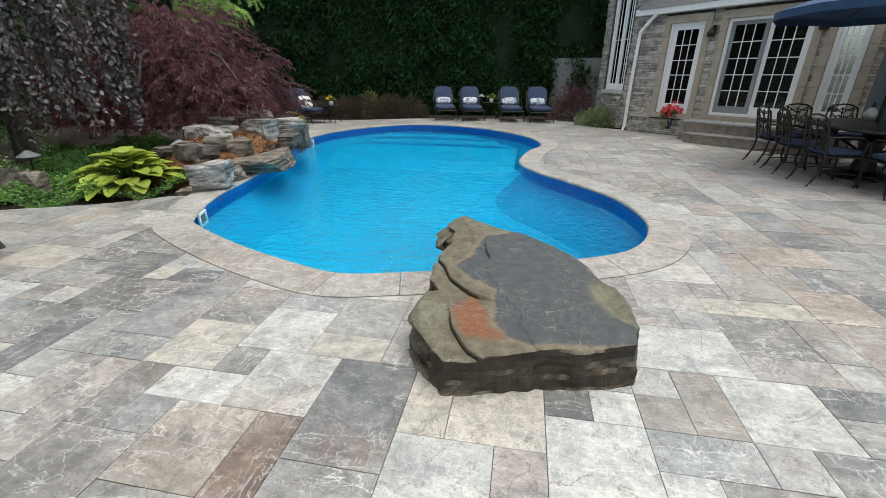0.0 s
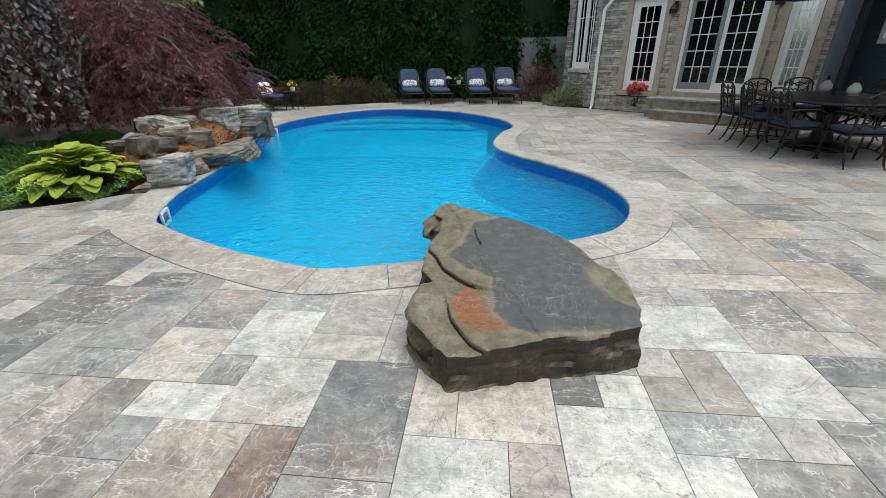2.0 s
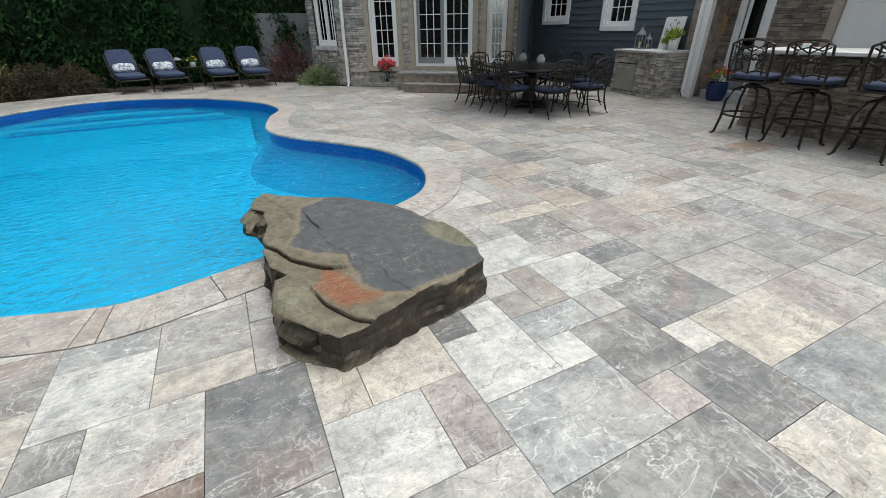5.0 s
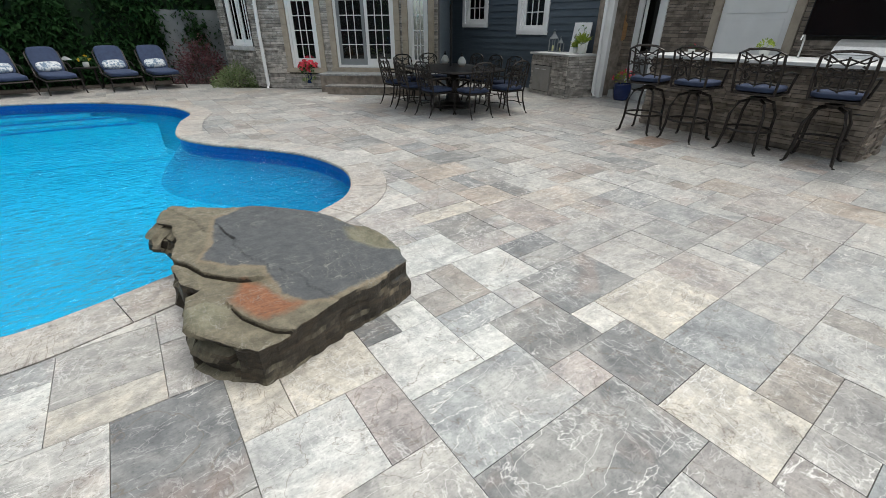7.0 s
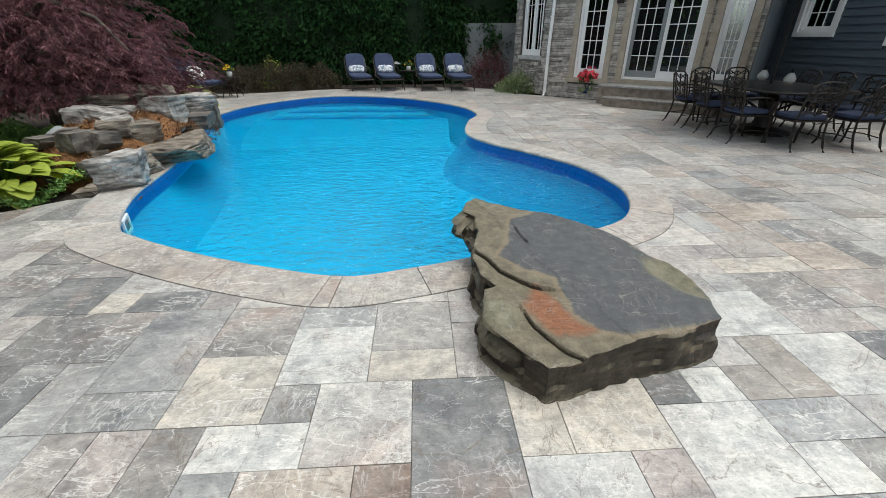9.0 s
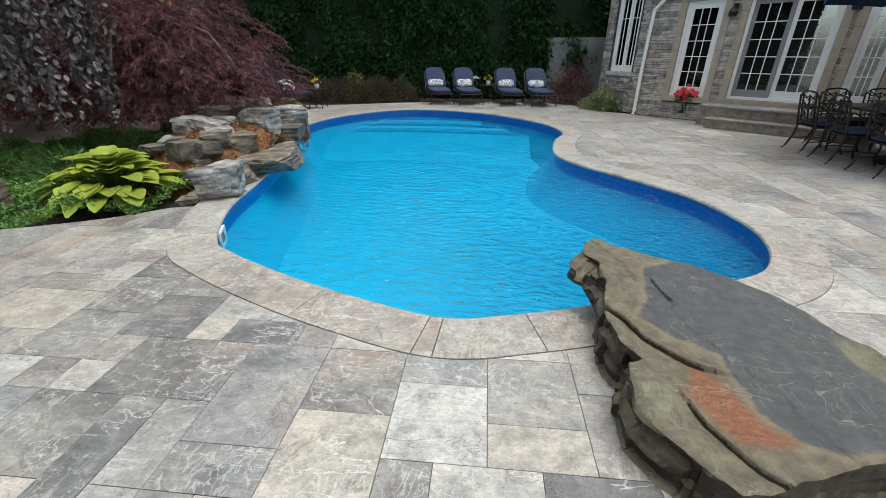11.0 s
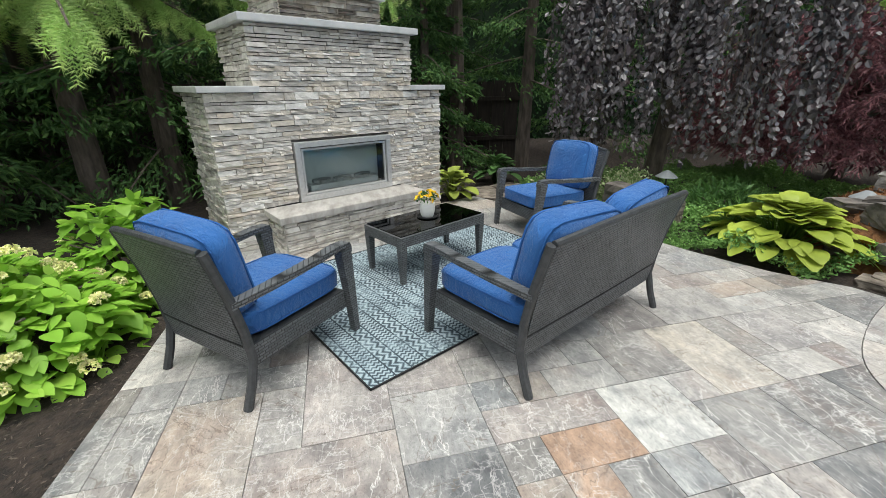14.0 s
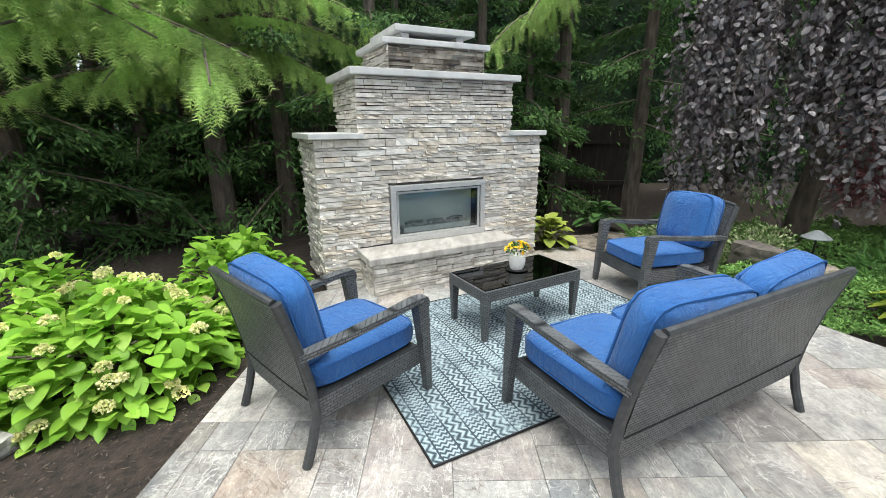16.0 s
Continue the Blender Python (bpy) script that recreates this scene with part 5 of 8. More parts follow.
# ---- wicker seating ----
def armseat(name, label, W, seats, m, group=""):
    """A wicker armchair or loveseat, facing +y, its back legs at y = -0.385."""
    s = thing(name, label, "sofa" if seats > 1 else "armchair", m, group)
    h = W / 2
    # woven seat base
    bm = bmesh.new()
    box(bm, -h + 0.05, h - 0.05, -0.33, 0.345, 0.19, 0.315, 0.008)
    part("seat_base", bm, M_WICKER, s)
    # woven back, leaning and curved
    bm = bmesh.new()
    nx, prof = 12, ((-0.335, 0.20), (-0.365, 0.40), (-0.405, 0.62), (-0.475, 0.86))
    rows_f, rows_b = [], []
    for y, z in prof:
        rows_f.append([bm.verts.new((-h + 0.045 + (W - 0.09) * i / nx, y - 0.035 * math.sin(math.pi * i / nx) * (z - 0.2), z + (0.022 * math.sin(math.pi * i / nx) if z > 0.8 else 0))) for i in range(nx + 1)])
        rows_b.append([bm.verts.new((v.co.x, v.co.y - 0.03, v.co.z)) for v in rows_f[-1]])
    for a in range(len(prof) - 1):
        for i in range(nx):
            bm.faces.new((rows_f[a][i + 1], rows_f[a][i], rows_f[a + 1][i], rows_f[a + 1][i + 1]))
            bm.faces.new((rows_b[a][i], rows_b[a][i + 1], rows_b[a + 1][i + 1], rows_b[a + 1][i]))
    for i in range(nx):
        bm.faces.new((rows_f[-1][i + 1], rows_f[-1][i], rows_b[-1][i], rows_b[-1][i + 1]))
        bm.faces.new((rows_f[0][i], rows_f[0][i + 1], rows_b[0][i + 1], rows_b[0][i]))
    back = part("backrest", bm, M_WICKER, s)
    rim = [(v[0], v[1], v[2]) for v in [(-h + 0.045 + (W - 0.09) * i / nx, -0.49 - 0.023 * math.sin(math.pi * i / nx), 0.865 + 0.022 * math.sin(math.pi * i / nx)) for i in range(nx + 1)]]
    part("top_rail", tubed(rim, 0.018, 8), M_WICKER_PLAIN, back)
    part("lower_seam", tubed([(-h + 0.05 + (W - 0.10) * i / 8, -0.387 - 0.0048 * math.sin(math.pi * i / 8), 0.34) for i in range(9)], 0.005, 6), M_BLACK, back)
    for sx in (-1, 1):
        x = sx * (h - 0.03)
        # curved back leg running up into the back's stile
        pts = [(x, -0.44, 0.0), (x, -0.395, 0.12), (x, -0.36, 0.26), (x, -0.375, 0.42), (x, -0.415, 0.62), (x, -0.485, 0.865)]
        part("back_leg", tubed(pts, 0.024, 8), M_WICKER_PLAIN, s)
        # tapered front leg
        bm = bmesh.new()
        lo, hi = (0.022, 0.020), (0.033, 0.042)
        q = []
        for (a, b), z, y in ((lo, 0.0, 0.385), ((0.026, 0.03), 0.3, 0.365), (hi, 0.60, 0.335)):
            q.append([bm.verts.new((x + i * a, y + j * b, z)) for i, j in ((-1, -1), (1, -1), (1, 1), (-1, 1))])
        for a, b in zip(q, q[1:]):
            for i in range(4):
                bm.faces.new((a[i], a[(i + 1) % 4], b[(i + 1) % 4], b[i]))
        bm.faces.new(q[0][::-1])
        bm.faces.new(q[-1])
        part("front_leg", bm, M_WICKER, s)
        # arm: a flat woven strap sloping to the back
        bm = bmesh.new()
        q = []
        for y, z, w in ((-0.42, 0.585, 0.026), (-0.2, 0.592, 0.03), (0.1, 0.61, 0.032), (0.28, 0.628, 0.034), (0.37, 0.622, 0.034), (0.385, 0.59, 0.034)):
            q.append([bm.verts.new((x + i * w, y, z + j)) for i, j in ((-1, -0.02), (1, -0.02), (1, 0.014), (-1, 0.014))])
        for a, b in zip(q, q[1:]):
            for i in range(4):
                bm.faces.new((a[i], a[(i + 1) % 4], b[(i + 1) % 4], b[i]))
        bm.faces.new(q[0][::-1])
        bm.faces.new(q[-1])
        bmesh.ops.recalc_face_normals(bm, faces=bm.faces[:])
        part("armrest", bm, M_WICKER, s)
    w = (W - 0.16) / seats
    for i in range(seats):
        x = -h + 0.08 + w * (i + 0.5)
        c = part("seat_cushion", pillow(w - 0.01, 0.70, 0.145, pose(x, 0.02, 0.392), 9, 0.12, seed=i * 3.3 + W), M_CUSHION, s, "royal blue fabric seat cushion", True)
        for off in (-0.05, 0.05):
            part("piping", piping(w - 0.008, 0.704, off, pose(x, 0.02, 0.392), 0.006), M_PIPING, c)
        mb = pose(x, -0.325, 0.69, 102, (i * 2 - 1) * -2.5, (i * 2 - 1) * 3 if seats > 1 else 2)
        c = part("back_cushion", pillow(w - 0.005, 0.51, 0.225, mb, 4.6, 0.38, seed=i * 5.1 + W * 2), M_CUSHION, s, "plump royal blue fabric back cushion", True)
        for off in (-0.062, 0.062):
            part("piping", piping(w - 0.035, 0.475, off, mb, 0.0065), M_PIPING, c)
    return s


armseat("loveseat", "charcoal wicker loveseat with royal blue cushions on the patio", 1.49, 2, SEAT @ pose(1.305, -0.145, 0, 0, 0, 0))
armseat("wicker_armchair", "charcoal wicker armchair with royal blue cushions beside the hydrangeas", 0.76, 1, SEAT @ pose(-0.25, 0.765, 0, 0, 0, -69.3), "wicker armchairs")
armseat("wicker_armchair", "charcoal wicker armchair with royal blue cushions on the rug's far corner", 0.76, 1, SEAT @ pose(2.90, 1.06, 0, 0, 0, 75.5), "wicker armchairs")

# rug
bm = bmesh.new()
box(bm, 0.0, 2.45, 0.0, 1.75, 0.003, 0.011)
rug = part("patio_rug", bm, M_RUG, m=SEAT)
tagged(rug, "flat woven rug with grey-blue and slate zigzag bands", "rug")
bm = bmesh.new()
for a, b in (((0, 0), (2.45, 0)), ((2.45, 0), (2.45, 1.75)), ((2.45, 1.75), (0, 1.75)), ((0, 1.75), (0, 0))):
    tube(bm, [(a[0], a[1], 0.009), ((a[0] + b[0]) / 2, (a[1] + b[1]) / 2, 0.009), (b[0], b[1], 0.009)], 0.007, 6)
part("bound_edge", bm, M_BLACK, rug, "black bound edge")

# coffee table
ct = thing("coffee_table", "charcoal wicker coffee table with a smoked glass top on the rug", "table", SEAT @ pose(1.30, 1.145, 0.011, 0, 0, 3))
bm = bmesh.new()
for r in ((-0.485, 0.485, -0.25, -0.205), (-0.485, 0.485, 0.205, 0.25), (-0.485, -0.44, -0.205, 0.205), (0.44, 0.485, -0.205, 0.205)):
    box(bm, *r, 0.32, 0.405, 0.004)
part("apron", bm, M_WICKER, ct)
for x in (-0.455, 0.455):
    for y in (-0.22, 0.22):
        bm = bmesh.new()
        q = []
        for a, z in ((0.018, 0.0), (0.03, 0.33)):
            q.append([bm.verts.new((x + i * a, y + j * a, z)) for i, j in ((-1, -1), (1, -1), (1, 1), (-1, 1))])
        for i in range(4):
            bm.faces.new((q[0][i], q[0][(i + 1) % 4], q[1][(i + 1) % 4], q[1][i]))
        bm.faces.new(q[0][::-1])
        bm.faces.new(q[1])
        part("leg", bm, M_WICKER, ct)
part("glass_top", boxed(-0.47, 0.47, -0.235, 0.235, 0.407, 0.414, 0.002), M_SMOKED, ct, "smoked black glass top")
part("under_panel", boxed(-0.44, 0.44, -0.205, 0.205, 0.36, 0.372), M_BLACK, ct)


def flowerpot(at, r, h, pot_mat, flower_mat, label, nfl, spread, leaf=M_FERN, saucer=False, ribbed=False):
    p = thing("potted_flowers", label, "plant pot", pose(*at))
    prof = [(r * 0.72, 0.0), (r * 0.8, h * 0.08)]
    for i in range(1, 10):
        f = i / 9
        prof.append((r * (0.82 + 0.18 * math.sin(f * 2.4)) * (1 + (0.035 * (i % 2) if ribbed else 0)), h * (0.08 + 0.86 * f)))
    prof += [(r * 0.98, h), (r * 0.86, h), (r * 0.84, h * 0.9)]
    part("pot", lathed(prof, 22), pot_mat, p, smooth=True)
    if saucer:
        part("saucer", lathed([(r * 1.35, 0.002), (r * 1.4, 0.010), (r * 1.3, 0.014), (r * 1.2, 0.006)], 22), M_BLACK, p)
    d, w, _ = on_dome(int(nfl * 7), spread, spread, spread * 0.8, -0.1, 0.6)
    leaves("foliage", d + [0, 0, h + spread * 0.35], w, spread * 0.4, spread * 0.22, leaf, p, kind="stuff")
    vs, ws = [], []
    d, w, _ = on_dome(nfl, spread, spread, spread * 0.85, 0.0, 0.25)
    for c, n in zip(d, w):
        for k in range(6):
            a = k * math.pi / 3
            t = unit(np.cross(n, [[0.3, 0.5, 0.8]]))[0]
            b = np.cross(n, t)
            vs.append(c * 1.12 + [0, 0, h + spread * 0.42])
            ws.append(t * math.cos(a) + b * math.sin(a) + n * 0.45)
    leaves("flowers", np.array(vs), np.array(ws), spread * 0.30, spread * 0.24, flower_mat, p, spread=0.1, kind="stuff")
    return p


t_at = (SEAT @ pose(1.30, 1.145, 0.011, 0, 0, 3)) @ Vector((0.03, 0.02, 0.415))
flowerpot(t_at, 0.066, 0.125, M_CERAMIC_WHITE, M_YELLOW, "white ribbed pot of yellow flowers on a black saucer", 16, 0.085, M_FERN, True, True)

# ---- the house ----
def along(p, q, inward=1):
    """A frame on a wall face from p to q: x along the wall, -y outwards, z up. Returns it with the length."""
    p, q = Vector(p), Vector(q)
    d = q - p
    return pose(p.x, p.y, 0, 0, 0, math.degrees(math.atan2(d.y, d.x))), d.length


def wall_box(bm, m, x0, x1, z0, z1, y0=0.0, y1=0.25):
    box(bm, x0, x1, y0, y1, z0, z1, 0, m)


def wall_with_holes(name, m, width, height, holes, material, label, z0=-0.1):
    bm = bmesh.new()
    xs = sorted({0.0, width, *(h[0] for h in holes), *(h[1] for h in holes)})
    for a, b in zip(xs, xs[1:]):
        z = z0
        for h in sorted((h for h in holes if h[0] <= a + 1e-6 and h[1] >= b - 1e-6), key=lambda h: h[2]):
            wall_box(bm, m, a, b, z, h[2])
            z = h[3]
        wall_box(bm, m, a, b, z, height)
    return tagged(part(name, bm, material), label, "wall", kind="structure")


def glazed(name, m, x0, x1, z0, z1, cols, rows, leaf=0.075, label="", panels=1, screen=False, cat="window"):
    """A white framed glazed door or window with glazing bars, set in an opening."""
    w = thing(name, label, cat, m, kind="structure")
    bm = bmesh.new()
    for a, b, c, d in ((x0, x1, z1 - 0.06, z1), (x0, x1, z0, z0 + 0.06), (x0, x0 + 0.06, z0 + 0.06, z1 - 0.06), (x1 - 0.06, x1, z0 + 0.06, z1 - 0.06)):
        box(bm, a, b, 0.0, 0.12, c, d, 0.004)
    part("window_frame", bm, M_WHITE_PAINT, w)
    pw = (x1 - x0 - 0.12) / panels
    for k in range(panels):
        a, b = x0 + 0.06 + pw * k, x0 + 0.06 + pw * (k + 1)
        y = 0.035 if k % 2 == 0 else 0.07
        c, d = z0 + 0.06, z1 - 0.06
        foot = leaf * 1.9 if z1 - z0 > 1.6 else leaf
        bm = bmesh.new()
        for e, f, g, h in ((a, b, d - leaf, d), (a, b, c, c + foot), (a, a + leaf, c + foot, d - leaf), (b - leaf, b, c + foot, d - leaf)):
            box(bm, e, f, y, y + 0.035, g, h, 0.003)
        sash = part("sash", bm, M_GREY_CEMENT if screen and k == 0 else M_WHITE_PAINT, w)
        ga, gb, gc, gd = a + leaf, b - leaf, c + foot, d - leaf
        for i in range(1, cols):
            x = ga + (gb - ga) * i / cols
            part("glazing_bar", boxed(x - 0.009, x + 0.009, y + 0.004, y + 0.018, gc, gd), M_WHITE_PAINT, sash)
        for i in range(1, rows):
            z = gc + (gd - gc) * i / rows
            part("glazing_bar", boxed(ga, gb, y + 0.006, y + 0.016, z - 0.009, z + 0.009), M_WHITE_PAINT, sash)
        for i in range(cols):
            for j in range(rows):
                e = boxed(ga + (gb - ga) * i / cols, ga + (gb - ga) * (i + 1) / cols, y + 0.020, y + 0.026, gc + (gd - gc) * j / rows, gc + (gd - gc) * (j + 1) / rows)
                q = part("pane", e, M_GLASS, sash)
                q.visible_shadow = False
    return w


def stone_skin(name, m, width, z0, z1, holes, dice, material, parent):
    lay = ledge_layout(width, z0, z1, holes, dice, (0.045, 0.085), (0.12, 0.42))
    return ledge_joined(name, lay, m, material, parent)


EAVE = 2.78
A, B, Cc = (1.78, 14.25), (2.44, 12.48), (5.79, 9.46)
dice = random.Random(21)
# wall with the french doors
m, L = along(B, Cc)
holes = [(0.70, 1.47, 0.50, 2.46), (1.93, 3.44, 0.52, 2.46), (3.78, 4.28, 0.52, 2.46)]
wall = wall_with_holes("wall_south", m, L, EAVE, holes, M_LEDGE_BODY, "house wall of stacked grey-brown ledge stone with glazed doors")
trimmed = [(h[0] - 0.14, h[1] + 0.14, h[2] - 0.10, h[3] + 0.17) for h in holes]
stone_skin("house_ledge_facing", m, L, 0.0, EAVE - 0.06, trimmed, dice, M_HOUSE_STONE, wall)
for k, h in enumerate(holes):
    tr = thing("stone_surround", "tan cast stone surround of blocks round a glazed door", "trim", m, kind="structure")
    for x0, x1 in ((h[0] - 0.14, h[0] - 0.002), (h[1] + 0.002, h[1] + 0.14)):
        z = h[2] - 0.1
        while z < h[3]:
            top = min(z + 0.36, h[3])
            part("surround_block", boxed(x0, x1, -0.06, 0.06, z + 0.002, top - 0.002, 0.006), M_TAN, tr)
            z = top
    x, n = h[0] - 0.14, max(2, round((h[1] - h[0] + 0.28) / 0.42))
    w = (h[1] - h[0] + 0.28) / n
    for i in range(n):
        key = 0.05 if (n % 2 and i == n // 2 and k == 1) else 0
        part("surround_block", boxed(x + w * i + 0.002, x + w * (i + 1) - 0.002, -0.062 - key, 0.06, h[3] + 0.002, h[3] + 0.16 + key, 0.006), M_TAN, tr)
    part("sill", boxed(h[0] - 0.16, h[1] + 0.16, -0.09, 0.06, h[2] - 0.11, h[2] - 0.004, 0.006), M_TAN, tr)
glazed("window_1", m, 0.70, 1.47, 0.50, 2.46, 3, 5, 0.085, "tall white glazed door panel with fifteen dark panes")
glazed("door_1", m, 1.93, 3.44, 0.52, 2.46, 3, 5, 0.075, "white sliding glass patio door with one grey screened leaf", 2, True, "door")
glazed("window_2", m, 3.78, 4.28, 0.52, 2.46, 3, 5, 0.07, "narrow white glazed door panel with dark panes")
# wall facet with the tall window
m2, L2 = along(A, B)
hole = (0.42, 1.36, 0.98, 3.45)
wall2 = wall_with_holes("wall_west", m2, L2, 4.4, [hole], M_LEDGE_BODY, "stone-faced bay wall of the house with a tall window")
stone_skin("house_ledge_facing", m2, L2, 0.0, 4.4, [(hole[0] - 0.1, hole[1] + 0.1, hole[2] - 0.1, hole[3] + 0.1)], dice, M_HOUSE_STONE, wall2)
glazed("window_3", m2, *hole, 2, 2, 0.05, "tall white bay window with dark glass", 2)
bm = boxed(hole[0] - 0.1, hole[1] + 0.1, -0.07, 0.05, hole[2] - 0.1, hole[2] - 0.003, 0.006)
tagged(part("window_sill", bm, M_CAP, m=m2), "pale stone sill under the tall bay window", "sill", kind="structure")
# return walls and interior
m3, L3 = along(Cc, (7.85, 11.75))
wall3 = wall_with_holes("wall_return", m3, L3, EAVE, [], M_SIDING, "slate blue return wall of the bay")
# added sheet in room shade, hides the wall's bright inner face
part("unlit_room_sheet", boxed(0.1, L3, 0.256, 0.27, 0.0, EAVE - 0.05), M_UNLIT_ROOM, wall3, m=m3)
tagged(part("wall_back", boxed(2.2, 8.2, 16.2, 16.4, -0.1, 4.4), M_UNLIT_ROOM), "plain rear wall closing the house", "wall", kind="structure")
m5, L5 = along((2.2, 16.3), A)
wall_with_holes("wall_north", m5, L5, 4.4, [], M_HOUSE_STONE, "plain stone side wall of the house")
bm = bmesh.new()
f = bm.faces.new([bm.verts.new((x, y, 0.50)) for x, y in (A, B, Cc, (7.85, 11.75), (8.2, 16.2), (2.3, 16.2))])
tagged(part("floor_indoors", bm, M_UNLIT_ROOM), "interior floor behind the glass, coloured dark as unlit", "floor", kind="structure")
bm = bmesh.new()
f = bm.faces.new([bm.verts.new((x, y, EAVE + 0.02)) for x, y in ((2.25, 12.35), (5.85, 9.15), (8.6, 11.75), (8.4, 16.4), (3.3, 16.4))])
r = bmesh.ops.extrude_face_region(bm, geom=[f])
bmesh.ops.translate(bm, verts=[g for g in r["geom"] if isinstance(g, bmesh.types.BMVert)], vec=(0.5, 0.9, 0.9))
bmesh.ops.recalc_face_normals(bm, faces=bm.faces[:])
tagged(part("roof", bm, M_ROOF), "grey shingled roof over the house bay", "roof", kind="structure")
bm = boxed(-0.15, L + 0.15, -0.20, -0.06, EAVE - 0.10, EAVE + 0.03, 0.01)
tagged(part("gutter", bm, M_WHITE_PAINT, m=m), "white gutter along the house eave", "gutter", kind="structure")
ds = thing("downspout", "white downspout at the corner of the stone house", "pipe", kind="structure")
part("pipe", tubed([(2.62, 12.10, EAVE - 0.08), (2.52, 12.22, EAVE - 0.22), (2.36, 12.36, EAVE - 0.45), (2.33, 12.38, 1.2), (2.33, 12.38, 0.1), (2.28, 12.28, 0.0)], 0.042, 8), M_WHITE_PAINT, ds)
for z in (0.7, 1.9):
    part("strap", lathed([(0.046, 0), (0.046, 0.03)], 10, (2.33, 12.38, z)), M_WHITE_PAINT, ds)
for x in (1.68, 3.61):
    sc = thing("wall_lantern", "dark bronze wall lantern between the glazed doors", "lamp", m @ pose(x, -0.05, 2.18))
    part("back_plate", boxed(-0.04, 0.04, -0.015, 0.01, -0.02, 0.18, 0.004), M_IRON, sc)
    part("shade", lathed([(0.075, -0.06), (0.085, 0.02), (0.05, 0.09), (0.015, 0.12)], 12, (0, -0.10, 0.0)), M_IRON, sc)
# porch steps before the sliding door
steps = thing("porch_steps", "two stone porch steps with thick slabs before the sliding door", "steps", m, kind="structure")
part("lower_step", boxed(1.95, 4.6, -0.98, -0.05, -0.05, 0.16), M_SHADED_STONE, steps)
part("lower_tread", boxed(1.92, 4.63, -1.02, -0.05, 0.162, 0.20, 0.008), M_TILE, steps)
part("upper_step", boxed(1.66, 4.6, -0.62, -0.07, -0.05, 0.38), M_SHADED_STONE, steps)
part("upper_tread", boxed(1.63, 4.63, -0.66, -0.06, 0.382, 0.425, 0.008), M_TILE, steps)

# blue clapboard wall
P0, P1 = (7.62, 12.45), (8.44, 6.62)
mb, Lb = along(P0, P1)
wins = [(1.30, 2.28, 1.42, 2.55), (3.32, 4.28, 1.26, 2.45)]
wb = wall_with_holes("wall_east", mb, Lb, 3.4, [(a + 0.1, b - 0.1, c + 0.1, d) for a, b, c, d in wins], M_SIDING, "slate blue clapboard house wall with white windows")
z = 0.0
while z < 3.35:
    spans = [(0.0, Lb)]
    for a, b, c, d in wins:
        if z + 0.15 > c and z < d:
            spans = [s for lo, hi in spans for s in ((lo, min(hi, a)), (max(lo, b), hi)) if s[1] - s[0] > 0.02]
    for lo, hi in spans:
        bm = bmesh.new()
        v = [bm.verts.new(p) for p in ((lo, -0.034, z), (hi, -0.034, z), (hi, -0.012, z + 0.158), (lo, -0.012, z + 0.158), (lo, 0.0, z), (hi, 0.0, z), (hi, 0.0, z + 0.158), (lo, 0.0, z + 0.158))]
        for q in ((0, 1, 2, 3), (1, 0, 4, 5), (0, 3, 7, 4), (2, 1, 5, 6), (3, 2, 6, 7)):
            bm.faces.new([v[i] for i in q])
        part("clapboard", bm, M_SIDING, wb, m=mb)
    z += 0.15
for k, (a, b, c, d) in enumerate(wins):
    w = glazed("window_%d" % (4 + k), mb, a + 0.1, b - 0.1, c + 0.1, d, 3, 3, 0.05, "white double-hung window with dark panes in blue siding")
    bm = bmesh.new()
    for r in ((a, b, c, c + 0.1), (a, a + 0.1, c + 0.1, d), (b - 0.1, b, c + 0.1, d)):
        box(bm, r[0], r[1], -0.055, 0.0, r[2], r[3], 0.004)
    part("casing", bm, M_WHITE_PAINT, w)
tagged(part("room_behind", boxed(0.3, Lb, 1.0, 1.05, 0.0, 3.3), M_UNLIT_ROOM, m=mb), "sheet coloured dark as the unlit room behind the windows of the blue wall", "wall", kind="structure")

# serving counter against the blue wall
BQ = pose(7.62, 8.07, 0, 0, 0, -99.2)
bq = thing("stone_counter", "ledge stone serving counter with a pale top and taupe doors", "counter", BQ)
part("body", boxed(0, 1.31, 0.02, 0.80, -0.05, 0.86), M_LEDGE_BODY, bq)
lay = ledge_layout(1.31, 0.0, 0.86, [(0.10, 0.78, 0.06, 0.64)], dice, (0.04, 0.075), (0.1, 0.34))
ledge_joined("counter_ledge_facing", lay, pose(0, 0.02, 0), M_HOUSE_STONE, bq)
lay = ledge_layout(0.78, 0.0, 0.86, [], dice, (0.04, 0.075), (0.1, 0.34))
ledge_joined("counter_ledge_facing", lay, pose(1.31, 0.02, 0, 0, 0, 90), M_HOUSE_STONE, bq)
part("countertop", boxed(-0.04, 1.37, -0.05, 0.80, 0.862, 0.905, 0.006), M_CAP, bq)
for x in (0.12, 0.445):
    d = part("cabinet_door", boxed(x, x + 0.315, -0.035, 0.02, 0.08, 0.62, 0.004), M_TAUPE, bq)
    hx = x + 0.05 if x > 0.3 else x + 0.12
    part("handle", tubed([(hx, -0.06, 0.56), (hx + 0.14, -0.06, 0.56)], 0.009, 6), M_STEEL, d)
top = BQ @ pose(0, 0, 0.905)


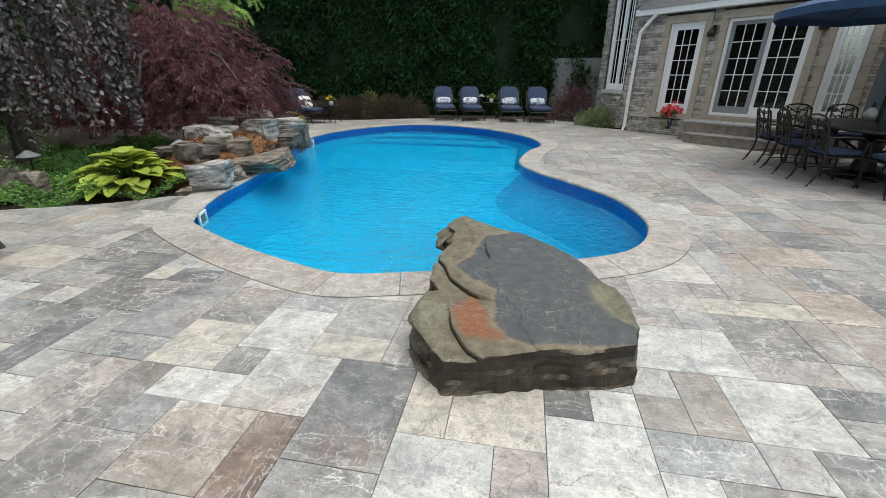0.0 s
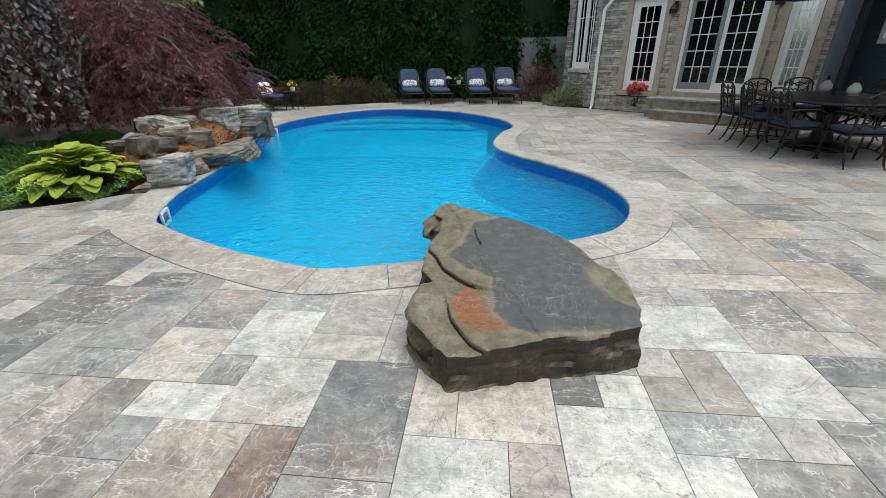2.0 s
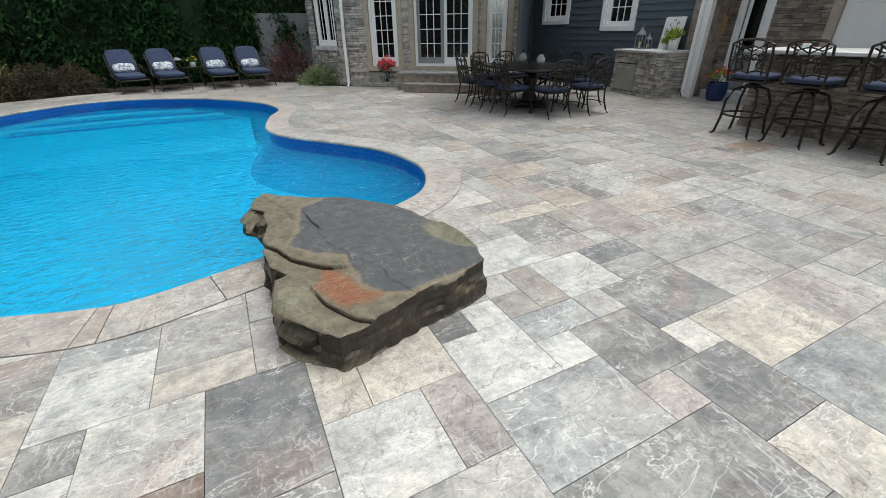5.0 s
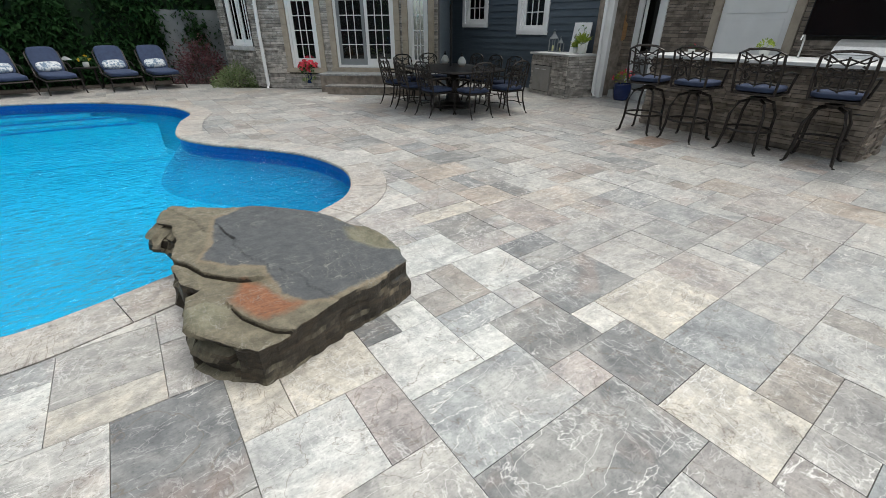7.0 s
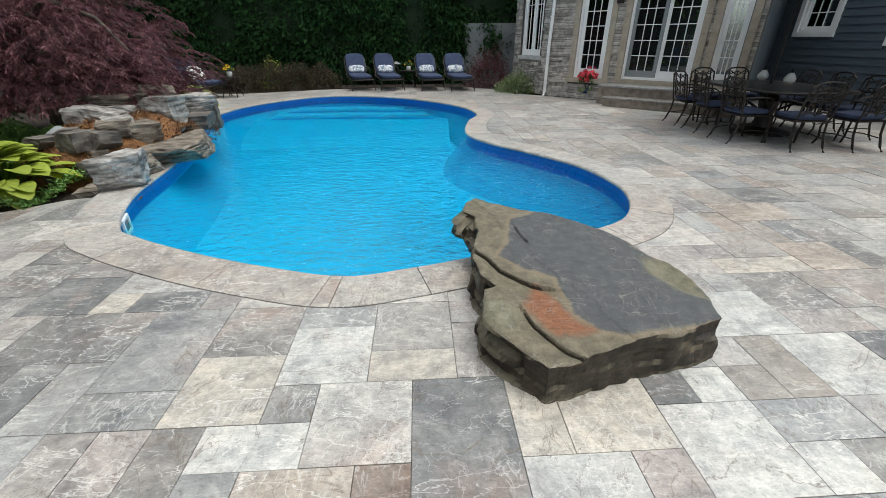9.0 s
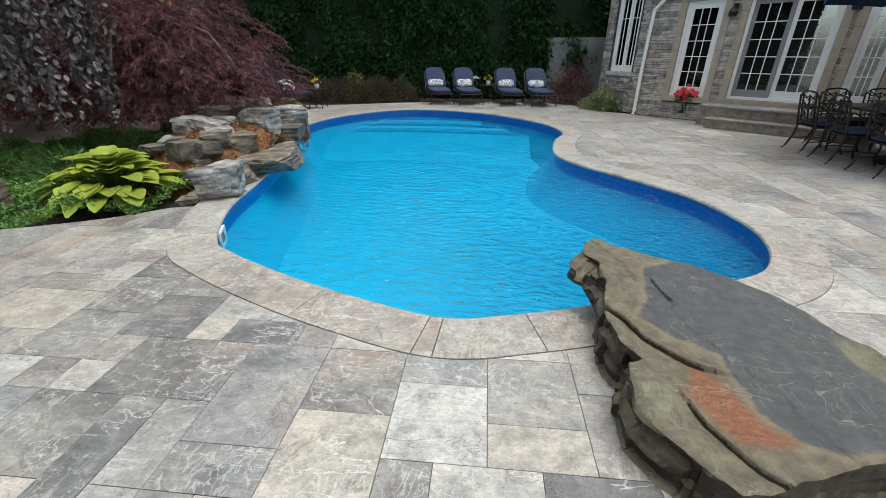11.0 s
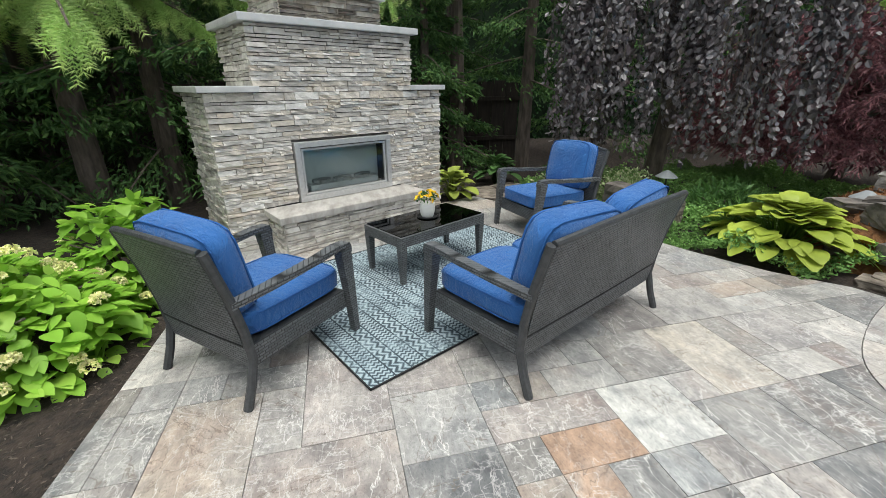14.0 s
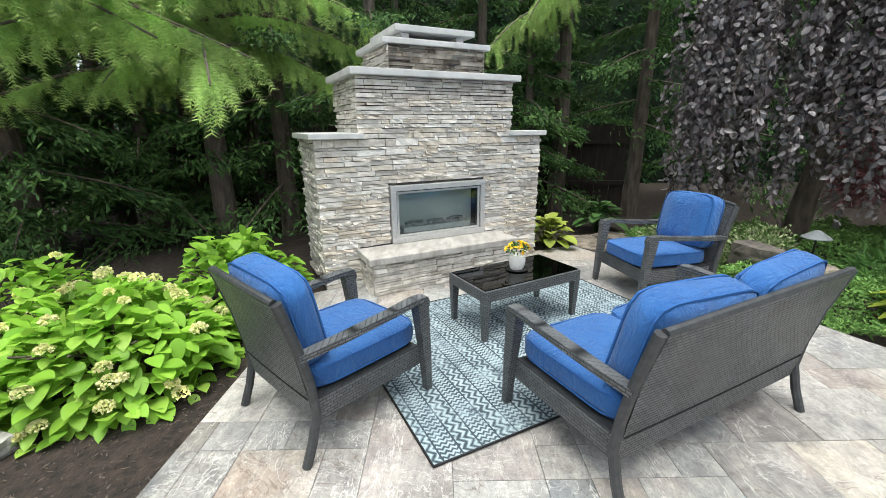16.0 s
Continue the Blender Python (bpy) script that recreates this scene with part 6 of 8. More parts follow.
def lantern(m, s):
    l = thing("candle_lantern", "grey metal candle lantern with glass sides", "lantern", m, "lanterns on the counter")
    part("base", boxed(-0.08 * s, 0.08 * s, -0.08 * s, 0.08 * s, 0, 0.02 * s, 0.003), M_GREY_CEMENT, l)
    for x in (-1, 1):
        for y in (-1, 1):
            part("post", boxed(x * 0.07 * s - 0.008, x * 0.07 * s + 0.008, y * 0.07 * s - 0.008, y * 0.07 * s + 0.008, 0.02 * s, 0.26 * s), M_GREY_CEMENT, l)
    part("roof", lathed([(0.115 * s, 0.26 * s), (0.115 * s, 0.275 * s), (0.04 * s, 0.36 * s), (0.035 * s, 0.40 * s), (0.01 * s, 0.41 * s)], 4), M_GREY_CEMENT, l)
    part("candle", lathed([(0.03 * s, 0.02 * s), (0.03 * s, 0.13 * s), (0.004, 0.132 * s)], 10), M_CREAMFLOWER, l)
    ring = [(0.03 * s * math.cos(a * 0.7), 0, 0.43 * s + 0.03 * s * math.sin(a * 0.7)) for a in range(9)]
    part("ring", tubed(ring, 0.004, 5, True), M_GREY_CEMENT, l)


lantern(top @ pose(0.18, 0.45, 0, 0, 0, 20), 1.05)
lantern(top @ pose(0.38, 0.50, 0, 0, 0, 10), 0.72)
sign = thing("painted_sign", "white painted wooden sign with leaves and the word family", "sign", top @ pose(0.50, 0.70, 0.0, -7, 0, 0))
part("board", boxed(0, 0.56, -0.02, 0.0, 0, 0.62, 0.004), M_WHITE_PAINT, sign)


def lettering(txt, size, at, parent, material, spread=1.0):
    c = bpy.data.curves.new("lettering", "FONT")
    c.body, c.size, c.extrude, c.shear, c.space_character = txt, size, 0.001, 0.25, spread
    tmp = bpy.data.objects.new("lettering", c)
    scene.collection.objects.link(tmp)
    dg = bpy.context.evaluated_depsgraph_get()
    me = bpy.data.meshes.new_from_object(tmp.evaluated_get(dg))
    bpy.data.objects.remove(tmp)
    me.materials.clear()
    me.materials.append(material)
    ob = new("lettering", me)
    ob.parent = parent
    ob.matrix_basis = pose(*at, 90, 0, 0)
    return ob


lettering("family", 0.17, (0.06, -0.023, 0.27), sign, M_BLACK)
for i in range(4):
    part("text_line", boxed(0.10 + 0.02 * (i % 2), 0.46 - 0.03 * (i % 2), -0.0225, -0.0205, 0.19 - i * 0.042, 0.202 - i * 0.042), M_GREY_CEMENT, sign)
pts = np.array([[0.16 + 0.07 * k + 0.02 * j, -0.024, 0.44 + 0.045 * ((k + j) % 3)] for k in range(4) for j in range(2)])
leaves("leaf_sprigs", pts, np.tile([0.3, 0, 1.0], (8, 1)), 0.07, 0.04, M_FERN, sign, spread=0.25, fold=0.02, normal=np.tile([0, -1.0, 0], (8, 1)), droop=0)
for x, r, h, sp in ((1.18, 0.085, 0.20, 0.17), (0.98, 0.05, 0.12, 0.12)):
    p = thing("potted_plant", "small green plant in a pale pot on the counter", "plant", top @ pose(x, 0.45, 0))
    part("pot", lathed([(r * 0.8, 0), (r, h * 0.5), (r, h), (r * 0.85, h), (r * 0.8, h * 0.85)], 14), M_CERAMIC_WHITE, p, smooth=True)
    d, w, _ = on_dome(90, sp * 0.3, sp * 0.3, sp * 0.3, 0.0)
    leaves("foliage", d + [0, 0, h], w + [0, 0, 1.2], sp * 1.2, 0.03, M_LIME, p, kind="stuff")

# porch wall behind the bar
PX = 9.0
mp, Lp = along((PX, 6.95), (PX, -3.2))
wp = wall_with_holes("wall_porch", mp, Lp, 3.4, [(0.72, 1.12, 0.16, 2.25), (2.32, 3.52, 0.2, 2.3)], M_LEDGE_BODY, "porch wall of brown ledge stone behind the bar")
stone_skin("porch_ledge_facing", mp, Lp, 0.0, 3.4, [(0.60, 1.26, 0.0, 2.36), (2.18, 3.66, 0.0, 2.42), (3.75, 4.85, 1.28, 2.2)], dice, M_SHADED_STONE, wp)
d = thing("door_2", "glazed storm door in a pale frame beside the bar", "door", mp, kind="structure")
part("door_frame", boxed(0.60, 0.72, -0.05, 0.1, 0.16, 2.36, 0.004), M_WHITE_PAINT, d)
part("door_frame", boxed(1.12, 1.26, -0.05, 0.1, 0.16, 2.36, 0.004), M_WHITE_PAINT, d)
part("door_leaf", boxed(0.722, 1.118, 0.03, 0.07, 0.17, 0.85, 0.004), M_GREY_CEMENT, d)
part("glass", boxed(0.80, 1.04, 0.030, 0.036, 0.90, 2.15), M_SMOKED, d)
part("stile", boxed(0.722, 0.80, 0.03, 0.07, 0.852, 2.25), M_WHITE_PAINT, d)
part("stile", boxed(1.04, 1.118, 0.03, 0.07, 0.852, 2.25), M_WHITE_PAINT, d)
part("backing", boxed(0.80, 1.04, 0.05, 0.07, 0.852, 2.25), M_SIDING, d)
part("threshold", boxed(0.5, 1.4, -0.45, -0.03, -0.02, 0.15, 0.01), M_CAP, d)
d = thing("door_3", "white panelled door with tan stone jambs behind the bar", "door", mp, kind="structure")
part("door_leaf", boxed(2.34, 3.50, 0.0, 0.06, 0.2, 2.3, 0.004), M_WHITE_PAINT, d)
for k in range(3):
    part("panel", boxed(2.44, 3.40, -0.012, 0.0, 0.35 + k * 0.65, 0.9 + k * 0.65, 0.005), M_WHITE_PAINT, d)
part("jamb", boxed(2.19, 2.335, -0.05, 0.08, 0.0, 2.42, 0.006), M_TAN, d)
part("jamb", boxed(3.505, 3.65, -0.05, 0.08, 0.0, 2.42, 0.006), M_TAN, d)
tv = thing("wall_television", "large black television mounted on the stone porch wall", "television", mp @ pose(3.76, 0, 1.30))
part("screen", boxed(0.02, 1.06, -0.10, -0.06, 0.02, 0.86), M_TV, tv)
part("bezel", boxed(0, 1.08, -0.09, -0.04, 0, 0.88, 0.006), M_BLACK, tv)
board = thing("cutting_board", "round-ended wooden board hanging on the stone porch wall", "board", mp @ pose(0.33, -0.06, 1.15))
bm = bmesh.new()
out = [(0.09 * math.cos(a), 0.10 * math.sin(a) + 0.1) for a in np.linspace(math.pi, 2 * math.pi, 10)] + [(0.09, 0.34), (0.03, 0.40), (0.025, 0.52), (-0.025, 0.52), (-0.03, 0.40), (-0.09, 0.34)]
f = bm.faces.new([bm.verts.new((x, -0.012, z)) for x, z in out])
r = bmesh.ops.extrude_face_region(bm, geom=[f])
bmesh.ops.translate(bm, verts=[g for g in r["geom"] if isinstance(g, bmesh.types.BMVert)], vec=(0, 0.024, 0))
part("board", bm, M_BOARD, board)
part("hanging_cord", tubed([(0, 0, 0.51), (0.012, 0, 0.56), (0, 0, 0.60), (-0.012, 0, 0.56)], 0.004, 5, True), M_BOARD, board)
col = thing("porch_column", "white square porch column with a downspout beside it", "column", pose(8.26, 6.50, 0, 0, 0, 8), kind="structure")
part("shaft", boxed(-0.075, 0.075, -0.075, 0.075, 0, 3.2, 0.006), M_WHITE_PAINT, col)
part("downspout", tubed([(-0.16, 0.05, 3.2), (-0.16, 0.05, 0.12), (-0.20, -0.02, 0.03)], 0.038, 8), M_WHITE_PAINT, col)
tagged(part("porch_roof", boxed(7.8, 9.3, -3.2, 6.9, 3.22, 3.36), M_WHITE_PAINT), "plain white porch ceiling carried by the column", "roof", kind="structure")
tagged(part("wall_side", boxed(8.30, 9.0, 6.62, 6.86, -0.1, 3.4), M_SHADED_STONE), "short stone wall beside the porch column", "wall", kind="structure")

# bar
bar = thing("stone_bar", "long ledge stone bar with a pale granite top", "bar")
part("body", boxed(6.46, 7.25, 1.40, 4.22, -0.05, 1.02), M_LEDGE_BODY, bar)
mbar, Lbar = along((6.46, 4.22), (6.46, 1.40))
ledge_joined("bar_ledge_facing", ledge_layout(Lbar, 0.0, 1.02, [], dice, (0.045, 0.08), (0.1, 0.36)), mbar, M_SHADED_STONE, bar)
ledge_joined("bar_ledge_facing", ledge_layout(0.79, 0.0, 1.02, [], dice, (0.045, 0.08), (0.1, 0.36)), pose(6.46, 1.40, 0), M_SHADED_STONE, bar)
ledge_joined("bar_ledge_facing", ledge_layout(0.79, 0.0, 1.02, [], dice, (0.045, 0.08), (0.1, 0.36)), pose(7.25, 4.22, 0, 0, 0, 180), M_SHADED_STONE, bar)
part("bar_top", boxed(6.22, 7.40, 1.30, 4.32, 1.022, 1.065, 0.008), M_CAP, bar, "pale grey polished granite top")
gr = thing("gas_grill", "steel gas grill with a rounded hood behind the bar", "grill", pose(8.2, 1.95, 0))
part("cart", boxed(-0.35, 0.35, -0.55, 0.55, 0, 0.92, 0.01), M_STEEL, gr)
bm = bmesh.new()
ring = []
for y in (-0.5, 0.5):
    ring.append([bm.verts.new((0.33 * math.cos(a), y, 0.92 + 0.36 * math.sin(a))) for a in np.linspace(0, math.pi, 12)])
for i in range(11):
    bm.faces.new((ring[0][i], ring[0][i + 1], ring[1][i + 1], ring[1][i]))
bm.faces.new(ring[0])
bm.faces.new(ring[1][::-1])
bmesh.ops.recalc_face_normals(bm, faces=bm.faces[:])
part("hood", bm, M_STEEL, gr)
part("hood_handle", tubed([(-0.36, -0.4, 1.1), (-0.40, -0.38, 1.1), (-0.40, 0.38, 1.1), (-0.36, 0.4, 1.1)], 0.012, 6), M_STEEL, gr)
fc = thing("bar_faucet", "chrome gooseneck faucet on the bar top", "faucet", pose(7.1, 2.55, 1.065))
part("spout", tubed([(0, 0, 0), (0, 0, 0.22), (-0.03, 0, 0.27), (-0.09, 0, 0.27), (-0.11, 0, 0.22)], 0.012, 8), M_STEEL, fc)
flowerpot((7.05, 2.95, 1.065), 0.06, 0.10, M_CERAMIC_WHITE, M_LIME, "small green plant in a white pot on the bar", 8, 0.10, M_LIME)
flowerpot((6.9, 3.9, 1.065), 0.05, 0.06, M_CERAMIC_WHITE, M_REDFLOWER, "small pot of red flowers on the bar", 6, 0.06)
flowerpot((8.34, 5.95, 0.0), 0.19, 0.34, M_CERAMIC_BLUE, M_REDFLOWER, "cobalt glazed pot of red and yellow flowers by the porch", 12, 0.20, M_LIME)
pt = flowerpot((3.36, 11.86, 0.0), 0.20, 0.36, M_CERAMIC_BLUE, M_REDFLOWER, "cobalt glazed pot overflowing with coral red flowers", 70, 0.27)
d, w, _ = on_dome(160, 0.24, 0.24, 0.2, -0.9, 0.2)
leaves("trailing_foliage", d + [0, 0, 0.33], w + [0, 0, -1.5], 0.09, 0.04, M_VARIEGATED, pt, kind="stuff")

# ---- cast metal dining set ----
def scroll(bm, cx, cz, r, turns, y, start=0.0, sign=1, rad=0.011):
    pts = []
    for i in range(11):
        f = i / 10
        a = start + sign * f * turns * 2 * math.pi
        q = r * (1 - 0.7 * f)
        pts.append((cx + q * math.cos(a), y(cz + q * math.sin(a)), cz + q * math.sin(a)))
    tube(bm, pts, rad, 5)


def openwork(y, w, z0, z1):
    """The scrolled and leafed lattice of a cast back."""
    bm = bmesh.new()
    mid = (z0 + z1) / 2
    for x in (-0.10, 0.0, 0.10):
        tube(bm, [(x * w / 0.2 * 0.7, y(z0 + (z1 - z0) * f), z0 + (z1 - z0) * f) for f in (0, 0.3, 0.6, 0.9)], 0.012, 5)
    for s in (-1, 1):
        scroll(bm, s * w * 0.27, z0 + (z1 - z0) * 0.28, 0.055, 1.2, y, 0, s)
        scroll(bm, s * w * 0.27, mid + 0.02, 0.055, 1.2, y, math.pi / 2, -s)
        scroll(bm, s * w * 0.10, z0 + (z1 - z0) * 0.50, 0.05, 1.1, y, 0, s)
        tube(bm, [(s * w * 0.46, y(z1 - 0.06), z1 - 0.06), (s * w * 0.28, y(z1 - 0.10), z1 - 0.10), (0, y(z1 - 0.06), z1 - 0.06)], 0.009, 5)
        tube(bm, [(s * w * 0.40, y(z1 - 0.02), z1 - 0.02), (s * w * 0.2, y(z1 - 0.08), z1 - 0.08), (0, y(z1 - 0.13), z1 - 0.13)], 0.009, 5)
        tube(bm, [(s * w * 0.47, y(mid), mid), (s * w * 0.25, y(mid - 0.03), mid - 0.03), (0, y(mid), mid)], 0.012, 5)
        tube(bm, [(s * w * 0.47, y(z0 + 0.03), z0 + 0.03), (s * w * 0.2, y(z0 + 0.05), z0 + 0.05), (0, y(z0 + 0.02), z0 + 0.02)], 0.012, 5)
    return bm


def dining_chair():
    c = thing("dining_chair", "dark bronze cast metal dining chair with navy seat cushion", "chair", group="chairs round the dining table")
    ys = lambda z: -0.22 - max(0, z - 0.42) * 0.22
    part("seat_frame", boxed(-0.24, 0.24, -0.22, 0.24, 0.385, 0.41, 0.006), M_IRON, c)
    part("seat_cushion", pillow(0.47, 0.46, 0.075, pose(0, 0.01, 0.445), 6, 0.2, cuts=5), M_NAVY, c, "navy blue seat cushion", True)
    back = [(-0.215, ys(0.40), 0.40), (-0.225, ys(0.65), 0.65), (-0.215, ys(0.84), 0.84), (-0.13, ys(0.895), 0.895), (0, ys(0.91), 0.91), (0.13, ys(0.895), 0.895), (0.215, ys(0.84), 0.84), (0.225, ys(0.65), 0.65), (0.215, ys(0.40), 0.40)]
    part("back_frame", tubed(back, 0.014, 6), M_IRON, c)
    part("backrest", openwork(ys, 0.43, 0.47, 0.90), M_IRON, c)
    for s in (-1, 1):
        part("front_leg", tubed([(s * 0.22, 0.22, 0.39), (s * 0.235, 0.245, 0.25), (s * 0.215, 0.235, 0.10), (s * 0.235, 0.275, 0.0)], 0.015, 6), M_IRON, c)
        part("back_leg", tubed([(s * 0.21, -0.21, 0.39), (s * 0.21, -0.23, 0.22), (s * 0.215, -0.29, 0.06), (s * 0.22, -0.335, 0.0)], 0.015, 6), M_IRON, c)
        part("armrest", tubed([(s * 0.225, ys(0.63), 0.64), (s * 0.265, -0.1, 0.655), (s * 0.27, 0.1, 0.645), (s * 0.26, 0.19, 0.60), (s * 0.235, 0.18, 0.41)], 0.014, 6, flat=0.8), M_IRON, c)
        part("stretcher", tubed([(s * 0.225, 0.235, 0.17), (s * 0.213, 0.0, 0.19), (s * 0.212, -0.245, 0.17)], 0.008, 5), M_IRON, c)
    return c


TABLE = (4.76, 7.36)
first = dining_chair()
spots = [(-0.88, 0.98, -90), (-0.92, 0.16, -94), (-0.88, -0.66, -86), (-0.36, -1.22, -4), (0.52, -1.25, 5), (1.02, -0.55, 92), (1.04, 0.18, 88), (1.0, 0.86, 90), (-0.34, 1.36, 180), (0.42, 1.38, 178)]
for k, (x, y, a) in enumerate(spots):
    m = pose(TABLE[0] + 0.88 * x, TABLE[1] + 0.88 * y, 0, 0, 0, a)
    if k == 0:
        first.matrix_basis = m
    else:
        copy_thing(first, m)
dt = thing("dining_table", "large dark bronze cast metal dining table on a pedestal base", "table", pose(*TABLE, 0))
bm = bmesh.new()
rim = [(0.70 * math.copysign(abs(math.cos(a)) ** 0.45, math.cos(a)), 0.98 * math.copysign(abs(math.sin(a)) ** 0.45, math.sin(a))) for a in np.linspace(0, 2 * math.pi, 48, endpoint=False)]
f = bm.faces.new([bm.verts.new((x, y, 0.735)) for x, y in rim])
r = bmesh.ops.extrude_face_region(bm, geom=[f])
bmesh.ops.translate(bm, verts=[g for g in r["geom"] if isinstance(g, bmesh.types.BMVert)], vec=(0, 0, -0.03))
bmesh.ops.recalc_face_normals(bm, faces=bm.faces[:])
part("tabletop", bm, M_IRON, dt)
part("rim", tubed([(x * 1.003, y * 1.003, 0.715) for x, y in rim], 0.022, 6, True), M_IRON, dt)
part("pedestal", lathed([(0.42, 0.0), (0.42, 0.03), (0.16, 0.10), (0.11, 0.3), (0.15, 0.5), (0.10, 0.62), (0.3, 0.70)], 14), M_IRON, dt)
for k in range(4):
    a = radians(45 + 90 * k)
    part("brace", tubed([(0.1 * math.cos(a), 0.1 * math.sin(a), 0.35), (0.35 * math.cos(a), 0.35 * math.sin(a), 0.5), (0.6 * math.cos(a), 0.6 * math.sin(a), 0.70)], 0.02, 6), M_IRON, dt)
um = thing("patio_umbrella", "blue canvas patio umbrella on a black pole over the table", "umbrella", pose(TABLE[0] + 0.12, TABLE[1] + 0.25, 0))
part("pole", tubed([(0, 0, 0.02), (0, 0, 1.5), (0, 0, 2.80)], 0.024, 8), M_BLACK, um)
part("base", lathed([(0.26, 0), (0.26, 0.05), (0.06, 0.10), (0.035, 0.25)], 18), M_BLACK, um)
bm = bmesh.new()
apex = bm.verts.new((0, 0, 2.74))
rimv = [bm.verts.new((1.62 * math.cos(k * math.pi / 8) * (1 if k % 2 == 0 else 0.965), 1.62 * math.sin(k * math.pi / 8) * (1 if k % 2 == 0 else 0.965), 2.20 + (0.02 if k % 2 else 0))) for k in range(16)]
low = [bm.verts.new((v.co.x * 0.998, v.co.y * 0.998, v.co.z - 0.10)) for v in rimv]
for k in range(16):
    bm.faces.new((apex, rimv[k], rimv[(k + 1) % 16]))
    bm.faces.new((rimv[k], low[k], low[(k + 1) % 16], rimv[(k + 1) % 16]))
part("canopy", bm, M_UMBRELLA, um)
for k in range(8):
    a = k * math.pi / 4
    part("rib", tubed([(0.03 * math.cos(a), 0.03 * math.sin(a), 2.71), (1.58 * math.cos(a), 1.58 * math.sin(a), 2.19)], 0.008, 5), M_BLACK, um)
for x, y, mat in ((0.30, 0.72, M_CERAMIC_WHITE), (0.25, 0.05, M_CERAMIC_WHITE)):
    l = thing("oil_lamp", "clear beaded glass table lamp with a dark cap", "lamp", pose(TABLE[0] + x, TABLE[1] + y, 0.736), "lamps on the dining table")
    part("base", lathed([(0.07, 0), (0.07, 0.012), (0.045, 0.022)], 14), M_RUST, l)
    part("bowl", lathed([(0.05, 0.022), (0.078, 0.05), (0.085, 0.09), (0.06, 0.14), (0.03, 0.175), (0.02, 0.18)], 16), mat, l, smooth=True)
    part("cap", lathed([(0.025, 0.18), (0.028, 0.21), (0.012, 0.215), (0.016, 0.24), (0.004, 0.25)], 10), M_BLACK, l)


# ---- bar stools ----
def bar_stool():
    c = thing("bar_stool", "tall dark bronze swivel bar stool with navy cushion", "stool", group="stools along the bar")
    ys = lambda z: -0.23 - max(0, z - 0.75) * 0.20
    part("seat_frame", boxed(-0.24, 0.24, -0.24, 0.24, 0.70, 0.725, 0.006), M_IRON, c)
    part("seat_cushion", pillow(0.47, 0.46, 0.085, pose(0, 0.0, 0.765), 6, 0.2, cuts=5), M_NAVY, c, "navy blue seat cushion", True)
    part("swivel", lathed([(0.09, 0.62), (0.09, 0.66), (0.05, 0.67), (0.05, 0.70)], 12), M_IRON, c)
    back = [(-0.23, ys(0.72), 0.72), (-0.245, ys(0.95), 0.95), (-0.235, ys(1.16), 1.16), (-0.14, ys(1.205), 1.205), (0, ys(1.215), 1.215), (0.14, ys(1.205), 1.205), (0.235, ys(1.16), 1.16), (0.245, ys(0.95), 0.95), (0.23, ys(0.72), 0.72)]
    part("back_frame", tubed(back, 0.016, 6), M_IRON, c)
    part("backrest", openwork(ys, 0.46, 0.80, 1.20), M_IRON, c)
    part("footrest", tubed([(0.255 * math.cos(a), 0.255 * math.sin(a), 0.27) for a in np.linspace(0, 2 * math.pi, 20, endpoint=False)], 0.014, 6, True), M_IRON, c)
    for s in (-1, 1):
        for q in (-1, 1):
            part("leg", tubed([(s * 0.06, q * 0.06, 0.63), (s * 0.14, q * 0.14, 0.60), (s * 0.19, q * 0.19, 0.45), (s * 0.195, q * 0.195, 0.22), (s * 0.22, q * 0.22, 0.03), (s * 0.25, q * 0.25, 0.0)], 0.018, 6), M_IRON, c)
        part("armrest", tubed([(s * 0.245, ys(0.95), 0.95), (s * 0.285, -0.08, 0.965), (s * 0.285, 0.12, 0.94), (s * 0.24, 0.17, 0.73)], 0.014, 6, flat=0.8), M_IRON, c)
    return c


stool = bar_stool()
for k, (x, y, a) in enumerate(((5.88, 3.86, -84), (5.93, 3.20, -92), (6.0, 2.45, -88), (6.1, 1.71, -82))):
    m = pose(x, y, 0, 0, 0, a)
    if k == 0:
        stool.matrix_basis = m
    else:
        copy_thing(stool, m)


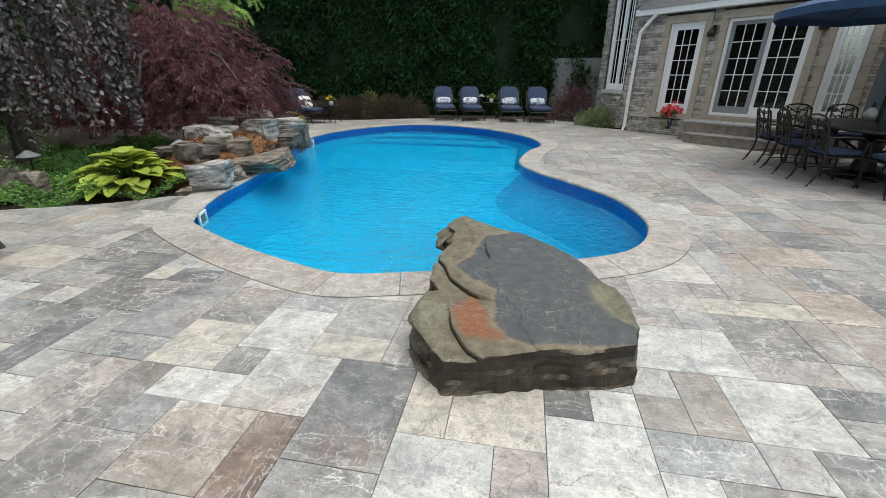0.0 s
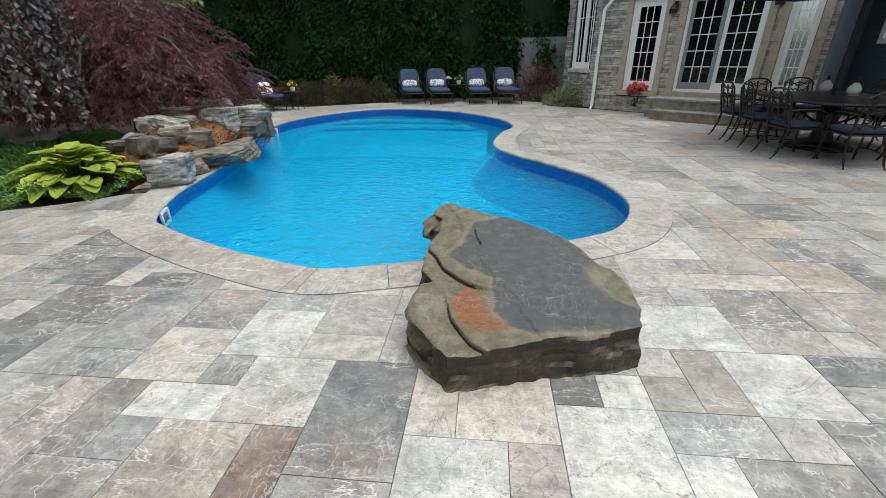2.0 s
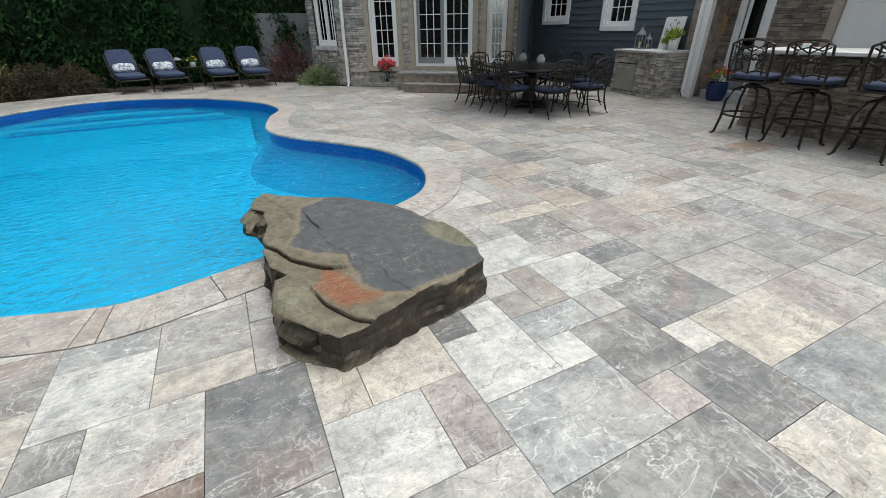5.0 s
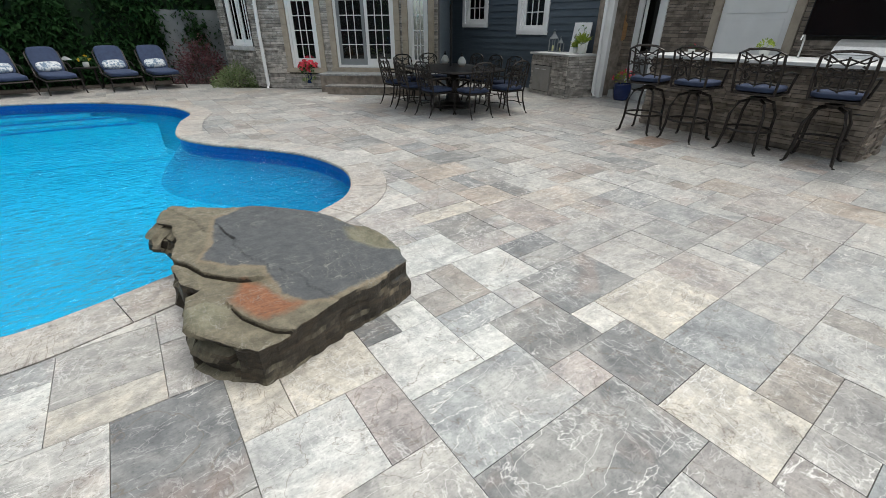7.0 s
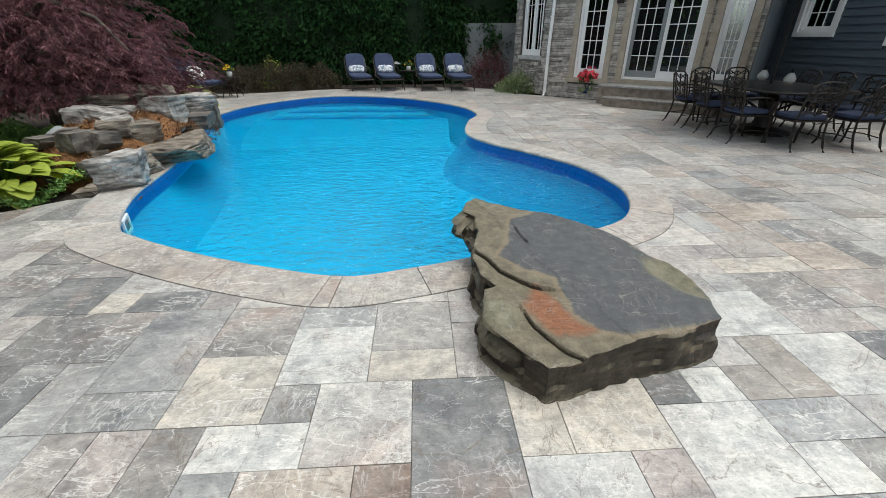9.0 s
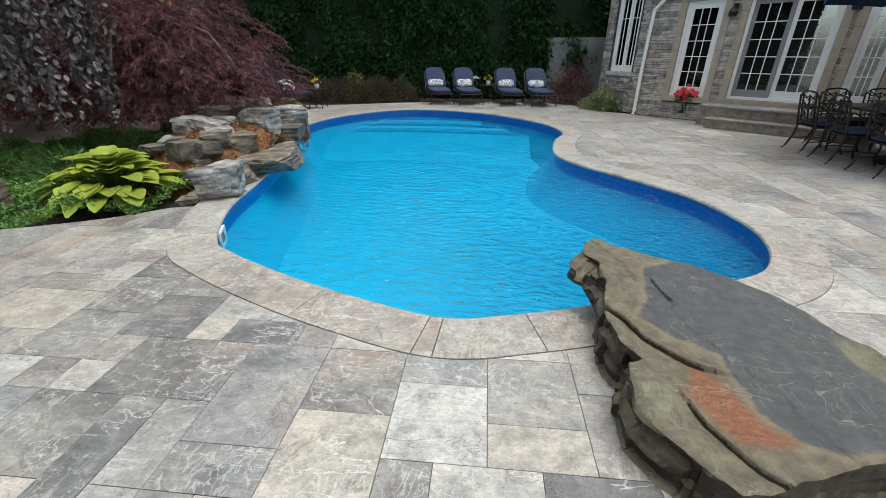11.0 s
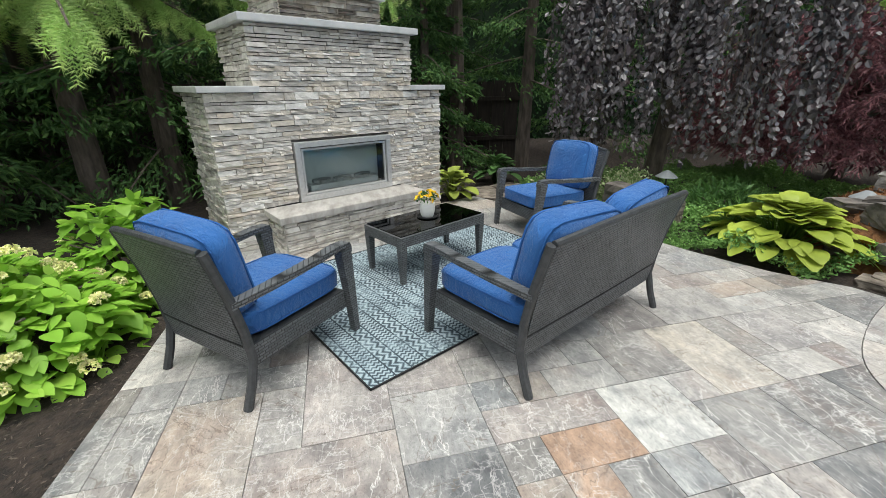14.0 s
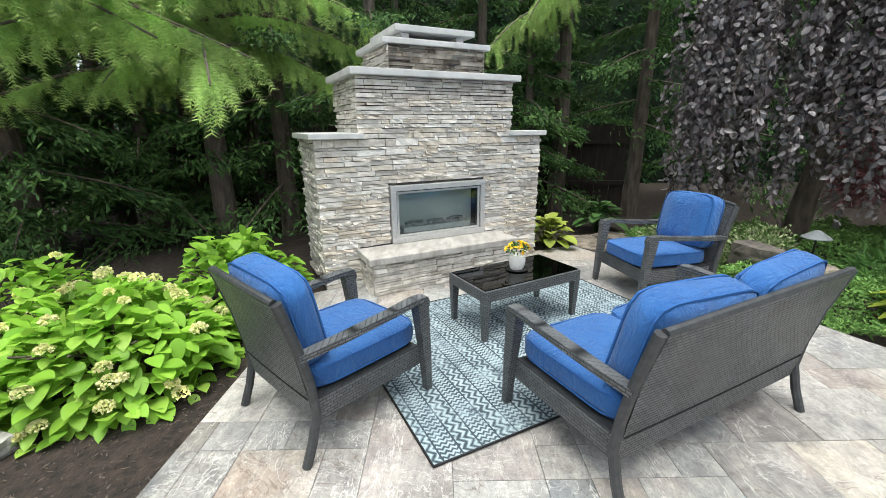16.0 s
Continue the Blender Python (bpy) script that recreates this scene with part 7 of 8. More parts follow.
# ---- loungers ----
def lounger(name, label, m, group="", wide=0.66, long=True, flat_pillow=True):
    s = thing(name, label, "lounger", m, group)
    h = wide / 2
    front = -0.85 if long else -0.45
    bm = bmesh.new()
    for x in (-h, h):
        tube(bm, [(x, front, 0.31), (x, 0.35, 0.33), (x, 0.75, 0.36)], 0.018, 6)
    tube(bm, [(-h, front, 0.31), (0, front - 0.04, 0.31), (h, front, 0.31)], 0.018, 6)
    part("frame", bm, M_IRON, s)
    for x in (-h, h):
        part("front_leg", tubed([(x, front + 0.08, 0.31), (x * 1.03, front + 0.03, 0.15), (x * 1.08, front - 0.03, 0.0)], 0.017, 6), M_IRON, s)
        part("back_leg", tubed([(x, 0.55, 0.34), (x * 1.03, 0.60, 0.15), (x * 1.08, 0.66, 0.0)], 0.017, 6), M_IRON, s)
        part("armrest", tubed([(x * 1.05, 0.55, 0.62), (x * 1.12, 0.25, 0.60), (x * 1.1, 0.02, 0.52), (x * 1.03, -0.02, 0.33)], 0.016, 6), M_IRON, s)
    lean = 50
    back = pose(0, 0.36, 0.36, lean, 0, 0)
    part("seat_cushion", pillow(wide - 0.05, abs(front) + 0.42, 0.11, pose(0, (front + 0.40) / 2, 0.385), 8, 0.12, cuts=5), M_LOUNGE, s, "slate navy seat cushion", True)
    part("back_frame", tubed([back @ Vector(p) for p in ((-h, 0, -0.05), (-h, 0.68, -0.05), (-h * 0.6, 0.80, -0.05), (0, 0.83, -0.05), (h * 0.6, 0.80, -0.05), (h, 0.68, -0.05), (h, 0, -0.05))], 0.018, 6), M_IRON, s)
    part("back_cushion", pillow(wide - 0.05, 0.80, 0.10, back @ pose(0, 0.40, 0.02), 5, 0.15, cuts=6), M_LOUNGE, s, "slate navy back cushion", True)
    return s


def lounge_pillow(m, label, mat, w=0.50, d=0.26):
    p = part("throw_pillow", pillow(w, d, 0.13, None, 3.5, 0.5, cuts=5), mat, smooth=True, m=m)
    tagged(p, label, "pillow", "pillows on the loungers")


for x, y, a in ((-3.10, 14.75, 17), (-2.17, 14.72, 15), (-0.86, 14.62, 10), (0.06, 14.52, 8)):
    m = pose(x, y, 0, 0, 0, a)
    lounger("chaise_lounge", "dark metal chaise lounge with slate navy cushions facing the pool", m, "loungers by the pool")
    lounge_pillow(m @ pose(0, 0.43, 0.55, 54, 0, 0), "blue and white patterned lumbar pillow on a lounge", M_PILLOW)
mL = pose(-6.98, 12.75, 0, 0, 0, 62)
lounger("patio_chair", "dark metal patio lounge chair with a navy cushion near the maple", mL, "", 0.66, False)
lounge_pillow(mL @ pose(0, 0.34, 0.60, 60, 0, 0), "white striped square pillow on a patio chair", M_CERAMIC_WHITE, 0.46, 0.42)


def side_table(at, r, h, label):
    t = thing("side_table", label, "table", pose(*at))
    part("tabletop", lathed([(r, h - 0.02), (r, h), (r * 0.9, h + 0.004), (0.01, h + 0.004)], 18), M_IRON, t)
    for k in range(4):
        a = radians(45 + 90 * k)
        part("leg", tubed([(r * 0.85 * math.cos(a), r * 0.85 * math.sin(a), h - 0.02), (r * 0.75 * math.cos(a), r * 0.75 * math.sin(a), h * 0.5), (r * 1.05 * math.cos(a), r * 1.05 * math.sin(a), 0)], 0.013, 6), M_IRON, t)


side_table((-1.52, 14.75, 0), 0.27, 0.52, "small dark metal side table between the loungers")
side_table((-6.30, 12.72, 0), 0.27, 0.52, "small dark metal side table beside the patio chair")
flowerpot((-1.50, 14.75, 0.525), 0.07, 0.12, M_CERAMIC_WHITE, M_YELLOW, "pot of yellow flowers on a side table", 10, 0.12)
flowerpot((-6.28, 12.72, 0.525), 0.07, 0.12, M_CERAMIC_WHITE, M_YELLOW, "pot of yellow flowers on a small side table", 10, 0.12)


def path_light(at, h=0.42):
    p = thing("path_light", "bronze garden path light with a conical shade", "lamp", pose(*at), "path lights in the beds")
    part("stake", tubed([(0, 0, -0.05), (0, 0, h * 0.5), (0, 0, h)], 0.011, 6), M_IRON, p)
    part("shade", lathed([(0.135, h - 0.035), (0.132, h - 0.028), (0.03, h + 0.045), (0.006, h + 0.05)], 16), M_GREY_CEMENT, p)


path_light((-5.28, 5.62, 0.02), 0.44)
path_light((-6.87, 4.62, -0.05), 0.46)
path_light((-1.95, 15.6, -0.05), 0.75)

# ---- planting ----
# green darkened to hold the shade deep inside a hedge
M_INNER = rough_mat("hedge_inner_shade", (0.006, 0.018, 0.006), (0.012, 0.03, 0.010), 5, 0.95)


def tree_thing(name, label, at, cat="tree", group="", kind=""):
    return thing(name, label, cat, pose(*at), group, kind)


# clipped arborvitae hedge behind the pool
def hedge(label, p, q, height, n, depth=0.9):
    m, L = along(p, q)
    h = thing("hedge", label, "hedge", m, kind="stuff")
    # filler box: the hedge's inner shade is put into its colour
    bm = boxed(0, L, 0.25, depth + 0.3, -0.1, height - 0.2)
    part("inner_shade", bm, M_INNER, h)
    u, z = rng.uniform(0, L, n), rng.uniform(-0.05, height, n)
    lump = np.array([noise.fractal(Vector((a * 0.9, c * 0.55, 3.0)), 1.0, 2.0, 4) for a, c in zip(u, z)])
    y = 0.12 - 0.28 * lump + 0.22 * rng.uniform(0, 1, n)
    at = np.stack([u, y, z], 1)
    way = np.tile([0.0, -0.75, -0.35], (n, 1))
    way[:, 0] = rng.normal(0, 0.55, n)
    leaves("sprays", at, way, 0.19, 0.085, M_HEDGE, h, spread=0.35, kind="stuff")
    return h


hedge("tall clipped dark green arborvitae hedge behind the pool", (-15.0, 15.6), (2.2, 16.9), 6.2, 42000)
hedge("dark green evergreen hedge closing the far corner", (2.0, 17.2), (9.0, 17.2), 6.5, 6000)
fence = tagged(part("grey_fence", boxed(0.4, 3.0, 16.9, 17.0, -0.1, 1.9), M_GREY_CEMENT), "grey fence panel beside the house", "fence")

# laceleaf maple
mp_t = tree_thing("japanese_maple", "broad weeping laceleaf maple with maroon leaves above the rockery", (-7.0, 7.6, -0.05))
part("trunk", tubed([(0, 0, 0), (0.1, -0.05, 0.4), (-0.05, 0.1, 0.85), (0.1, 0.0, 1.3), (0.2, 0.05, 1.9)], 0.11, 9, taper=0.45), M_BARK, mp_t)
for k in range(9):
    a = k * 2 * math.pi / 9 + 0.3
    r = 1.5 + 0.4 * (k % 3)
    part("limb", tubed([(0, 0, 0.9 + 0.08 * k), (r * 0.4 * math.cos(a), r * 0.4 * math.sin(a), 1.6 + 0.05 * k), (r * 0.8 * math.cos(a), r * 0.75 * math.sin(a), 1.75), (r * math.cos(a), r * 0.95 * math.sin(a), 1.35)], 0.045, 6, taper=0.3), M_BARK, mp_t)
d, w, lump = on_dome(3800, 2.18, 1.92, 1.80, 0.08, 0.16, 0.42, 2.9, 4.0)
d[:, 2] += 0.55
# arching sprays: leaflets along a short drooping shoot
flat = unit(w * np.array([1.0, 1.0, 0.0]) + rng.normal(0, 0.35, w.shape) * np.array([1.0, 1.0, 0.0]))
along_shoot = np.linspace(0.0, 1.0, 26)
reach = rng.uniform(0.22, 0.42, (len(d), 1, 1))
step = along_shoot[None, :, None] * reach
line = d[:, None, :] + flat[:, None, :] * step * 0.85 + np.array([0, 0, 1.0]) * (0.30 * step - 1.5 * step ** 2)
turn = flat[:, None, :] * 0.8 + np.array([0, 0, 1.0]) * (0.15 - 2.2 * step)
side = np.stack([-flat[:, 1], flat[:, 0], np.zeros(len(d))], 1)[:, None, :] * np.where(np.arange(26) % 2, 0.75, -0.75)[None, :, None]
leaves("crown", line.reshape(-1, 3), (turn + side).reshape(-1, 3), 0.062, 0.0135, M_MAPLE, mp_t, spread=0.36, kind="stuff", droop=0.35)
inner, iw, _ = on_dome(9000, 1.75, 1.5, 1.40, 0.06, 0.3, 0.3, 2.8, 4.0)
inner[:, 2] += 0.5
leaves("inner_crown", inner, iw * np.array([0.8, 0.8, 0.3]), 0.10, 0.03, M_MAPLE, mp_t, spread=0.6, kind="stuff", droop=0.4)

# weeping copper beech: hanging leafy strands
be = tree_thing("weeping_beech", "weeping copper beech with long hanging strands of dark leaves", (-7.95, 5.25, -0.05))
part("trunk", tubed([(0, 0, 0), (0.1, 0.05, 1.2), (0.0, -0.1, 2.6), (0.3, -0.2, 4.2), (0.9, -0.4, 5.2)], 0.15, 9, taper=0.4), M_BARK, be)
for k in range(8):
    a = radians(-110 + 28 * k)
    part("limb", tubed([(0.2, -0.1, 3.2 + 0.15 * k), (1.0 * math.cos(a), 1.0 * math.sin(a), 4.4), (1.5 * math.cos(a), 1.5 * math.sin(a), 4.5), (2.0 * math.cos(a), 2.0 * math.sin(a), 3.9)], 0.05, 6, taper=0.3), M_BARK, be)
at, way, twigs = [], [], bmesh.new()
sd = random.Random(3)
for k in range(300):
    a, r = radians(sd.uniform(-150, 22)), sd.uniform(0.4, 1.75)
    if k % 5:
        a, r = radians(-146 + 24 * (k % 8) + sd.gauss(0, 6)), 0.75 + 0.33 * (k % 4) + sd.gauss(0, 0.07)
    x, y = r * math.cos(a), r * math.sin(a)
    top, low = sd.uniform(2.2, 4.6), sd.uniform(0.62, 1.9) + (0.5 if sd.random() < 0.4 else 0)
    z, px, py = top, x, y
    pts = []
    while z > low:
        pts.append((px, py, z))
        for _ in range(3):
            at.append((px + sd.uniform(-0.05, 0.05), py + sd.uniform(-0.05, 0.05), z + sd.uniform(-0.03, 0.03)))
            b = sd.uniform(0, 2 * math.pi)
            way.append((0.55 * math.cos(b), 0.55 * math.sin(b), -0.8))
        z -= 0.085
        px += sd.gauss(0.0, 0.014) + 0.004 * math.cos(a)
        py += sd.gauss(0.0, 0.014) + 0.004 * math.sin(a)
    if len(pts) > 3 and k % 2 == 0:
        tube(twigs, pts[::3] + [pts[-1]], 0.005, 3)
part("twig_mass", twigs, M_BARK, be)
round_leaves("leaf_mass", np.array(at), np.array(way), 0.078, 0.056, M_BEECH, be, 0.32, "stuff")

# larch by the hydrangeas: long boughs with hanging needled twigs
def larch(at, label, boughs, needles=0.05, per=9, trunk_h=7.0, trunk_r=0.17):
    t = tree_thing("larch_tree", label, at)
    part("trunk", tubed([(0, 0, 0), (0.05, 0.03, 1.5), (-0.04, 0.0, 3.5), (0, 0, trunk_h)], trunk_r, 10, taper=0.35), M_BARK, t)
    pos, dirs, tips, tdirs = [], [], [], []
    wood = bmesh.new()
    sd = random.Random(len(boughs))
    for a, b, sag in boughs:
        line = bend(a, b, sag, 12)
        tube(wood, line, 0.028, 5, taper=0.3)
        for i in range(1, 12):
            for s in range(per):
                f = sd.random()
                p = line[i - 1].lerp(line[i], f)
                side = sd.uniform(0, 2 * math.pi)
                ln = sd.uniform(0.15, 0.55) * (1.15 - 0.4 * i / 12)
                d = Vector((math.cos(side) * 0.75, math.sin(side) * 0.75, -0.55)).normalized() + (line[i] - line[i - 1]).normalized() * 0.6
                d.normalize()
                q = p.copy()
                steps = max(3, int(ln / 0.028))
                for k in range(steps):
                    d = (d + Vector((0, 0, -0.07))).normalized()
                    q = q + d * 0.028
                    for _ in range(12):
                        o = Vector((sd.gauss(0, 1), sd.gauss(0, 1), sd.gauss(0, 1)))
                        e = (o - d * o.dot(d)).normalized() * 0.85 + d * 0.55
                        (tips if k > steps - 3 else pos).append(tuple(q))
                        (tdirs if k > steps - 3 else dirs).append(tuple(e))
    tagged(part("bough_mass", wood, M_BARK, t), kind="stuff")

    def needle(name, p, d, mat):
        p, d = np.array(p), unit(np.array(d))
        n = len(p)
        s = unit(np.cross(d, rng.normal(0, 1, (n, 3)))) * 0.0036
        L = needles * rng.uniform(0.75, 1.35, (n, 1))
        v = np.stack([p - s, p + s, p + d * L], 1).reshape(-1, 3)
        mesh_from(name, v, (np.arange(n)[:, None] * 3 + [0, 1, 2]), mat, t, "stuff")
    needle("needles", pos, dirs, M_LARCH)
    needle("new_needles", tips, tdirs, M_LARCH_TIP)
    return t


near_boughs = []
sd = random.Random(8)
for k in range(11):
    z = 2.5 + 0.22 * k
    near_boughs.append(((0.1, 0.1, z), (3.0 - 0.06 * k + sd.uniform(-0.5, 0.2), 0.9 + sd.uniform(-1.0, 0.7), z - 0.45 + sd.uniform(-0.15, 0.2)), 0.25))
for k in range(7):
    z = 2.3 + 0.3 * k
    near_boughs.append(((0, 0, z), (1.5 + sd.uniform(-0.4, 0.5), -1.0 + sd.uniform(-0.8, 0.6), z - 0.5), 0.25))
for k in range(4):
    z = 2.6 + 0.35 * k
    near_boughs.append(((0, 0, z), (-0.4 + sd.uniform(-0.4, 0.5), 1.9 + sd.uniform(-0.3, 0.5), z - 0.4), 0.25))
larch((-8.3, -2.6, -0.08), "tall larch with drooping bright green needled boughs", near_boughs, 0.06, 11)
over = [((0, 0, 3.0 + 0.16 * k), (-1.55 + 0.13 * k + sd.uniform(-0.3, 0.3), 3.3 - 0.08 * k + sd.uniform(-0.35, 0.3), 2.12 + 0.13 * k + sd.uniform(-0.08, 0.08)), 0.22) for k in range(9)]
larch((-4.9, -4.6, -0.08), "larch whose long bright boughs hang over the hydrangeas", over, 0.062, 10)
far_boughs = [((0, 0, 3.4 + 0.3 * k), (1.5 + sd.uniform(-0.3, 0.3), -1.3 + 0.5 * k + sd.uniform(-0.3, 0.3), 2.75 + 0.3 * k), 0.25) for k in range(6)]
larch((-10.2, 2.6, -0.08), "tall larch with drooping boughs behind the fireplace", far_boughs, 0.05, 8, 8.0)
back_boughs = [((0, 0, 3.0 + 0.25 * k), (1.9 + sd.uniform(-0.4, 0.4), -0.8 + 0.4 * k + sd.uniform(-0.3, 0.3), 2.45 + 0.25 * k), 0.2) for k in range(6)]
larch((-9.6, 11.0, -0.08), "larch with light green drooping boughs behind the maple", back_boughs, 0.06, 8, 7.0)


# dark conifers that close the view behind the fireplace and the beech
def conifer(at, h, r, n, seed, label, low=0.0):
    t = tree_thing("hemlock_tree", label, at, group="evergreens behind the patio")
    part("trunk", tubed([(0, 0, 0), (0.04, 0.02, h * 0.4), (0, 0, h)], 0.13 + 0.01 * (seed % 4), 8, taper=0.25), M_BARK, t)
    sd = random.Random(seed)
    wood = bmesh.new()
    pos, way = [], []
    count = max(24, n // 420)
    for k in range(count):
        f = low + (1 - low) * (k + sd.random()) / count
        z = h * (0.08 + 0.9 * f)
        a = k * 2.399 + sd.uniform(-0.3, 0.3)
        L = r * (1.05 - 0.8 * f) * sd.uniform(0.7, 1.15)
        tip = Vector((L * math.cos(a), L * math.sin(a), z - 0.28 * L))
        line = bend((0, 0, z), tip, 0.05, 5)
        tube(wood, line, 0.02, 4, taper=0.3)
        for _ in range(n // count):
            g = sd.random() ** 0.7
            p = Vector((0, 0, z)).lerp(tip, g)
            s = sd.gauss(0, 0.16 * L * (1 - 0.4 * g))
            pos.append((p.x - math.sin(a) * s, p.y + math.cos(a) * s, p.z - abs(sd.gauss(0, 0.09)) + 0.04))
            way.append((math.cos(a) + sd.gauss(0, 0.5), math.sin(a) + sd.gauss(0, 0.5), -0.45))
    tagged(part("branch_mass", wood, M_BARK, t), kind="stuff")
    leaves("foliage", np.array(pos), np.array(way), 0.105, 0.034, M_WOODS, t, spread=0.4, kind="stuff")


WOODS = [(-9.3, -4.9), (-8.9, -1.9), (-9.6, -0.6), (-10.6, 1.2), (-10.2, 4.0), (-9.4, -3.6), (-8.2, -5.4), (-11.6, -2.2), (-11.4, 6.4), (-10.9, 8.8), (-12.4, 3.0), (-12.8, -0.6), (-12.0, 11.6), (-10.4, -6.2)]
for k, (x, y) in enumerate(WOODS):
    conifer((x, y, -0.08), 7.0 + (k * 37 % 5) * 0.6, 2.0 + 0.15 * (k % 3), 12500, k + 2, "dark green hemlock with drooping branches" if k % 2 else "tall shaded hemlock behind the patio", 0.02 if k not in (3, 4, 5) else 0.1)
UNDER = [(-7.4, -4.5, 4.2), (-6.5, -5.3, 3.6), (-8.7, -3.9, 4.4), (-9.7, -2.7, 4.0), (-5.5, -6.3, 4.0), (-7.2, -6.3, 4.6), (-10.1, 2.0, 4.0)]
for k, (x, y, h) in enumerate(UNDER):
    conifer((x, y, -0.08), h, 1.75, 12000, 31 + k, "young hemlock with branches down to the mulch", 0.0)
hedge("tall evergreens closing the garden beside the bed", (-14.5, -11.5), (-3.0, -11.5), 4.6, 7000, 1.2)
hedge("dark wall of evergreens closing the garden", (-14.5, -9.0), (-14.5, 16.0), 8.0, 15000, 1.2)

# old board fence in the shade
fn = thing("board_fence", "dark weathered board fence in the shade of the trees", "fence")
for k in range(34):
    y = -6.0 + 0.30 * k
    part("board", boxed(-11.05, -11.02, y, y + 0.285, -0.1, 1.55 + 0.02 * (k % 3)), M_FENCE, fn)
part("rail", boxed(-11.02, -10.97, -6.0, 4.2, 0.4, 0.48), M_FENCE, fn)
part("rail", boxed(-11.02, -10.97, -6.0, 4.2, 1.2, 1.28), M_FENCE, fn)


# hydrangeas
def broad_leaf(bm, at, d, L, W, cup=0.18, seg=4, tilt=None, heart=False):
    d = Vector(d).normalized()
    up = Vector((0, 0, 1)) if tilt is None else Vector(tilt)
    s = d.cross(up)
    s = s.normalized() if s.length > 1e-4 else Vector((1, 0, 0))
    u = s.cross(d)
    prev = None
    for i in range(seg + 1):
        f = i / seg
        w = W / 2 * (math.sin(math.pi * min(1, f * 0.90 + 0.08)) ** 0.62) if heart else W / 2 * max(0.03, (f + 0.02) ** 0.6 * max(0.0, 1 - f) ** 0.9 / 0.365)
        c = Vector(at) + d * (L * f) - Vector((0, 0, 1)) * (cup * L * f * f * 1.4)
        row = [bm.verts.new(c + s * w + u * (w * cup * 1.3)), bm.verts.new(c), bm.verts.new(c - s * w + u * (w * cup * 1.3))]
        if prev:
            bm.faces.new((prev[0], prev[1], row[1], row[0]))
            bm.faces.new((prev[1], prev[2], row[2], row[1]))
        prev = row


def hydrangea(at, rx, ry, rz, nl, nf, seed, label):
    h = tree_thing("hydrangea_bush", label, at, "shrub", "hydrangeas in the bed")
    d, w, _ = on_dome(nl, rx, ry, rz, 0.0, 0.35, 0.18, 2.0, seed)
    bm = bmesh.new()
    for p, n in zip(d, w):
        v = Vector((n[0], n[1], n[2] * 0.2 - 0.02)) + Vector(rng.normal(0, 0.45, 3))
        k = rng.uniform(0.65, 1.2)
        broad_leaf(bm, p, v, 0.125 * k, 0.088 * k, 0.16, 5)
    part("foliage", bm, M_HYDRANGEA, h, "bright green broad leaves", True)
    stems = bmesh.new()
    for k in range(16):
        a = k * 2.4
        tube(stems, [(0.08 * math.cos(a), 0.08 * math.sin(a), 0), (rx * 0.4 * math.cos(a), ry * 0.4 * math.sin(a), rz * 0.5), (rx * 0.75 * math.cos(a), ry * 0.75 * math.sin(a), rz * 0.7)], 0.007, 4)
    part("stem_cluster", stems, M_BARK, h)
    d, w, _ = on_dome(nf, rx * 1.08, ry * 1.08, rz * 1.14, 0.12, 0.08, 0.15, 2.0, seed)
    for p, n in zip(d, w):
        k = 120
        dd, ww, _ = on_dome(k, 0.044, 0.044, 0.030, -0.3, 0.10)
        s = rng.uniform(0.45, 1.1)
        leaves("flower_head", dd * s + p, ww, 0.017, 0.022, M_CREAMFLOWER, h, spread=0.8, kind="stuff")


hydrangea((-4.95, -1.66, -0.08), 0.68, 0.78, 0.62, 1500, 44, 1.0, "hydrangea bush with lime leaves and pale cream flower heads")
hydrangea((-4.35, -2.4, -0.08), 0.60, 0.62, 0.56, 950, 22, 2.0, "hydrangea bush with lime leaves and cream flowers at the bed's edge")
hydrangea((-5.95, -1.25, -0.08), 0.55, 0.52, 0.74, 820, 5, 3.0, "hydrangea bush with green leaves beside the fireplace")
hydrangea((-5.5, -2.9, -0.08), 0.7, 0.6, 0.62, 520, 10, 5.0, "hydrangea bush with green leaves at the back of the bed")
# bed edging stones
for k in range(3):
    ob = part("edging_stone", boulder(0.42, 0.15, 0.10, 40 + k, 6, 0.1, 2), M_ROCK_PALE, m=pose(-4.22 - 0.1 * k, -1.85 - 0.42 * k, -0.07, 0, 0, 75))
    tagged(ob, "pale stone edging block in the mulch bed", "stone", "bed edging stones")


# hostas
def hosta(at, r, n, label, mat=M_HOSTA, size=1.0):
    h = tree_thing("hosta_plant", label, at, "plant", "hostas in the beds")
    for k in range(n):
        f = (k + 0.5) / n
        a = k * 2.39996 + rng.uniform(-0.5, 0.5)
        reach = r * min(1.0, f ** 0.75 * rng.uniform(0.8, 1.2))
        z = 0.50 * size * (1 - 0.70 * f) + 0.06
        base = Vector((reach * 0.62 * math.cos(a), reach * 0.62 * math.sin(a), z * 0.9))
        bm = bmesh.new()
        broad_leaf(bm, base, (math.cos(a), math.sin(a), 0.75 - 1.0 * f + rng.uniform(-0.25, 0.3)), size * rng.uniform(0.20, 0.31), size * rng.uniform(0.16, 0.23), 0.20, 6, heart=True)
        tube(bm, [(0.03 * math.cos(a), 0.03 * math.sin(a), 0), tuple(base * 0.6 + Vector((0, 0, z * 0.3))), tuple(base)], 0.006, 4)
        part("leaf", bm, mat, h, smooth=True)


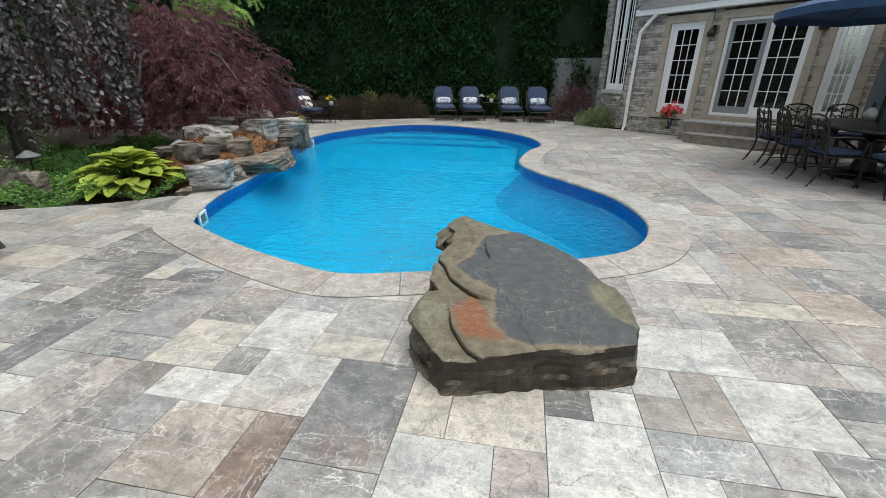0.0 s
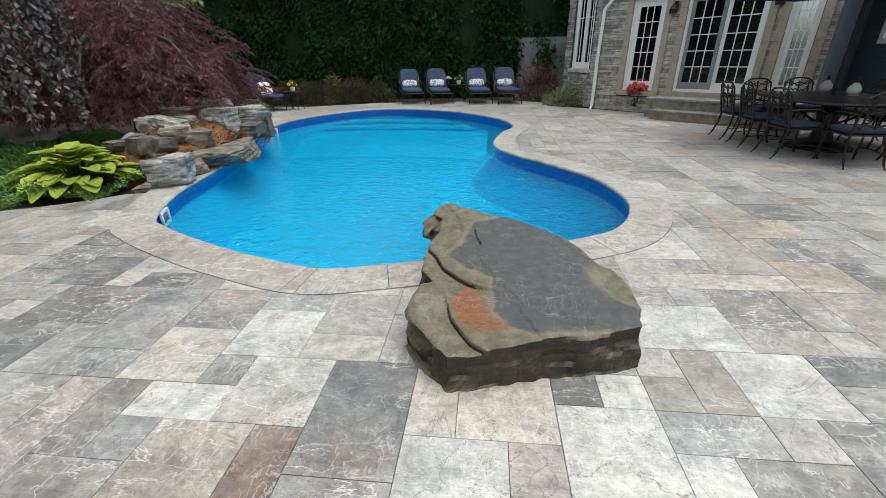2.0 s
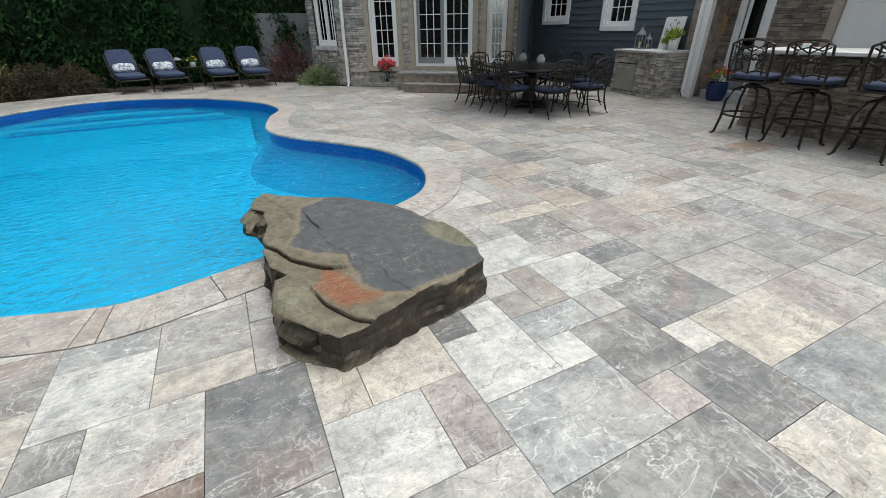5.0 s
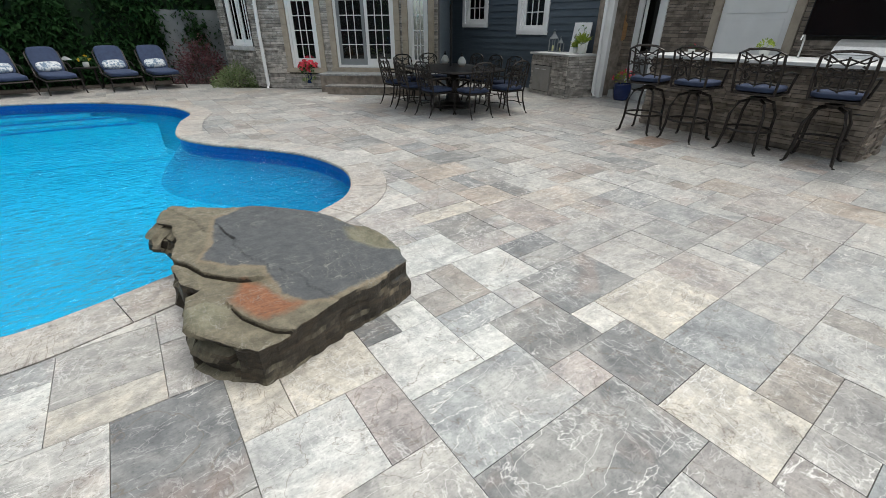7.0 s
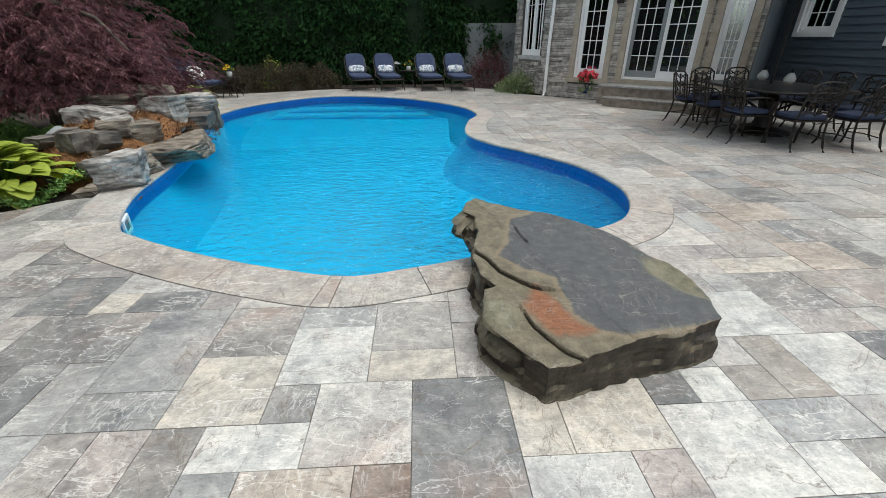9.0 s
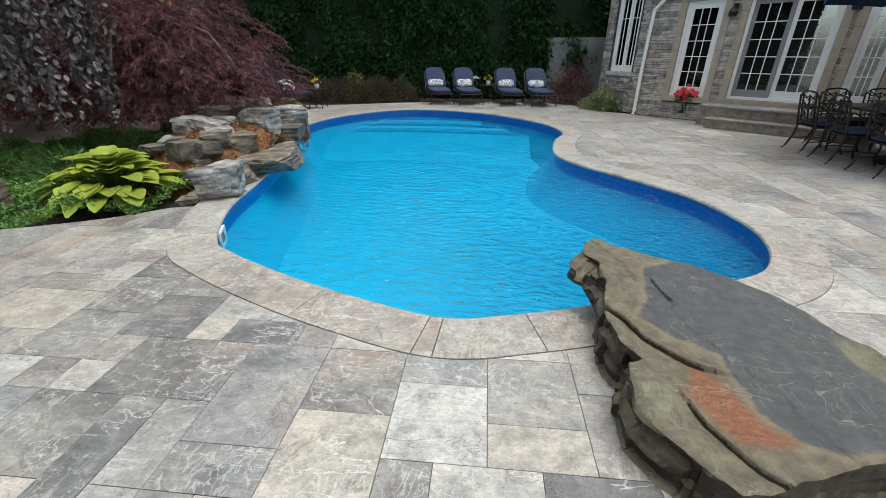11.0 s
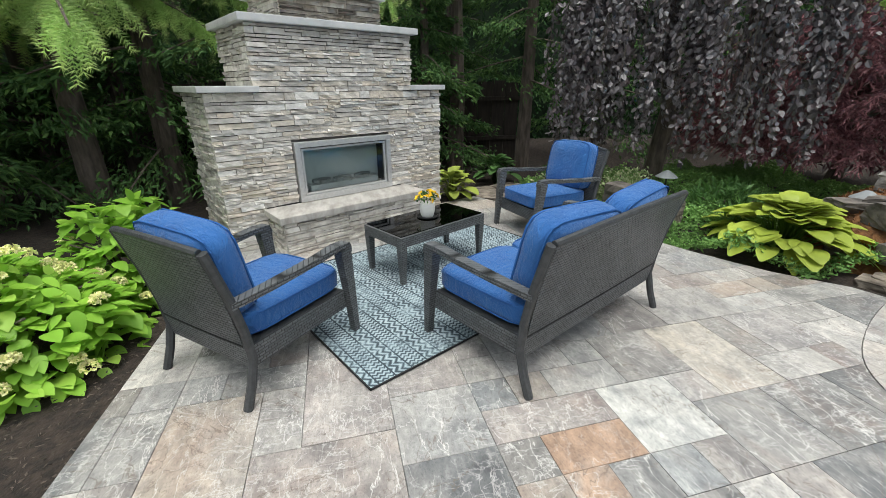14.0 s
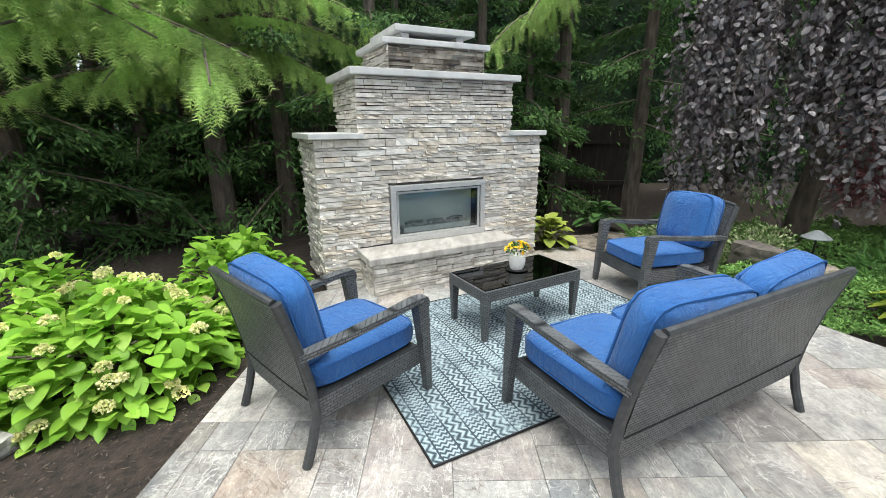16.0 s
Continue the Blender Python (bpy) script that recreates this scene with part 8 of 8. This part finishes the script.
hosta((-5.22, 4.62, -0.06), 0.78, 110, "large golden green hosta at the patio edge")
hosta((-8.0, 2.0, -0.08), 0.42, 40, "lime green hosta beside the fireplace", M_LIME, 0.8)
hosta((-8.9, 3.0, -0.08), 0.42, 34, "green hosta in the shade behind the chair", M_FERN, 0.85)
hosta((-5.0, 8.35, 0.25), 0.40, 34, "lime hosta behind the rockery", M_LIME, 0.75)

# juniper ground cover
gc = thing("juniper_cover", "low spreading green juniper ground cover in the bed", "ground cover", kind="stuff")
n = 64000
x, y = rng.uniform(-8.6, -4.6, n), rng.uniform(3.2, 7.6, n)
edge = np.array([Vector(p) for p in ((-7.2, 2.9), (-6.5, 3.35), (-5.9, 3.6), (-5.3, 3.87), (-4.8, 4.2))])
line = np.interp(x, edge[:, 0], edge[:, 1])
keep = (y > line - 0.05) & (((x + 5.0) / 0.85) ** 2 + ((y - 6.6) / 1.6) ** 2 > 1.0) & (np.hypot(x + 5.22, y - 4.62) > 0.42)
x, y = x[keep], y[keep]
hgt = np.array([0.16 + 0.24 * noise.fractal(Vector((a * 1.5, b * 1.5, 0)), 1.0, 2.0, 3) for a, b in zip(x, y)]) + 0.10 * np.clip((y - 4.0) / 3, 0, 1)
z = -0.07 + np.maximum(0.05, hgt) * rng.uniform(0.55, 1.0, len(x))
a = rng.uniform(0, 2 * np.pi, len(x))
leaves("sprays", np.stack([x, y, z], 1), np.stack([np.cos(a) * 0.8, np.sin(a) * 0.8 - 0.2, np.full(len(x), 0.55)], 1), 0.052, 0.021, M_JUNIPER, gc, spread=0.4, kind="stuff")

# small-leaved shrubs
def shrub(at, r, hgt, n, mat, label, leaf=0.05, width=0.03, name="shrub", group=""):
    s = tree_thing(name, label, at, "shrub", group)
    stems = bmesh.new()
    for k in range(7):
        b = k * 0.9
        tube(stems, [(0.03 * math.cos(b), 0.03 * math.sin(b), 0), (r * 0.4 * math.cos(b), r * 0.4 * math.sin(b), hgt * 0.5), (r * 0.7 * math.cos(b), r * 0.7 * math.sin(b), hgt * 0.75)], 0.008, 4)
    part("stem_cluster", stems, M_BARK, s)
    d, w, _ = on_dome(n, r, r, hgt, 0.0, 0.45, 0.25, 2.4, at[0])
    leaves("foliage", d, w + [0, 0, 0.2], leaf, width, mat, s, spread=0.6, kind="stuff")


for k, (x, y, r, h) in enumerate(((-7.6, 15.0, 0.6, 0.75), (-6.8, 14.85, 0.62, 0.72), (-6.0, 14.95, 0.6, 0.86), (-5.2, 15.0, 0.62, 0.78), (-4.4, 15.1, 0.6, 0.74), (-8.4, 14.6, 0.6, 0.8))):
    shrub((x, y, -0.08), r, h, 2600, M_BARBERRY, "rounded dusky red barberry shrub before the hedge", 0.07, 0.035, group="shrubs before the hedge")
shrub((-6.0, 15.15, -0.08), 0.35, 0.98, 700, M_LIME, "yellow-green shrub before the hedge", 0.06, 0.03)
shrub((1.75, 13.45, -0.08), 0.62, 0.55, 2200, M_VARIEGATED, "variegated green and cream shrub by the stone house", 0.09, 0.03)
shrub((1.15, 15.55, -0.08), 0.75, 1.15, 2200, M_MAPLE, "small red-leaved maple behind the loungers", 0.09, 0.03)
for k, (x, y) in enumerate(((-7.55, 3.55), (-7.0, 4.1), (-8.3, 4.0))):
    shrub((x, y, -0.08), 0.50, 0.55, 1500, M_VARIEGATED if k < 2 else M_FERN, "small-leaved variegated shrub under the beech" if k < 2 else "fern-like green shrub under the beech", 0.045, 0.03)
shrub((-6.35, 5.1, -0.08), 0.5, 0.42, 800, M_FERN, "dark fern in the bed under the beech", 0.13, 0.03)

# rusty moss tufts on the mound, and mulch chips
gc = thing("moss_tufts", "rusty orange moss tufts between the rockery stones", "moss", kind="stuff")
n = 5200
x, y = rng.uniform(-5.9, -4.1, n), rng.uniform(4.75, 7.9, n)
e = ((x + 5.05) / 0.95) ** 2 + ((y - 6.5) / 1.7) ** 2
k = e < 0.98
x, y, e = x[k], y[k], e[k]
z = 0.64 * (1 - e) ** 0.55 - 0.09
leaves("tufts", np.stack([x, y, z], 1), np.tile([0, 0, 1.0], (len(x), 1)), 0.055, 0.018, M_MOSS, gc, spread=0.8, kind="stuff")
mc = thing("mulch_chips", "dark shredded bark mulch in the hydrangea bed", "mulch", kind="stuff")
n = 6000
x, y = rng.uniform(-6.4, -3.2, n), rng.uniform(-4.2, -0.74, n)
leaves("chips", np.stack([x, y, np.full(n, -0.07) + rng.uniform(0, 0.025, n)], 1), rng.normal(0, 1, (n, 3)) * [1, 1, 0.15], 0.028, 0.009, M_BARK, mc, spread=0.2, kind="stuff", droop=0)
